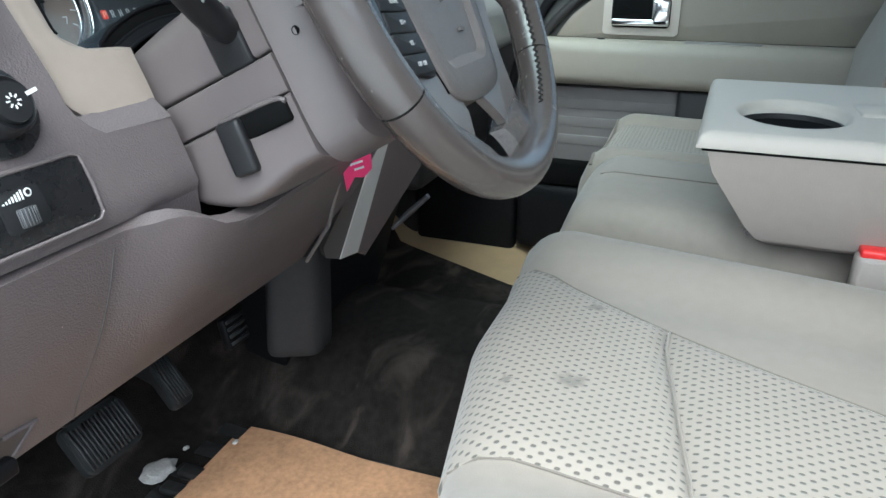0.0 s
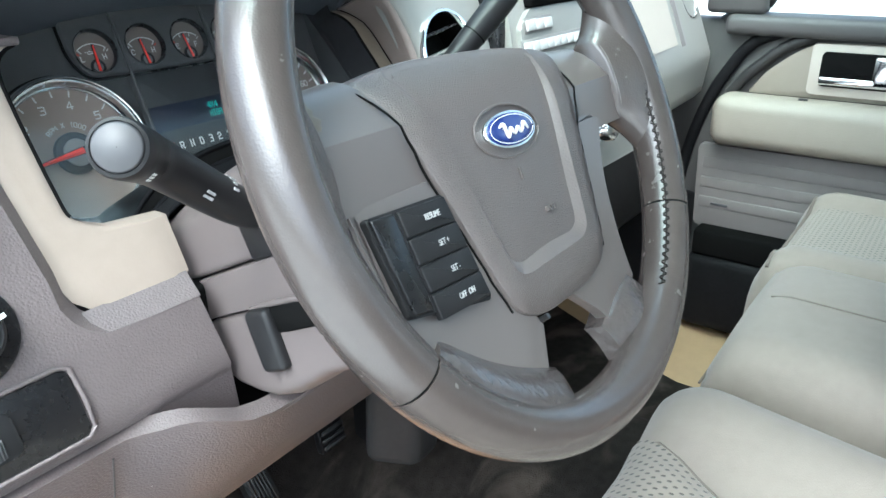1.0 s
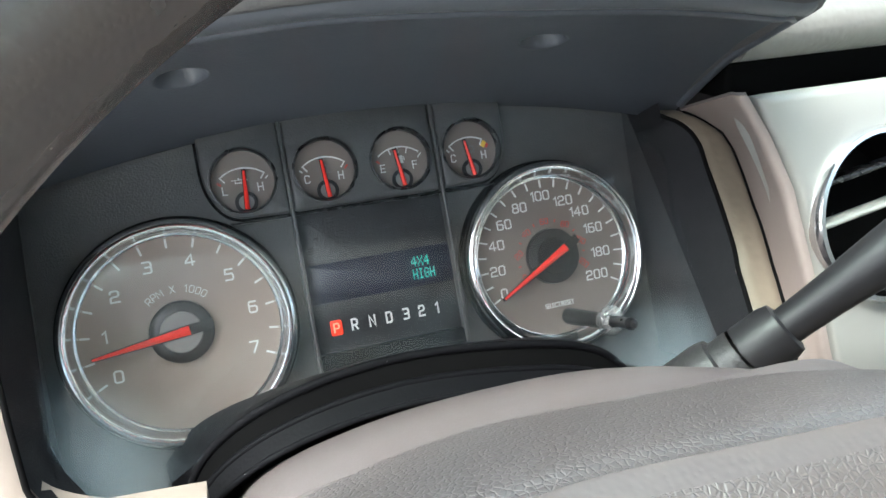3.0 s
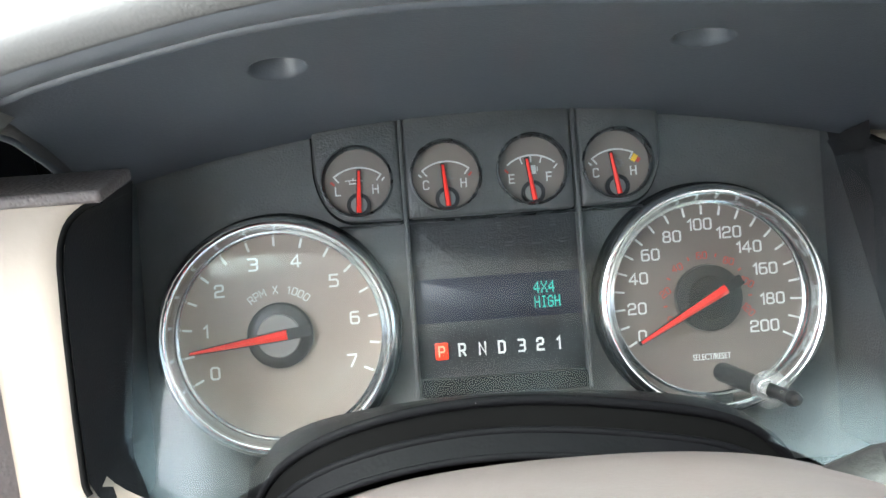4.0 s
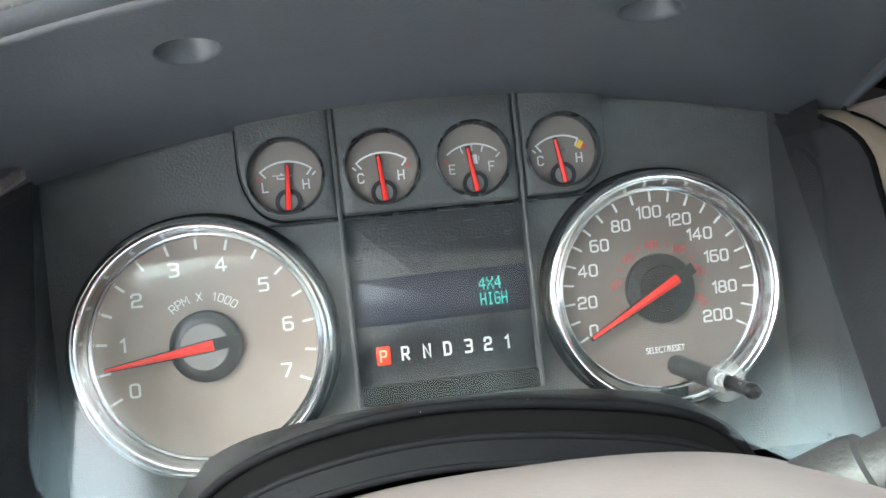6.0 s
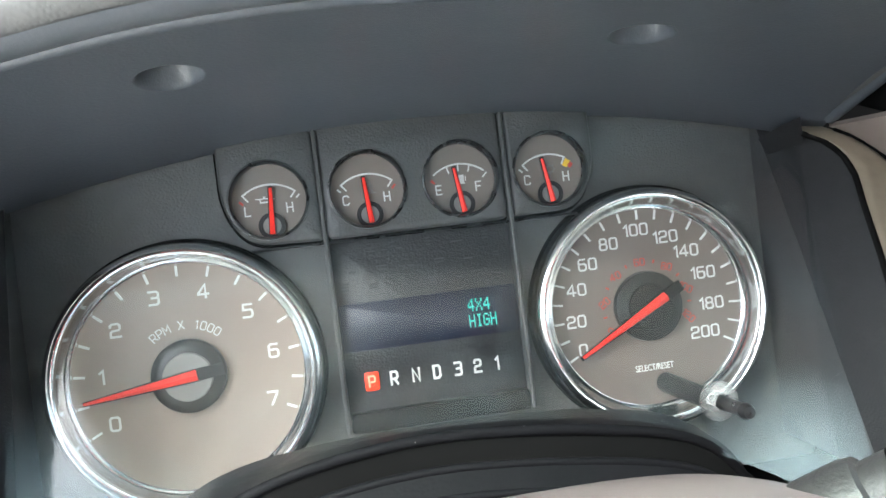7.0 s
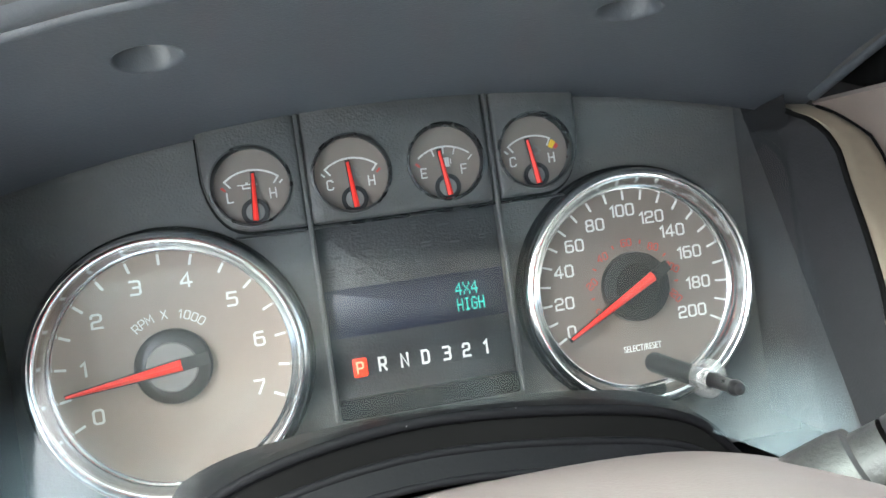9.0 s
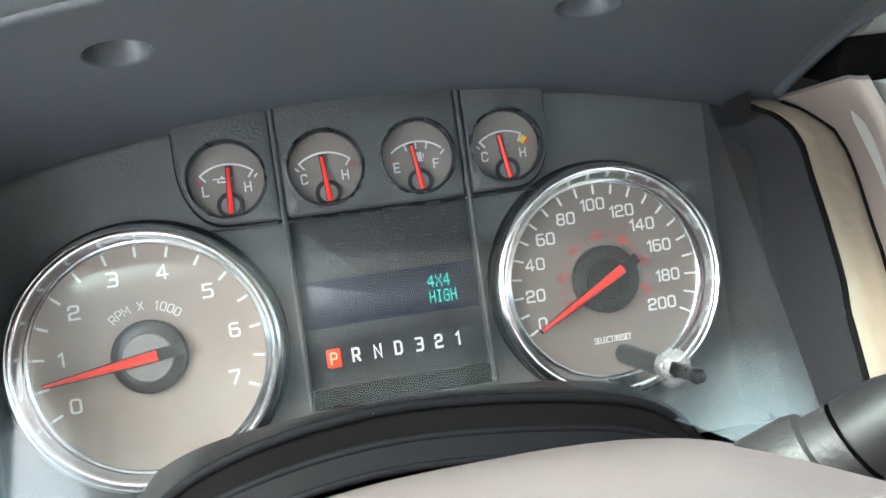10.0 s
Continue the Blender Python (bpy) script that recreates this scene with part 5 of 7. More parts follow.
plug = part("reset_post", lathe([(0.0026, 0.0), (0.0026, 0.062), (0.0031, 0.063), (0.0031, 0.0645), (0.0022, 0.0665), (0.0003, 0.067)], m=MP, seg=20), M_blacks, cluster, "black reset post")
part("clear_plug", lathe([(0.0052, 0.041), (0.0075, 0.043), (0.0078, 0.045), (0.0060, 0.0475), (0.0035, 0.0485), (0.0033, 0.043)], m=MP, seg=32), M_plug, plug, "clear plastic collar")

# middle panel: unlit symbols, display, gear letters
mid = part("centre_panel", prism(rrect(-0.0380, -0.0118, 0.0390, 0.0602, 0.001), -0.002, 0.0008, 0.0003, 1, MC), M_grain, cluster, "black grained centre panel")
disp = part("message_display", prism(rrect(-0.0380, 0.0135, 0.0390, 0.0338, 0.0006), 0.0006, 0.0014, 0.0002, 1, MC), M_disp, mid, "dark navy message display lit in teal")


def dots(name, rows, u0, v0, du, dv, parent):
    """Dot-matrix characters: rows of strings from the top, '#' lit."""
    bms = []
    for j, row in enumerate(rows):
        for i, ch in enumerate(row):
            if ch == '#':
                bms.append(rbox((u0 + i * du, v0 - j * dv, 0.0014), (u0 + (i + 0.84) * du, v0 - (j - 0.84) * dv, 0.0018), 0, 1, MC))
    return part(name, join(bms), M_text, parent, "teal dot-matrix words")


FONT = {'4': ("...#.", "..##.", ".#.#.", "#..#.", "#####", "...#.", "...#."), 'X': ("#...#", "#...#", ".#.#.", "..#..", ".#.#.", "#...#", "#...#"),
        'H': ("#...#", "#...#", "#...#", "#####", "#...#", "#...#", "#...#"), 'I': (".###.", "..#..", "..#..", "..#..", "..#..", "..#..", ".###."),
        'G': (".###.", "#...#", "#....", "#.###", "#...#", "#...#", ".###.")}


def dot_word(word, u0, v0, du, dv):
    rows = [".".join(FONT[c][j] for c in word) for j in range(7)]
    dots("display_word", rows, u0, v0, du, dv, disp)


dot_word("4X4", 0.0172, 0.0288, 0.00058, 0.00078)
dot_word("HIGH", 0.0172, 0.0220, 0.00052, 0.00078)
for ch, u in zip("PRND321", (-0.0273, -0.0178, -0.0084, 0.0006, 0.0099, 0.0185, 0.0268)):
    if ch == 'P':
        part("gear_lamp", prism(rrect(u - 0.0030, -0.0036, u + 0.0030, 0.0042, 0.0008), 0.0008, 0.0013, 0.0002, 1, MC), M_plamp, mid, "lit orange-red gear lamp")
        squared("gear_letter", ch, 0.0044, MC @ at(u, 0.0003, 0.0013), M_plet, mid, wide=0.85)
    else:
        squared("gear_letter", ch, 0.0052, MC @ at(u, 0.0004, 0.0008), M_white, mid, wide=0.78, bold=0.19)
random.seed(4)
for row, v in enumerate((0.0560, 0.0480, 0.0405)):
    for k in range(6 if row < 2 else 5):
        u = -0.034 + 0.0125 * k + (0.004 if row == 1 else 0)
        w = random.uniform(0.002, 0.0045)
        for q in range(random.randint(1, 3)):
            part("unlit_symbol", rbox((u - w / 2, v - 0.0012 + q * 0.0014, 0.0008), (u + w / 2, v - 0.0005 + q * 0.0014, 0.0010), 0, 1, MC), M_ghost, mid)
part("panel_ledge", prism(rounded([(-0.0382, -0.0205), (0.0405, -0.0205), (0.0395, -0.0122), (-0.0376, -0.0122)], 0.002), -0.001, 0.004, 0.0015, 2, MC), M_arch, cluster)


# lower arch over the column
ARCH = cr([(0.266, 0.766, 0.585), (0.284, 0.766, 0.613), (0.318, 0.763, 0.632), (0.368, 0.764, 0.638), (0.425, 0.763, 0.632), (0.468, 0.766, 0.617), (0.493, 0.766, 0.592)], 6)
n = len(ARCH)


def arch_sheet(a, b):
    p = ARCH[int(round(a * (n - 1)))]
    c = 2 * a - 1
    q = MC @ Vector(((p.x - 0.378) * 1.06, -0.0215 - 0.026 * abs(c) ** 2.4, 0.002))
    r = p.lerp(q, b)
    r.z += 0.004 * sin(pi * b) * 0.5
    return r


part("arch", grid(arch_sheet, n - 1, 6, (0, 0.0, -0.004)), M_arch, cluster, "black arch over the steering column with dust specks")


def arch_line(dy, dz):
    return [p + Vector((0, dy, dz)) for p in ARCH]


def arch_band(p, q):
    return grid(lambda a, b: p[int(round(a * (n - 1)))].lerp(q[int(round(a * (n - 1)))], b), n - 1, 3, (0, 0.001, -0.001))


part("arch_ridge", tube(arch_line(0, -0.001), 0.0020, 14), M_archd, cluster, "rounded black arch edge with dust")
# step painted near-black for the shade under the arch edge
part("arch_step", arch_band(arch_line(-0.001, -0.002), arch_line(-0.0035, -0.0115)), M_dark, cluster, "step of the arch, shade painted in near-black")
part("arch_ridge", tube(arch_line(-0.0042, -0.0118), 0.0016, 14), M_archd, cluster, "rounded black arch edge with dust")
part("arch_band", arch_band(arch_line(-0.0045, -0.0112), arch_line(-0.0125, -0.0165)), M_archd, cluster, "dusty black lower band of the arch")
part("arch_ridge", tube(arch_line(-0.0127, -0.0172), 0.0014, 14), M_archd, cluster, "rounded black arch edge with dust")
# sheet closing the gap below, its shade painted in near-black
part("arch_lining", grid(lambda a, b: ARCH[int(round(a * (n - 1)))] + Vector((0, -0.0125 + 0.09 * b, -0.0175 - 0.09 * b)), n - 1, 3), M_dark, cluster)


# clear lens, bowed, standing off the dials
def lens_pt(a, b):
    u = -0.171 + 0.338 * a
    c = 2 * a - 1
    vb = -0.019 - 0.033 * min(1.0, abs(u) / 0.125) ** 2.4
    v = vb + (vtop(u) - 0.004 - vb) * b
    nn = 0.013 + 0.275 * (0.1 - v)
    nn -= 0.0015 * (max(0.0, abs(u) - 0.112) / 0.055) ** 2
    return MC @ Vector((u, v, nn))


lens = part("clear_lens", grid(lens_pt, 48, 40), M_lens, cluster, "clear scratched plastic lens with glare painted in its lower corners", angle=80)
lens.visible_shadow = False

# ---- steering wheel ----
wheel = thing("steering_wheel", tuple(MW @ Vector((0, 0, 0))), "grey-brown leather four-spoke steering wheel, worn and shiny", "steering wheel")
WR, Wr = 0.178, 0.0155


def rim_arc(a0, a1, k=1.0, seg=64, waves=0.0):
    """A stretch of the rim between two angles, thick by k; rounder at the back, flatter at the front."""
    rings = []
    for i in range(seg + 1):
        a = radians(a0 + (a1 - a0) * i / seg)
        ring = []
        for j in range(24):
            b = 2 * pi * j / 24
            rr = Wr * k
            x = WR + rr * cos(b) * 1.02
            nn = rr * sin(b) * (1.08 if sin(b) > 0 else 1.15)
            ring.append((x * cos(a), x * sin(a), nn))
        rings.append(ring)
    return loft(rings, caps=abs(a1 - a0) < 359, m=MW)


for a0, a1 in ((-34.0, 29.5), (29.5, 142.0), (142.0, 210.0), (210.0, 326.0)):
    part("rim", rim_arc(a0 + 0.25, a1 - 0.25, seg=48), M_leather, wheel, "grey-brown leather-wrapped rim")
part("rim_core", rim_arc(0, 360, 0.955, 96), M_dark, wheel)


# stitching along the inner side of the rim
def stitches(a0, a1, step):
    bms = []
    a = a0
    k = 0
    while a < a1:
        t = radians(a)
        b = radians(152)
        r0 = WR + (Wr + 0.0002) * cos(b) * 1.02
        c = Vector((r0 * cos(t), r0 * sin(t), (Wr + 0.0002) * sin(b) * 1.08))
        m = MW @ Matrix.Translation(c) @ Matrix.Rotation(t, 4, 'Z') @ Matrix.Rotation(radians(28), 4, 'Y')
        bms.append(rbox((-0.0008, -0.0005, -0.0026), (0.0005, 0.0005, 0.0026), 0.0004, 1, m @ Matrix.Rotation(radians(30 if k % 2 else -30), 4, 'X')))
        a += step
        k += 1
    return join(bms)


for a0, a1 in ((-58, 4), (33, 85), (95, 116)):
    part("stitching", stitches(a0, a1, 1.15), M_thread, wheel, "cross stitching in dark thread")
    part("stitch_groove", tube([MW @ Vector(((WR - 0.0140) * cos(radians(g)), (WR - 0.0140) * sin(radians(g)), 0.0080)) for g in np.linspace(a0, a1, 40)], 0.0007, 8), M_thread, wheel)


def dome(poly, n0, n1, crown, m, ring=5, shrink=0.80):
    """A pillow-like cover over an outline: steep rounded sides rising to a gently crowned top."""
    cu = sum(p[0] for p in poly) / len(poly)
    cv = sum(p[1] for p in poly) / len(poly)
    rings = [[(u, v, n0) for u, v in poly]]
    for k in range(1, ring + 1):
        t = k / ring * pi / 2
        s = 1 - (1 - shrink) * (1 - cos(t))
        h = n0 + (n1 - n0) * sin(t)
        rings.append([(cu + (u - cu) * s, cv + (v - cv) * s, h) for u, v in poly])
    for s in (0.62, 0.42, 0.22, 0.05):
        rings.append([(cu + (u - cu) * s, cv + (v - cv) * s, n1 + crown * (1 - (s / shrink) ** 2)) for u, v in poly])
    return loft(rings, caps=True, m=m)


def rolled(bm):
    """Bends a cover's top edge away from the driver, then places it on the wheel."""
    for v in bm.verts:
        v.co.z -= 0.026 * (max(0.0, v.co.y + 0.004) / 0.063) ** 2.3
    return xform(bm, MW)


# airbag cover
BAG = rounded([(-0.099, 0.0520), (-0.050, 0.0600), (0.050, 0.0545), (0.099, 0.0430), (0.079, -0.034), (0.061, -0.105), (0.030, -0.114), (-0.026, -0.114), (-0.054, -0.105), (-0.075, -0.034)],
              [0.012, 0.05, 0.05, 0.012, 0.04, 0.022, 0.02, 0.02, 0.022, 0.04], 6)
BC = (0.0, -0.022)


def radial(poly, k=128):
    """The outline's distance from the hub along k even directions."""
    out = []
    for i in range(k):
        d = Vector((cos(2 * pi * i / k), sin(2 * pi * i / k)))
        best = 0.0
        for j in range(len(poly)):
            p = Vector(poly[j]) - Vector(BC)
            e = Vector(poly[(j + 1) % len(poly)]) - Vector(poly[j])
            den = d.x * e.y - d.y * e.x
            if abs(den) < 1e-12:
                continue
            t = (p.x * e.y - p.y * e.x) / den
            w = (p.x * d.y - p.y * d.x) / den
            if -1e-6 <= w <= 1 + 1e-6:
                best = max(best, t)
        out.append(best)
    return out


def ring_at(rs, n):
    k = len(rs)
    return [(BC[0] + r * cos(2 * pi * i / k), BC[1] + r * sin(2 * pi * i / k), n(BC[1] + r * sin(2 * pi * i / k)) if callable(n) else n) for i, r in enumerate(rs)]


def depth_in(v):
    """How far the middle shield lies below the band round it; it runs out at the top."""
    t = min(1.0, max(0.0, (v - 0.005) / 0.045))
    return 0.0046 * (1 - t * t * (3 - 2 * t))


SH = rounded([(-0.078, 0.085), (0.078, 0.085), (0.044, -0.083), (-0.044, -0.083)], [0.01, 0.01, 0.014, 0.014], 7)
RB = radial(BAG)
RS = [min(p, q * 0.945) for p, q in zip(radial(SH), RB)]
RS2 = [r - 0.0078 * min(1.0, 0.55 + 0.45 * max(0.0, -sin(2 * pi * i / len(RS)))) for i, r in enumerate(RS)]
TOPN = -0.0060
rings = [ring_at(RB, -0.050)]
for q in range(1, 9):
    t = q / 8 * pi / 2
    rings.append(ring_at([r * (1 - 0.040 * (1 - cos(t))) for r in RB], -0.050 + (0.050 - 0.0085) * sin(t)))
rings += [ring_at([0.5 * (r * 0.96 + p) for r, p in zip(RB, RS)], -0.0070), ring_at([p * 1.006 for p in RS], -0.0062)]
part("airbag_cover", rolled(loft(rings, caps=False)), M_bag, wheel, "grained taupe airbag cover", angle=60)
part("shield_bevel", rolled(loft([ring_at([p * 1.006 for p in RS], -0.0062), ring_at(RS, TOPN - 0.0004), ring_at([0.5 * (p + q) for p, q in zip(RS, RS2)], lambda v: TOPN - 0.0002 - 0.5 * depth_in(v)), ring_at(RS2, lambda v: TOPN - depth_in(v))], caps=False)), M_bagline, wheel, "smooth lighter edge of the airbag shield", angle=60)
part("shield", rolled(loft([ring_at(RS2, lambda v: TOPN - depth_in(v))] + [ring_at([r * k for r in RS2], lambda v: TOPN - depth_in(v) + 0.0016 * (1 - k)) for k in (0.97, 0.85, 0.65, 0.45, 0.25, 0.05)])), M_bag, wheel, "grained airbag shield", angle=60)
MW0 = MW
MW = MW @ Matrix.Translation((0.0020, -0.0030, -0.0090)) @ Matrix.Rotation(radians(-4), 4, 'Z')
eb = part("emblem", dome(ellipse(-0.001, 0.001, 0.0275, 0.0118, 48), -0.006, 0.0022, 0.0004, MW, 4, 0.95), M_chrome, wheel, "oval blue emblem with a chrome rim")
part("emblem_dish", tube([MW @ Vector((u, v, -0.0004)) for u, v in ellipse(-0.001, 0.001, 0.0335, 0.0162, 64)], 0.0009, 10, caps=False), M_bag, wheel, "raised oval rim round the emblem")
part("emblem_field", dome(ellipse(-0.001, 0.001, 0.0252, 0.0100, 48), 0.0010, 0.0030, 0.0004, MW, 3, 0.96), M_blue, eb)
part("emblem_ring", tube([MW @ Vector((u, v, 0.0029)) for u, v in ellipse(-0.001, 0.001, 0.0226, 0.0086, 48)], 0.0004, 6, caps=False), M_white, eb)
part("emblem_mark", tube(cr([MW @ Vector(p) for p in ((-0.0150, 0.0030, 0.0036), (-0.0100, 0.0040, 0.0038), (-0.0085, -0.0042, 0.0038), (-0.0040, 0.0012, 0.0039), (-0.0010, -0.0024, 0.0039), (0.0035, 0.0008, 0.0039), (0.0065, -0.0024, 0.0038), (0.0110, 0.0030, 0.0037), (0.0150, -0.0012, 0.0036))], 6), [0.0005 + 0.0009 * abs(sin(pi * k / 12)) for k in range(49)], 8), M_white, eb)
part("airbag_mark", join([rbox((0.012 + 0.0035 * k, -0.0535 + 0.0, -0.001), (0.0145 + 0.0035 * k, -0.0505, 0.0014), 0, 1, MW) for k in range(3)]), M_ghost2, wheel)
part("belt_mark", rbox((-0.004, -0.030, 0.0), (-0.0028, -0.022, 0.0012), 0, 1, MW), M_ghost2, wheel)

MW = MW0


# side panels: from the side spoke down to the lower spoke, one each side
def side_panel(s):
    if s < 0:
        poly = [(-0.143, -0.0112), (-0.0820, -0.0112), (-0.0720, -0.034), (-0.0500, -0.100), (-0.030, -0.110), (-0.049, -0.1550), (-0.0715, -0.1470), (-0.1070, -0.1230), (-0.128, -0.100), (-0.1390, -0.070)]
        return rounded(poly, [0.001, 0.001, 0.02, 0.005, 0.006, 0.004, 0.01, 0.02, 0.02, 0.02], 4)
    poly = [(0.122, -0.0112), (0.097, -0.050), (0.087, -0.100), (0.0875, -0.1390), (0.0600, -0.1520), (0.0445, -0.1570), (0.034, -0.136), (0.004, -0.108), (0.0560, -0.100), (0.0740, -0.034), (0.0820, -0.0112)]
    return rounded(poly, [0.001, 0.03, 0.03, 0.01, 0.006, 0.004, 0.02, 0.004, 0.005, 0.02, 0.001], 4)


for s in (-1, 1):
    poly = side_panel(s)
    sp = part("spoke_panel", prism(poly, -0.032 if s < 0 else -0.0195, -0.0112, 0.004, 3, MW), M_spoke, wheel, "satin taupe spoke panel")
    # side spoke: a crease along the middle, rolled back above it, tucked under below it
    prof = [(-0.0130, -0.0106), (0.0040, -0.0086), (0.0175, -0.0068), (0.0205, -0.0066), (0.0240, -0.0082), (0.0330, -0.0138), (0.0410, -0.0200), (0.0470, -0.0268), (0.0505, -0.0335), (0.0525, -0.0440), (0.0200, -0.0480), (-0.0110, -0.0420)]
    secs = []
    for t in (0.0, 0.25, 0.5, 0.75, 1.0):
        rw = []
        for v, nn in prof:
            x1 = 0.0790 + (v + 0.011) / 0.061 * 0.0155
            x = 0.1500 + (x1 - 0.1500) * t
            rw.append((s * x, (v * (1 + 0.08 * t) if v > 0.03 else v) - (0.011 if s > 0 else 0.0), nn - 0.003 * t))
        secs.append(rw)
    part("side_spoke", loft(secs, m=MW), M_spoke, wheel, "satin taupe side spoke", angle=28)
    rings = []
    for x, cv, hv, cn, hn in ((0.1462, 0.0190, 0.0295, -0.0195, 0.0140), (0.1478, 0.0190, 0.0315, -0.0188, 0.0156), (0.1520, 0.0190, 0.0345, -0.0165, 0.0168), (0.1560, 0.0192, 0.0390, -0.0135, 0.0172), (0.1600, 0.0195, 0.0460, -0.0100, 0.0172), (0.1640, 0.0200, 0.0560, -0.0065, 0.0166), (0.1685, 0.0205, 0.0720, -0.0030, 0.0156)):
        rg = []
        for q in range(32):
            a = 2 * pi * q / 32
            c, d = cos(a), sin(a)
            rg.append((s * (x - 0.020 * max(0.0, abs(c) - 0.45) * max(0.0, x - 0.1475) / 0.0245), cv - (0.011 if s > 0 else 0.0) + hv * abs(c) ** 0.8 * (1 if c > 0 else -1), cn + hn * abs(d) ** 0.75 * (1 if d > 0 else -1)))
        rings.append(rg)
    part("spoke_sleeve", loft(rings, m=MW), M_leather_worn if s < 0 else M_leather, wheel, "shiny worn leather at the spoke", angle=60)
    part("sleeve_seam", tube([MW @ Vector((s * 0.1488, 0.0190 - (0.011 if s > 0 else 0.0) + 0.031 * cos(t) * (abs(cos(t)) ** -0.2 if abs(cos(t)) > 0.01 else 1), -0.0190 + 0.0155 * max(0.0, sin(t)) ** 0.75)) for t in [radians(8 + 164 * q / 24) for q in range(25)]], 0.0011, 6), M_stitch, wheel)
    # lower spoke's polished thumb saddle, bridging panel and rim
    a0, a1 = (216, 256) if s < 0 else (281, 302)
    rows = []
    for k in range(15):
        a = radians(a0 + (a1 - a0) * k / 14)
        e = sin(pi * k / 14) ** (0.5 if s < 0 else 1.2)
        rw = []
        for q in range(9):
            t = q / 8
            r = 0.1420 + (0.1720 - 0.1420) * t + 0.004 * (1 - e)
            nn = -0.0125 + ((0.0215 if s < 0 else 0.0150) * t ** 0.7 + (0.0065 if s < 0 else 0.002) * sin(pi * t)) * (0.45 + 0.55 * e)
            rw.append((r * cos(a), r * sin(a), nn))
        rows.append(rw)
    bm = loft(rows, closed=False, m=MW)
    g = bmesh.ops.extrude_face_region(bm, geom=bm.faces[:])
    bmesh.ops.translate(bm, vec=MW.to_3x3() @ Vector((0, 0, -0.014)), verts=[e for e in g["geom"] if isinstance(e, bmesh.types.BMVert)])
    part("thumb_saddle", bm, M_leather_worn, wheel, "shiny worn leather at the lower spoke", angle=50)
    # glossy ridge between cover and spoke
    gap = []
    for q in range(21):
        v = (0.049 if s < 0 else 0.036) - (0.147 if s < 0 else 0.134) * q / 20
        k = max(range(len(RB)), key=lambda i: -abs(BC[1] + RB[i] * sin(2 * pi * i / len(RB)) - v) - (9 if cos(2 * pi * i / len(RB)) * s < 0 else 0))
        n = -0.0108 if v < -0.011 else float(np.interp(v + (0.011 if s > 0 else 0.0), (-0.011, 0.0175, 0.0205, 0.0240, 0.0330, 0.0410, 0.0470, 0.0505), (-0.0106, -0.0068, -0.0066, -0.0082, -0.0138, -0.0200, -0.0268, -0.0335))) - 0.0002
        gap.append(MW @ Vector((BC[0] + RB[k] * 1.006 * cos(2 * pi * k / len(RB)), v, n)))
    part("ridge", tube(gap, 0.0007, 8), M_dark, wheel, "dark gap beside the airbag cover")


def facet_pt(a, b):
    """A point of the worn patch on the upward facet of the spoke, a outwards to the hub, b from the crease to the top."""
    v = 0.0285 + 0.0200 * b
    u = -0.1468 + (0.0190 - 0.011 * (1 - b) ** 2 + 0.0016 * sin(9 * b) + 0.0010 * sin(23 * b + 1)) * a
    n = float(np.interp(v, (0.0205, 0.0240, 0.0330, 0.0410, 0.0470, 0.0505), (-0.0066, -0.0082, -0.0138, -0.0200, -0.0268, -0.0335)))
    return MW @ Vector((u, v, n + 0.0009 - 0.0014 * a ** 6))


part("bare_patch", grid(facet_pt, 10, 14), M_patch, wheel, "worn bare patch on the spoke")

# switch pads
PADS = rounded([(-0.1385, -0.0165), (-0.0800, -0.0200), (-0.0725, -0.0835), (-0.1340, -0.0690)], 0.003, 4)
pad = part("switch_pad", prism(PADS, -0.014, -0.0066, 0.0012, 2, MW), M_btn, wheel, "black cruise control switch pad")
for k, word in enumerate(("RESUME", "SET +", "SET -", "OFF  ON")):
    v0 = -0.0192 - 0.0147 * k
    x0, x1 = -0.1180 + 0.0004 * k, -0.0815 + 0.0019 * k
    part("button", prism(rounded([(x0, v0), (x1, v0 - 0.0022), (x1 + 0.0017, v0 - 0.0168), (x0 + 0.0004, v0 - 0.0138)], 0.0012, 3), -0.008, -0.0046, 0.0010, 2, MW), M_btn, pad)
    lettering("button_word", word, 0.0046, MW @ at((x0 + x1) / 2 + 0.004, v0 - 0.0086, -0.0044, -3), M_print, pad, wide=0.75, bold=0.0)
part("rocker", prism(rounded([(-0.1370, -0.0180), (-0.1205, -0.0190), (-0.1190, -0.0705), (-0.1325, -0.0680)], 0.0015, 3), -0.008, -0.0046, 0.0012, 2, MW), M_blacks, pad)
part("edge_scuff", tube([MW @ Vector(p) for p in ((-0.1193, -0.0190, -0.0058), (-0.1188, -0.0450, -0.0058), (-0.1182, -0.0715, -0.0058))], 0.0006, 6), M_lever, pad)
part("wheel_boss", lathe([(0.048, -0.034), (0.054, -0.060), (0.052, -0.075)], 0, -0.018, 48, MW, caps=True), M_shroud, wheel, "taupe back of the wheel hub")

# ---- steering column ----
column = thing("steering_column", (0.397, 0.66, 0.60), "taupe plastic steering column shroud with stalks and tilt lever", "steering column")


def sec(s, w, top, bot, k=36, p=3.2, low=0.0):
    """A rounded box section of the column, s metres behind the wheel; low squares its lower half."""
    out = []
    cv, hv = (top + bot) / 2, (top - bot) / 2
    for i in range(k):
        a = 2 * pi * i / k
        c, d = cos(a), sin(a)
        e = 2 / (low if low and d < 0 else p)
        out.append((w * abs(c) ** e * (1 if c >= 0 else -1), cv + hv * abs(d) ** e * (1 if d >= 0 else -1), -s))
    return out


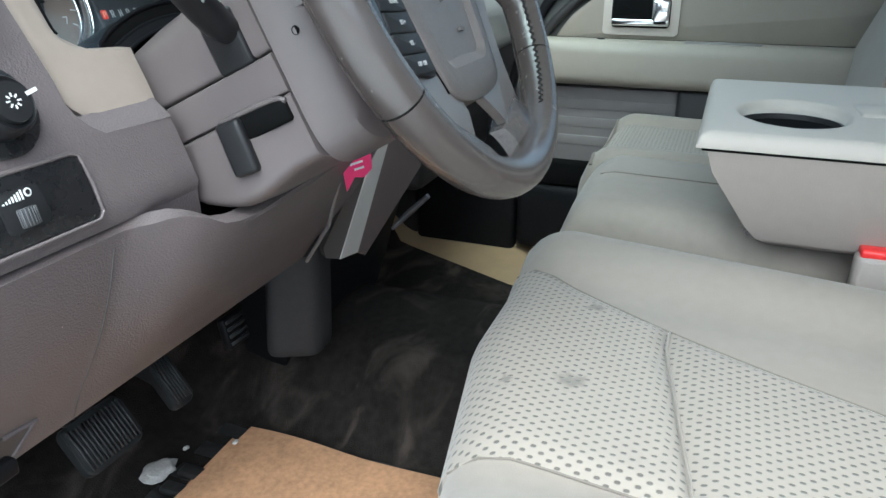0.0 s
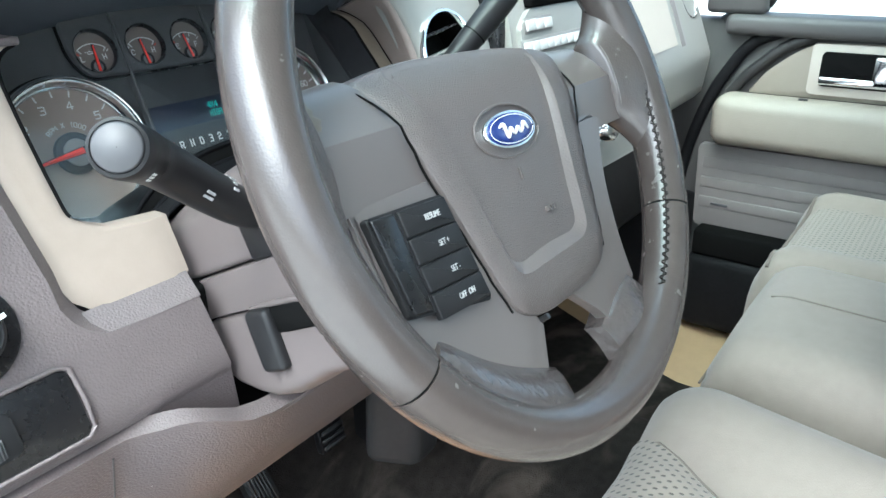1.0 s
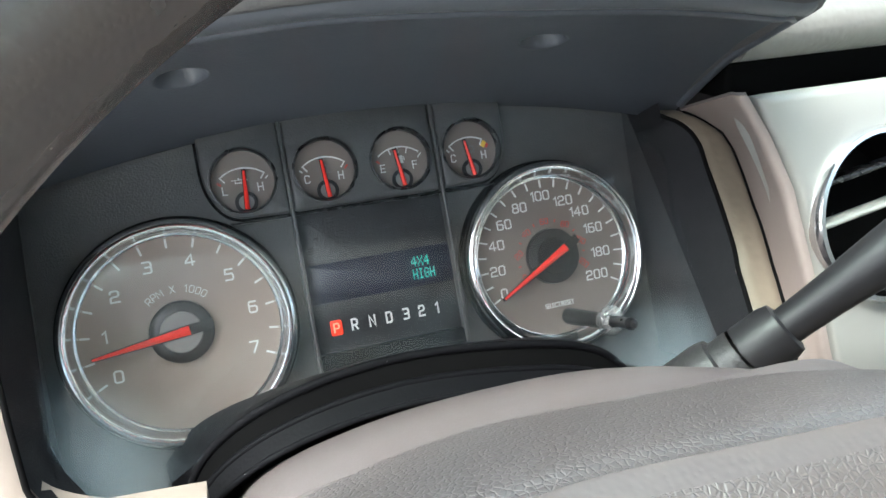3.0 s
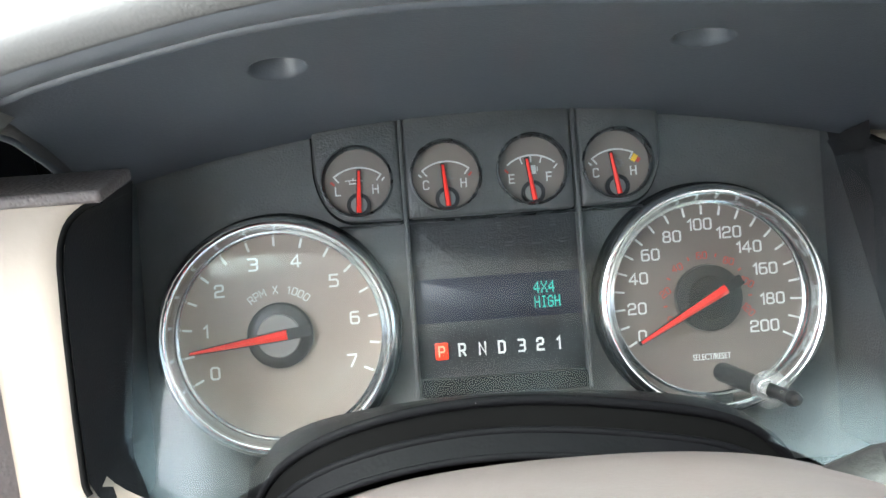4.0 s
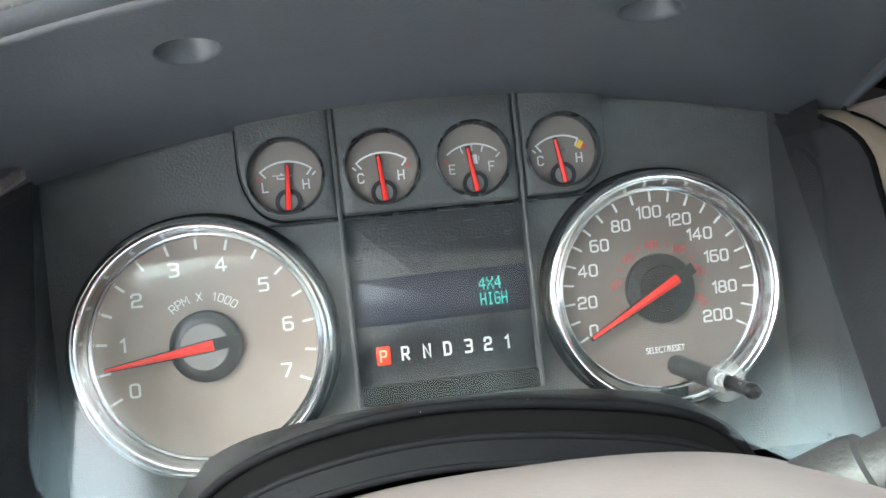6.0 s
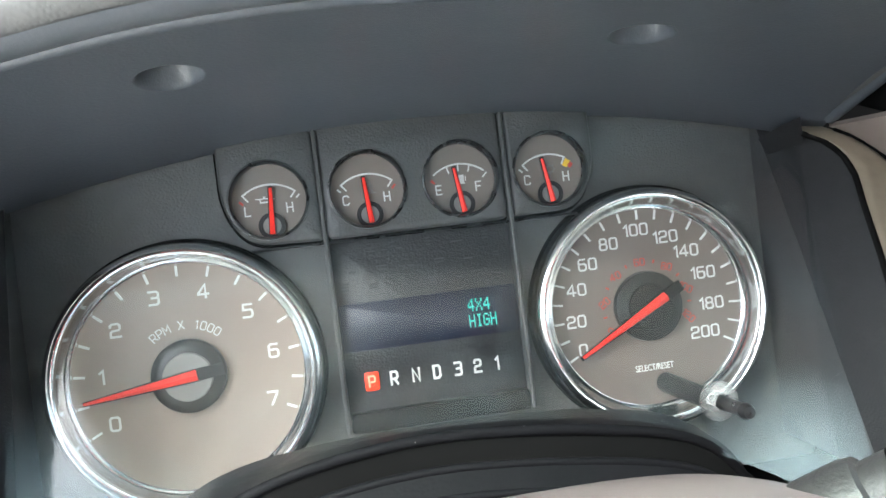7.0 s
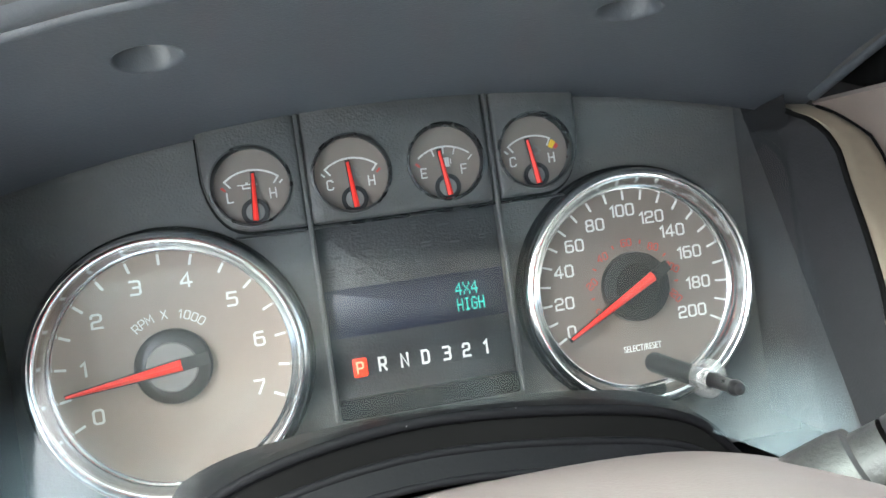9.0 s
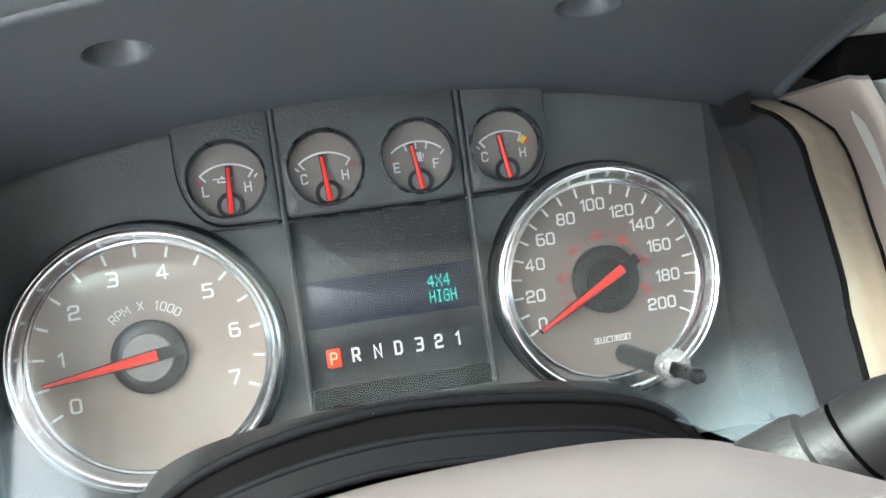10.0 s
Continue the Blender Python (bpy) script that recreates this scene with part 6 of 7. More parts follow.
part("front_shroud", loft([sec(0.062, 0.090, 0.040, -0.098, 64, 6, 4.5), sec(0.068, 0.098, 0.046, -0.110, 64, 7, 5.0), sec(0.1015, 0.1035, 0.050, -0.116, 64, 8, 5.5)], m=MW), M_shroud, column, "taupe front part of the shroud", angle=50)
part("upper_shroud", loft([sec(0.1030, 0.1040, 0.0500, -0.0196, 64, 3.0, 24), sec(0.13, 0.1045, 0.0515, -0.0196, 64, 2.6, 24), sec(0.17, 0.1055, 0.0500, -0.0196, 64, 2.4, 24), sec(0.20, 0.1065, 0.0470, -0.0196, 64, 2.4, 24), sec(0.225, 0.107, 0.0410, -0.0196, 64, 2.6, 24), sec(0.250, 0.108, 0.030, -0.0196, 64, 4.5, 24)], m=MW), M_shroud, column, "taupe upper shroud", angle=50)
part("shroud_band", loft([sec(0.1032, 0.1052, -0.0200, -0.0500, 64, 30), sec(0.17, 0.1070, -0.0200, -0.0495, 64, 30), sec(0.25, 0.1080, -0.0202, -0.0490, 64, 30)], m=MW), M_shroud, column, "taupe middle band of the shroud", angle=50)
low = []
for s, b in ((0.1032, -0.1045), (0.128, -0.106), (0.15, -0.112), (0.17, -0.1165), (0.19, -0.1165), (0.205, -0.112), (0.222, -0.104), (0.236, -0.090)):
    low.append(sec(s, 0.1050 if s < 0.14 else 0.1072, -0.0497, b, 64, 30, 8))
part("lower_shroud", loft(low, m=MW), M_shroud, column, "taupe lower shroud", angle=50)
# a block, not a hole: the slot's shade is its black colour
part("lever_slot_shade", rbox((-0.1085, -0.0690, -0.160), (-0.080, -0.0500, -0.1085), 0.002, 1, MW), M_dark, column, "black block painted for the shade in the tilt lever slot")
part("slot_lip", tube(cr([MW @ Vector(p) for p in ((-0.1070, -0.0490, -0.172), (-0.1070, -0.0485, -0.150), (-0.1068, -0.0500, -0.118), (-0.1062, -0.0545, -0.1080))], 5), 0.0022, 10), M_shroud, column, "rounded lip over the lever slot")
MLV = MW @ Matrix.Translation((-0.1105, -0.0705, -0.1625)) @ Matrix.Rotation(radians(5), 4, 'X') @ Matrix.Rotation(radians(6), 4, 'Y')
part("tilt_lever", rbox((-0.0050, -0.0215, -0.0110), (0.0060, 0.0215, 0.0110), 0.0042, 3, MLV), M_lever, column, "dark grey tilt lever")
part("lever_stem", rbox((0.0, 0.010, -0.006), (0.030, 0.0195, 0.006), 0.002, 1, MLV), M_dark, column)
part("screw_hole", lathe([(0.0032, 0), (0.0028, -0.001), (0.0003, -0.001)], m=MW @ Matrix.Translation((-0.1008, -0.0147, -0.0790)) @ Matrix.Rotation(radians(-90), 4, 'Y'), seg=16), M_dark, column)
part("stalk_bezel", rbox((-0.1075, -0.021, -0.150), (-0.098, 0.022, -0.118), 0.003, 2, MW), M_lever, column, "dark surround at the stalk")

# turn signal stalk
SB, ST = Vector((0.300, 0.655, 0.622)), Vector((0.196, 0.621, 0.691))
p1 = Vector((0.278, 0.656, 0.633))
p2 = Vector((0.228, 0.6495, 0.6725))
path = cr([SB, p1, p2, ST], 8)
st = part("signal_stalk", tube(path, [float(np.interp(i, (0, 5, 10, 16, 24), (0.0095, 0.0110, 0.0124, 0.0132, 0.0136))) for i in range(len(path))], 24), M_lever, column, "black turn signal stalk with wiper marks")
ax = (path[-1] - path[-4]).normalized()
rot = ax.to_track_quat('Z', 'Y').to_matrix().to_4x4()
MT = Matrix.Translation(path[-1]) @ rot
part("stalk_sleeve", lathe([(0.0128, -0.034), (0.0138, -0.033), (0.0142, -0.004), (0.0142, 0.003), (0.0134, 0.0065), (0.0118, 0.0072)], m=MT, seg=40), M_lever, st)
part("end_button", lathe([(0.0114, 0.0062), (0.0112, 0.0074), (0.0103, 0.0082), (0.0003, 0.0084)], m=MT, seg=40), M_stalkcap, st, "grey end button")
part("button_groove", lathe([(0.0120, 0.0060), (0.0112, 0.0066)], m=MT, seg=40), M_dark, st)
part("stalk_root", lathe([(0.0125, -0.004), (0.0125, 0.004), (0.0095, 0.007)], m=Matrix.Translation(SB) @ (p1 - SB).to_track_quat('Z', 'Y').to_matrix().to_4x4(), seg=28), M_lever, st)
for k in range(3):
    part("stalk_mark", rbox((0.0139, -0.0028 + 0.0022 * k, -0.024 + 0.002 * k), (0.0144, -0.0014 + 0.0022 * k, -0.018 + 0.002 * k), 0, 1, MT @ Matrix.Rotation(radians(-60), 4, 'Z')), M_white, st)

for q, along, w in ((0.00, 10, 0.004), (0.34, 10, 0.003), (0.68, 10, 0.004), (1.02, 10, 0.003), (-0.95, 12, 0.007), (-0.72, 12, 0.006)):
    c = path[along]
    ad = (path[along + 1] - path[along - 1]).normalized()
    e1 = (Vector((0.045, -0.2045, 0.1275)) - ad * Vector((0.045, -0.2045, 0.1275)).dot(ad)).normalized()
    e2 = ad.cross(e1)
    o = e1 * cos(q) + e2 * sin(q)
    mm = Matrix.Translation(c + o * 0.0126) @ Matrix((ad, o.cross(ad), o)).transposed().to_4x4()
    part("stalk_mark", rbox((-w / 2, -0.0008, -0.001), (w / 2, 0.0008, 0.0006), 0, 1, mm), M_print, st)

# gear shift lever
GB, GT = Vector((0.500, 0.702, 0.640)), Vector((0.588, 0.660, 0.734))
d = (GT - GB)
gp = [GB + d * (i / 14) for i in range(15)]
gr = [0.0075, 0.0075, 0.0078, 0.0080, 0.0084, 0.0090, 0.0098, 0.0104, 0.0108, 0.0112, 0.0115, 0.0117, 0.0118, 0.0116, 0.0106]
gs = part("gear_lever", tube(gp, gr, 28), M_lever, column, "dark grey column gear lever")
MG = Matrix.Translation(GB + d * 0.62) @ d.to_track_quat('Z', 'Y').to_matrix().to_4x4()
part("lever_groove", lathe([(0.0114, -0.0006), (0.0116, 0.0), (0.0114, 0.0006)], m=MG, seg=32), M_dark, gs)
part("lever_collar", lathe([(0.0125, -0.012), (0.0122, 0.002), (0.0112, 0.006), (0.0085, 0.007)], m=Matrix.Translation(GB + d * 0.10) @ d.to_track_quat('Z', 'Y').to_matrix().to_4x4(), seg=32), M_lever, gs)
part("lever_boot", lathe([(0.0165, -0.03), (0.0160, -0.014), (0.0150, -0.010), (0.0128, -0.009), (0.0125, 0.0)], m=Matrix.Translation(GB) @ d.to_track_quat('Z', 'Y').to_matrix().to_4x4(), seg=32), M_rubber, gs)
for k in range(2):
    part("lever_mark", rbox((-0.004, 0.0114, 0.018 + 0.007 * k), (0.004, 0.0122, 0.021 + 0.007 * k), 0, 1, MG @ Matrix.Rotation(radians(150), 4, 'Z')), M_ghost, gs)


# ---- seats ----
def smooth(t):
    t = min(1.0, max(0.0, t))
    return t * t * (3 - 2 * t)


def cushion(x0, x1, y0, y1, ztop, h, bolster, rx=0.05, rf=0.07, nu=40, nv=40, taper=0.0, crown=0.0):
    """A seat cushion from y0 (back) to y1 (front): rounded front edge and raised sides."""
    bm = bmesh.new()
    top = []
    for j in range(nv + 1):
        b = j / nv
        y = y0 + (y1 - y0) * b
        row = []
        for i in range(nu + 1):
            a = i / nu
            c = 2 * a - 1
            ta = taper * (1 - b)
            xl, xr = x0 + ta, x1 - ta
            x = xl + (xr - xl) * a
            z = ztop + bolster * smooth((abs(c) - 0.5) / 0.3) + crown * (1 - c * c)
            z -= 0.012 * (1 - b)
            ex = min(x - xl, xr - x)
            if ex < rx:
                z -= rx * (1 - sqrt(max(0.0, 1 - (1 - ex / rx) ** 2)))
            ey = y1 - y
            if ey < rf:
                z -= rf * (1 - sqrt(max(0.0, 1 - (1 - ey / rf) ** 2)))
            row.append(bm.verts.new((x, y, z)))
        top.append(row)
    for j in range(nv):
        for i in range(nu):
            bm.faces.new((top[j][i], top[j][i + 1], top[j + 1][i + 1], top[j + 1][i]))
    rim = [top[0][i] for i in range(nu + 1)] + [top[j][nu] for j in range(1, nv + 1)] + [top[nv][i] for i in range(nu - 1, -1, -1)] + [top[j][0] for j in range(nv - 1, 0, -1)]
    low = [bm.verts.new((v.co.x, v.co.y, ztop - h)) for v in rim]
    k = len(rim)
    for i in range(k):
        bm.faces.new((rim[i], rim[(i + 1) % k], low[(i + 1) % k], low[i]))
    bm.faces.new(low)
    return bm


def seat_top(x, y, x0, x1, y0, y1, ztop, bolster, rx, rf, taper, crown=0.0):
    b = (y - y0) / (y1 - y0)
    ta = taper * (1 - b)
    xl, xr = x0 + ta, x1 - ta
    a = (x - xl) / (xr - xl)
    c = 2 * a - 1
    z = ztop + bolster * smooth((abs(c) - 0.5) / 0.3) + crown * (1 - c * c) - 0.012 * (1 - b)
    ex = min(x - xl, xr - x)
    if ex < rx:
        z -= rx * (1 - sqrt(max(0.0, 1 - (1 - max(ex, 0) / rx) ** 2)))
    ey = y1 - y
    if ey < rf:
        z -= rf * (1 - sqrt(max(0.0, 1 - (1 - max(ey, 0) / rf) ** 2)))
    return z


def drawn_in(x, y):
    """The cushion's front edge lies further back towards the door."""
    return y - 0.2 * max(0.0, 0.455 - x) * smooth((y - 0.10) / 0.30)


DS = (0.085, 0.715, -0.10, 0.525, 0.337, 0.030, 0.06, 0.07, 0.085)
seat = thing("driver_seat", (0.41, 0.20, 0.02), "light beige cloth driver seat with dotted insert and stains", "car seat")
DC = cushion(DS[0], DS[1], DS[2], DS[3], DS[4], 0.17, DS[5], DS[6], DS[7], taper=DS[8], nv=60)
for v in DC.verts:
    v.co.y = drawn_in(v.co.x, v.co.y)
part("cushion", DC, M_cloth, seat, "plain beige cloth bolsters", angle=60)


def insert_pt(a, b, y0, y1):
    y = y0 + (y1 - y0) * b
    q = (y - 0.17) / (0.492 - 0.17)
    xr = 0.425 + (0.590 - 0.425) * q - 0.012 * sin(pi * min(1, max(0, q)))
    xl = 0.262 - 0.10 * (0.492 - y)
    x = xl + (xr - xl) * a
    lift = 0.006 * min(1.0, min(a, 1 - a) * 14, min(b, 1 - b) * 14) + 0.0015
    return (x, drawn_in(x, y), seat_top(x, y, *DS) + lift)


part("front_insert", grid(lambda a, b: insert_pt(a, sin(b * pi / 2), 0.337, 0.5235), 40, 44, (0, -0.008, -0.015)), M_weave, seat, "dotted cloth insert with dark stains", angle=60)
part("rear_insert", grid(lambda a, b: insert_pt(a, b, 0.02, 0.333), 40, 40, (0, 0, -0.02)), M_weave, seat, "dotted cloth insert", angle=60)
part("piping", tube([insert_pt(1.0, i / 20, 0.02, 0.515) for i in range(21)], 0.0013, 8), M_seam, seat)
part("cross_seam", tube([insert_pt(i / 24, 0.5, 0.3345, 0.3355) for i in range(25)], 0.0012, 8), M_cloth, seat, "sewn cross seam of the insert")
part("insert_welt", tube([Vector(insert_pt(0.0, i / 20, 0.02, 0.515)) for i in range(21)], 0.0010, 8), M_seam, seat)
part("seat_base", rbox((0.16, -0.12, 0.02), (0.68, 0.44, 0.17), 0.02), M_doordark, seat, "dark seat frame")
part("backrest", rbox((0.14, -0.30, 0.25), (0.67, -0.14, 0.85), 0.06, 4), M_cloth, seat, "beige cloth backrest")

cseat = thing("centre_seat", (0.86, 0.25, 0.05), "light beige cloth middle jump seat", "car seat")
part("cushion", cushion(0.742, 1.045, -0.05, 0.505, 0.368, 0.17, 0.0, 0.045, 0.060, crown=0.010), M_cloth, cseat, "plain beige cloth cushion", angle=60)
part("seam", tube([(0.885, 0.47 - 0.02 * i, seat_top(0.885, 0.47 - 0.02 * i, 0.742, 1.045, -0.05, 0.505, 0.368, 0, 0.045, 0.060, 0, 0.010) + 0.0004) for i in range(12)], 0.0012, 6), M_seam, cseat)
part("piping", tube([(0.748 + 0.0146 * i, 0.5035, 0.312) for i in range(21)], 0.0016, 8), M_seam, cseat)
part("tray_rim", tube(cr([(0.742, 0.36, 0.225), (0.746, 0.46, 0.240), (0.765, 0.502, 0.247), (0.81, 0.512, 0.250), (0.92, 0.510, 0.250), (1.03, 0.500, 0.247)], 6), 0.0075, 12), M_slate, cseat, "dark grey rim of the seat tray")
part("seat_tray", rbox((0.735, -0.05, 0.10), (1.05, 0.475, 0.195), 0.02, 3), M_doorgrey, cseat, "grey plastic tray under the cushion")

arm = thing("armrest", (0.85, 0.1, 0.36), "fold-down beige centre armrest with cup holders", "armrest")
part("armrest_body", loft([[(0.712, 0.225, 0.358), (0.988, 0.225, 0.358), (0.988, -0.30, 0.358), (0.712, -0.30, 0.358)],
                           [(0.704, 0.246, 0.361), (0.996, 0.246, 0.361), (0.996, -0.30, 0.361), (0.704, -0.30, 0.361)],
                           [(0.697, 0.262, 0.369), (1.003, 0.262, 0.369), (1.003, -0.30, 0.369), (0.697, -0.30, 0.369)],
                           [(0.692, 0.274, 0.382), (1.008, 0.274, 0.382), (1.008, -0.30, 0.382), (0.692, -0.30, 0.382)],
                           [(0.668, 0.318, 0.450), (1.030, 0.318, 0.450), (1.030, -0.30, 0.450), (0.668, -0.30, 0.450)],
                           [(0.664, 0.326, 0.476), (1.034, 0.326, 0.476), (1.034, -0.30, 0.476), (0.664, -0.30, 0.476)]]), M_vinyl, arm, "stitched beige vinyl sides")
part("stitching", join([rbox((0.6685 + 0.031 * (1 - t) - 0.0008, 0.3215 - 0.052 * (1 - t) - 0.0015, 0.37 + 0.10 * t - 0.0016), (0.6685 + 0.031 * (1 - t) + 0.0008, 0.3215 - 0.052 * (1 - t) + 0.0015, 0.37 + 0.10 * t + 0.0016), 0, 1) for t in [i / 24 for i in range(25)]]), M_stitch, arm)


def lid_with_cups():
    """Moulded lid: rounded slab with two round wells."""
    bm = bmesh.new()
    x0, x1, y0, y1, zt = 0.660, 1.040, 0.10, 0.338, 0.496
    cups = ((0.865, 0.222, 0.052), (0.985, 0.130, 0.030))
    nx, ny = 120, 76
    rows = []
    for j in range(ny + 1):
        row = []
        for i in range(nx + 1):
            x = x0 + (x1 - x0) * i / nx
            y = y0 + (y1 - y0) * j / ny
            z = zt
            ex = min(x - x0, x1 - x, y1 - y)
            if ex < 0.014:
                z -= 0.014 * (1 - sqrt(max(0.0, 1 - (1 - ex / 0.014) ** 2)))
            q = 0.078 * sqrt(((x - 0.800) / 0.088) ** 2 + ((y - 0.236) / 0.064) ** 2)
            h = sqrt((x - 0.792) ** 2 + (y - 0.238) ** 2)
            if q < 0.078:
                z -= 0.012 * smooth((0.078 - q) / 0.010)
            if h < 0.058:
                z -= 0.07 * smooth((0.058 - h) / 0.004)
            row.append(bm.verts.new((x, y, z)))
        rows.append(row)
    for j in range(ny):
        for i in range(nx):
            bm.faces.new((rows[j][i], rows[j][i + 1], rows[j + 1][i + 1], rows[j + 1][i]))
    rim = [rows[0][i] for i in range(nx + 1)] + [rows[j][nx] for j in range(1, ny + 1)] + [rows[ny][i] for i in range(nx - 1, -1, -1)] + [rows[j][0] for j in range(ny - 1, 0, -1)]
    lw = [bm.verts.new((v.co.x, v.co.y, 0.478)) for v in rim]
    k = len(rim)
    for i in range(k):
        bm.faces.new((rim[i], rim[(i + 1) % k], lw[(i + 1) % k], lw[i]))
    return bm


lid = part("cup_tray", lid_with_cups(), M_vinyl_l, arm, "pale moulded cup holder tray", angle=50)
part("cup_liner", lathe([(0.0600, 0.4844), (0.0555, 0.4852), (0.0520, 0.4300), (0.0005, 0.4300)], 0.792, 0.238, 40), M_rubber, lid, "black rubber cup liner")
part("tray_joint", rbox((0.662, 0.10, 0.4745), (1.038, 0.332, 0.4785), 0.001, 1), M_dark, arm)
part("armrest_lid", rbox((0.664, -0.30, 0.478), (1.036, 0.095, 0.503), 0.012, 3), M_vinyl, arm, "padded beige armrest lid")
part("lid_latch", rbox((0.80, 0.085, 0.488), (0.87, 0.165, 0.4995), 0.005, 2), M_vinyl_l, arm)

pseat = thing("passenger_seat", (1.24, 0.20, 0.02), "light beige cloth passenger seat", "car seat")
PS = (1.035, 1.400, -0.10, 0.530, 0.350, 0.020, 0.05, 0.06, 0.02)
part("cushion", cushion(PS[0], PS[1], PS[2], PS[3], PS[4], 0.17, PS[5], PS[6], PS[7], taper=PS[8]), M_cloth, pseat, "plain beige cloth bolsters", angle=60)
part("insert", grid(lambda a, b: (1.115 + 0.20 * a, 0.05 + 0.45 * b, seat_top(1.115 + 0.20 * a, 0.05 + 0.45 * b, *PS) + 0.003), 20, 24, (0, 0, -0.01)), M_weave, pseat, "dotted cloth insert", angle=60)
part("piping", tube([(1.05 + 0.02 * i, 0.512, seat_top(1.05 + 0.02 * i, 0.512, *PS)) for i in range(17)], 0.003, 8), M_seam, pseat)
part("seat_base", rbox((1.06, -0.1, 0.02), (1.39, 0.46, 0.19), 0.02), M_doordark, pseat, "dark seat frame")
part("backrest", loft([[(1.05, 0.12, 0.34), (1.40, 0.12, 0.34), (1.40, -0.12, 0.34), (1.05, -0.12, 0.34)], [(1.06, 0.105, 0.50), (1.40, 0.105, 0.50), (1.40, -0.16, 0.50), (1.06, -0.16, 0.50)], [(1.07, 0.06, 0.62), (1.40, 0.06, 0.62), (1.40, -0.20, 0.62), (1.07, -0.20, 0.62)], [(1.10, -0.14, 0.92), (1.37, -0.14, 0.92), (1.37, -0.28, 0.92), (1.10, -0.28, 0.92)]]), M_cloth, pseat, "beige cloth backrest")

buckle = thing("seat_belt_buckle", (0.70, 0.145, 0.30), "beige seat belt buckle with a red button", "buckle")
part("buckle_body", rbox((0.672, 0.110, 0.28), (0.700, 0.160, 0.372), 0.008, 3), M_vinyl, buckle)
part("release_button", rbox((0.675, 0.114, 0.366), (0.697, 0.156, 0.378), 0.003, 2), M_redbtn, buckle, "red release button")

# ---- passenger door ----
door = thing("door_1", (1.47, 0.30, 0.05), "closed beige and grey passenger door with armrest and chrome handle", "car door", kind="structure")
# skin and sill darkened to slate: the door's shadow is in their colour
part("door_skin", rbox((1.445, -0.40, 0.0), (1.50, 1.0, 0.630), 0.010), M_slate, door, "grey door panel, its shadow painted in as slate")
part("door_sill_top", rbox((1.415, -0.40, 0.605), (1.50, 0.72, 0.640), 0.012, 3), M_slate, door)
part("door_seal", tube(cr([(1.440, 0.785, 0.20), (1.440, 0.778, 0.30), (1.440, 0.765, 0.39), (1.440, 0.742, 0.47), (1.440, 0.712, 0.535), (1.440, 0.670, 0.592), (1.438, 0.60, 0.622)], 6), 0.011, 12), M_duct, door, "black rubber door seal")
part("window_frame", tube([(1.462, 0.73, 0.62), (1.455, 0.665, 0.66), (1.42, 0.45, 1.08), (1.42, -0.40, 1.12)], 0.016, 10), M_doordark, door)
part("window_frame", rbox((1.425, 0.655, 0.64), (1.47, 0.76, 0.80), 0.01), M_slate, door)
part("pane", grid(lambda a, b: (1.468 - 0.04 * b, -0.40 + 1.06 * a, 0.635 + 0.47 * b), 2, 2), M_glass, door, "clear side window").visible_shadow = False
part("upper_insert", prism(rounded([(-0.40, 0.505), (0.668, 0.505), (0.640, 0.545), (0.575, 0.598), (-0.40, 0.612)], [0, 0.004, 0.02, 0.04, 0], 6), -0.012, 0.004, 0.003, 2, Matrix(((0, 0, -1, 1.436), (1, 0, 0, 0), (0, 1, 0, 0), (0, 0, 0, 1)))), M_doorbeige, door, "beige upper door insert")
part("dark_bead", tube(cr([(1.436, 0.700, 0.500), (1.436, 0.660, 0.548), (1.436, 0.585, 0.602), (1.436, 0.45, 0.616), (1.436, -0.40, 0.620)], 6), 0.010, 8), M_doordark, door, "dark curved bead above the insert")
part("armrest_pad", rbox((1.372, -0.40, 0.412), (1.45, 0.715, 0.505), 0.026, 5), M_doorbeige, door, "padded beige armrest")
part("pull_slot", rbox((1.392, 0.26, 0.500), (1.412, 0.402, 0.5075), 0.002, 1), M_doorgrey, door)
part("lock_mark", rbox((1.400, 0.560, 0.503), (1.410, 0.576, 0.5075), 0.002, 1), M_btn, door)
part("lower_panel", prism(rounded([(-0.40, 0.235), (0.735, 0.235), (0.742, 0.40), (-0.40, 0.41)], 0.01), -0.02, 0.006, 0.004, 2, Matrix(((0, 0, -1, 1.432), (1, 0, 0, 0), (0, 1, 0, 0), (0, 0, 0, 1)))), M_doorgrey, door, "grey ribbed lower door panel")
for z in (0.275, 0.315, 0.355):
    part("rib", rbox((1.4245, 0.40, z), (1.4290, 0.73, z + 0.022), 0.0018, 2), M_doorgrey, door)
part("lower_panel", rbox((1.40, -0.40, 0.20), (1.432, 0.405, 0.412), 0.01), M_doordark, door, "dark door panel behind the seat")
part("release_mark", rbox((1.4225, 0.672, 0.2815), (1.4262, 0.705, 0.2865), 0.001, 1), M_stalkcap, door)
part("map_pocket", rbox((1.380, 0.0, 0.03), (1.445, 0.73, 0.190), 0.02, 3), M_duct, door, "dark plastic map pocket")
part("door_kick", rbox((1.398, 0.738, 0.0), (1.446, 0.985, 0.300), 0.012, 2), M_duct, door, "black lower corner of the door")
part("pocket_mouth", rbox((1.385, 0.02, 0.188), (1.44, 0.72, 0.240), 0.006), M_dark, door)
hb = part("handle_bezel", prism(rrect(0.420, 0.513, 0.570, 0.598, 0.006), -0.01, 0.005, 0.003, 2, Matrix(((0, 0, -1, 1.430), (1, 0, 0, 0), (0, 1, 0, 0), (0, 0, 0, 1)))), M_vinyl_l, door, "pale handle surround")
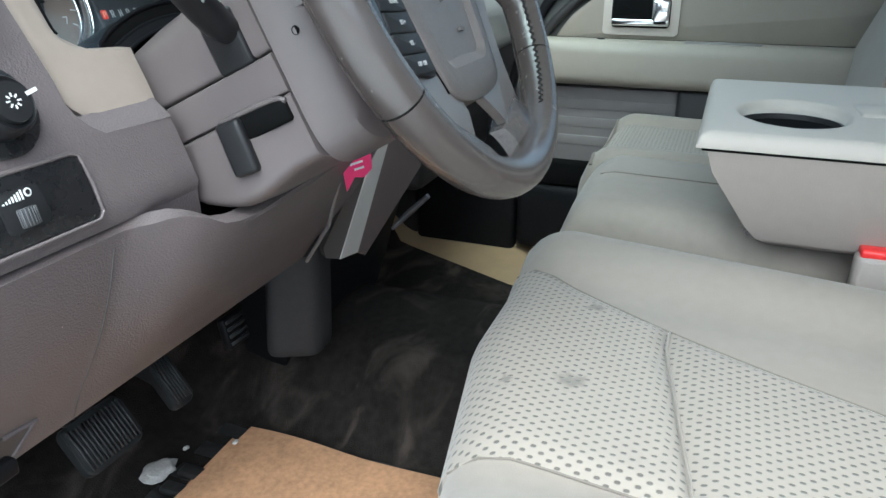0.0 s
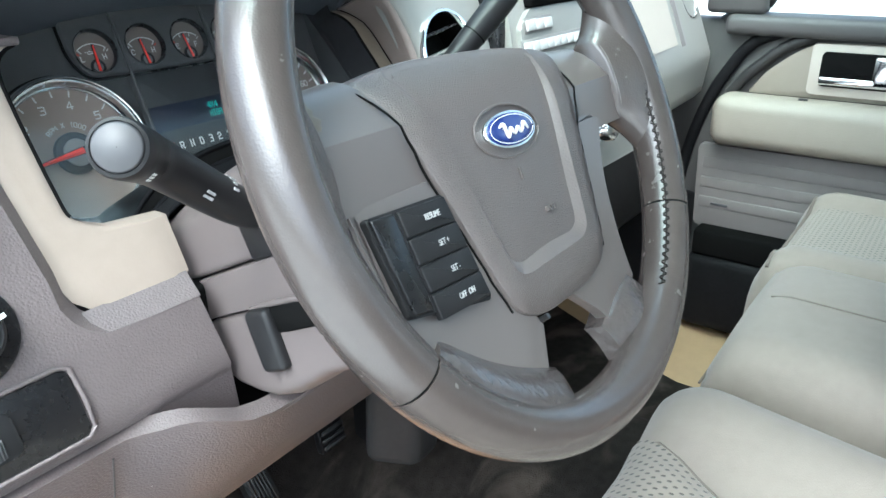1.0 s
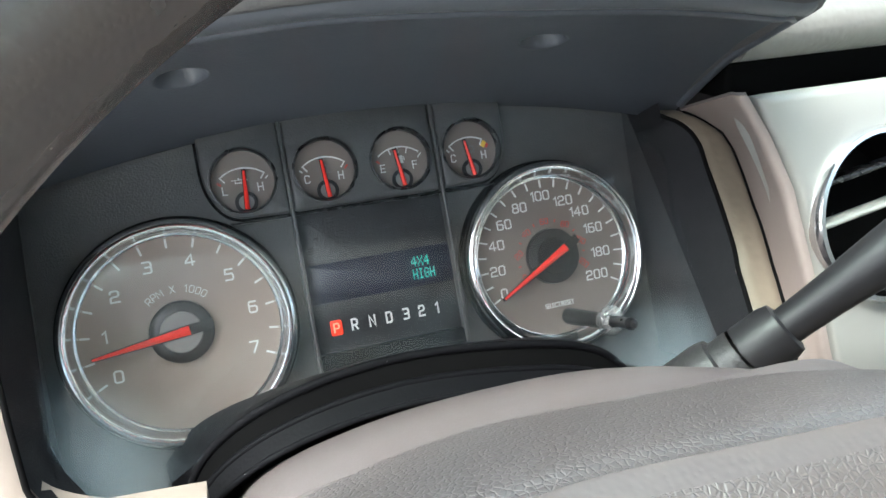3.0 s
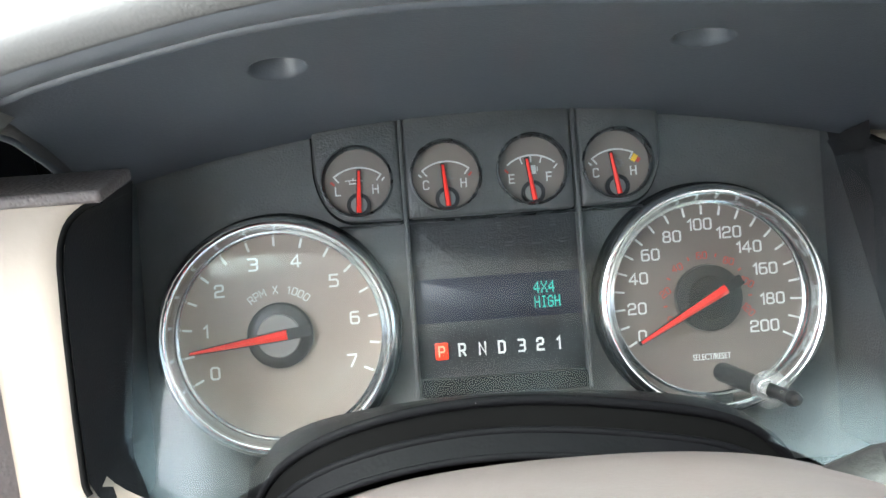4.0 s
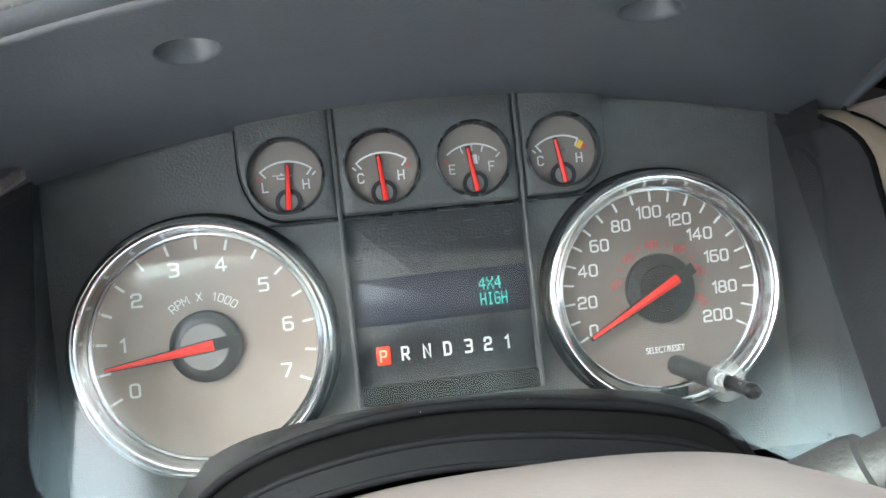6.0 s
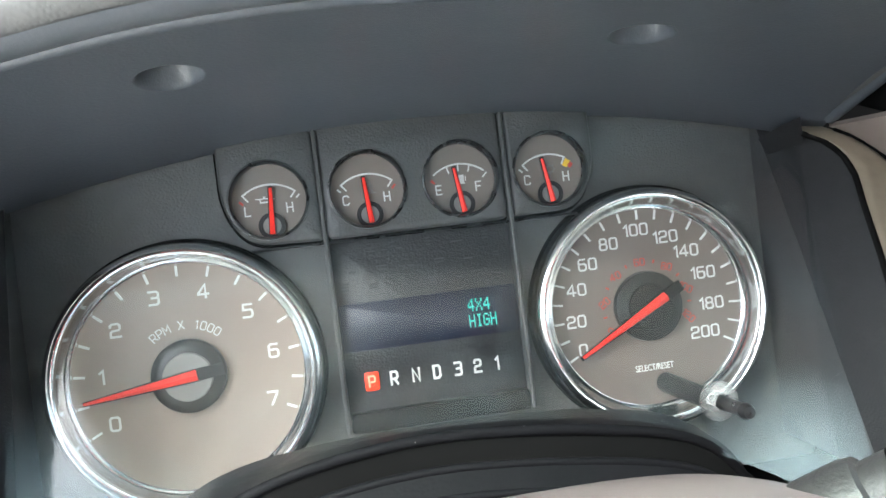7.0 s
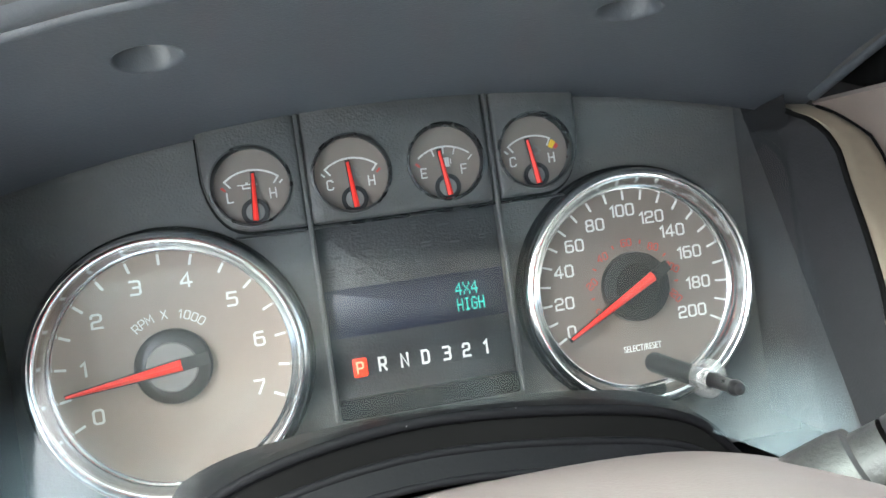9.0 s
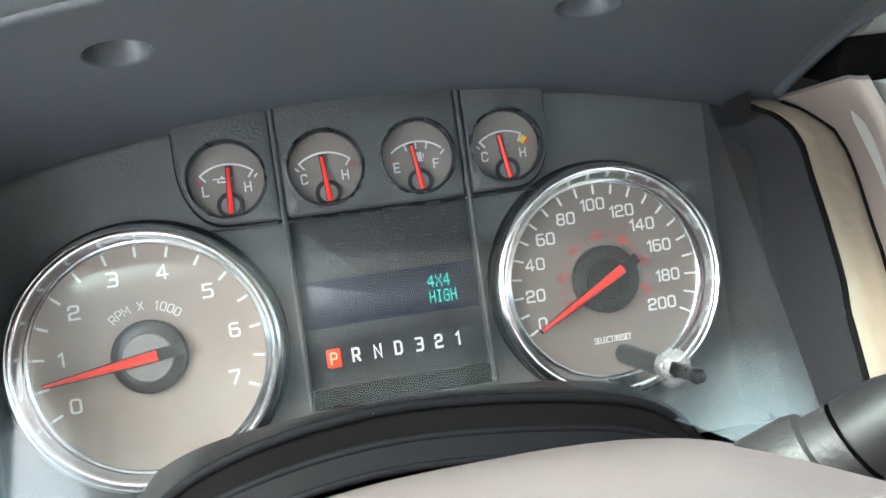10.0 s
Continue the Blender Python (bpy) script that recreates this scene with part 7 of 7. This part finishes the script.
part("handle_cup", prism(rrect(0.437, 0.528, 0.553, 0.586, 0.008), 0.003, 0.0062, 0.001, 2, Matrix(((0, 0, -1, 1.430), (1, 0, 0, 0), (0, 1, 0, 0), (0, 0, 0, 1)))), M_dark, hb)
part("handle_lever", rbox((1.412, 0.438, 0.532), (1.424, 0.552, 0.546), 0.004, 3), M_chrome, hb, "chrome door handle")
part("handle_lever_end", rbox((1.412, 0.439, 0.532), (1.424, 0.473, 0.583), 0.005, 3), M_chrome, hb)

# ---- pedals and floor clutter ----
def pedal(name, c, w, h, tilt, yaw, lab):
    t = thing(name, c, lab, "pedal")
    m = Matrix.Translation(c) @ Matrix.Rotation(radians(yaw), 4, 'Z') @ frame_at((0, 0, 0), tilt)
    part("pedal_pad", prism(rrect(-w / 2, -h / 2, w / 2, h / 2, 0.010), -0.008, 0.004, 0.003, 2, m), M_rubber, t, "ribbed black rubber pad")
    k = int(w / 0.0055)
    for i in range(k):
        u = -w / 2 + 0.006 + (w - 0.012) * i / (k - 1)
        part("rib", rbox((u - 0.0013, -h / 2 + 0.006, 0.003), (u + 0.0013, h / 2 - 0.006, 0.0072), 0.001, 1, m), M_rubber, t)
    part("pedal_arm", tube([m @ Vector((0, 0, -0.008)), m @ Vector((0, 0.05, -0.05)), m @ Vector((0, 0.22, -0.04))], 0.009, 10), M_doordark, t)


pedal("brake_pedal", (0.322, 0.900, 0.188), 0.080, 0.060, 35, 0, "wide ribbed rubber brake pedal, worn at one corner")
pedal("accelerator_pedal", (0.444, 0.914, 0.180), 0.035, 0.070, 35, 0, "narrow ribbed rubber accelerator pedal")

paper = thing("floor_paper", (0.52, 0.70, 0.03), "creased brown kraft paper floor mat with stains", "paper mat")


def paper_sheet(x0, y0, w, h, rot, z0, seed):
    random.seed(seed)
    ph = [random.uniform(0, 6.28) for _ in range(4)]

    def f(a, b):
        u, v = (a - 0.5) * w, (b - 0.5) * h
        x, y = x0 + u * cos(rot) - v * sin(rot), y0 + u * sin(rot) + v * cos(rot)
        return (x, y, z0 + 0.004 * sin(9 * u + ph[0]) * sin(11 * v + ph[1]) + 0.003 * sin(23 * v + ph[2]) + 0.006 * abs(b - 0.5))
    return grid(f, 30, 30, (0, 0, -0.0008))


part("paper_sheet", paper_sheet(0.395, 0.72, 0.28, 0.36, 0.02, 0.034, 3), M_paper, paper)
part("paper_sheet", paper_sheet(0.43, 0.71, 0.24, 0.36, -0.03, 0.041, 5), M_paper, paper)

matr = thing("rubber_floor_mat", (0.3, 0.80, 0.03), "black ribbed rubber floor mat under the paper", "floor mat")
part("mat_sheet", grid(lambda a, b: (0.05 + 0.55 * a, 0.50 + 0.44 * b, 0.0285 + 0.002 * sin(70 * a)), 60, 12, (0, 0, -0.006)), M_rubber, matr)
for i in range(9):
    part("mat_rib", rbox((0.16 + 0.035 * i, 0.86, 0.032), (0.18 + 0.035 * i, 0.925, 0.042), 0.004, 2), M_rubber, matr)


def lump(name, c, r, seed, lab, cat):
    random.seed(seed)
    bm = bmesh.new()
    bmesh.ops.create_icosphere(bm, subdivisions=3, radius=1)
    for v in bm.verts:
        q = noise.noise(v.co * 1.7 + Vector((seed, 0, 0)))
        v.co = Vector((v.co.x * r[0], v.co.y * r[1], v.co.z * r[2])) * (1 + 0.35 * q) + Vector(c)
    tagged(part(name, bm, M_debris), lab, cat)


lump("crumpled_scrap", (0.432, 0.945, 0.043), (0.024, 0.019, 0.007), 2, "dusty white crumpled scrap on the mat", "debris")
lump("crumpled_scrap", (0.480, 0.940, 0.046), (0.005, 0.0035, 0.002), 5, "small dusty white scrap on the mat", "debris")
lump("crumpled_scrap", (0.515, 0.885, 0.046), (0.005, 0.004, 0.002), 7, "small dusty white scrap on the mat", "debris")

tag = thing("key_tag", (0.4966, 0.6662, 0.4681), "pink card air freshener tag hanging from the ignition key", "key tag")
MTG = Matrix.Translation((0.4966, 0.6662, 0.4681)) @ Matrix.Rotation(radians(-35), 4, 'Z') @ frame_at((0, 0, 0), 8) @ Matrix.Scale(0.96, 4)
part("card", prism([(-0.021, 0.022), (0.020, 0.018), (0.019, -0.006), (0.008, -0.014), (-0.003, -0.012), (-0.014, -0.026), (-0.016, -0.004), (-0.012, 0.006)], -0.0005, 0.0005, m=MTG), M_pinktag, tag, "bright pink die-cut card")
for k, (u, v, w) in enumerate(((0.001, 0.003, 0.016), (0.003, -0.0035, 0.012))):
    part("print_bar", rbox((u - w / 2, v - 0.0012, 0.0004), (u + w / 2, v + 0.0012, 0.0008), 0, 1, MTG @ Matrix.Rotation(radians(8), 4, 'Z')), M_white, tag)
part("string", tube([MTG @ Vector((-0.002, 0.018, 0)), (0.5006, 0.6702, 0.5031), (0.5026, 0.6722, 0.5281)], 0.0008, 6), M_white, tag)
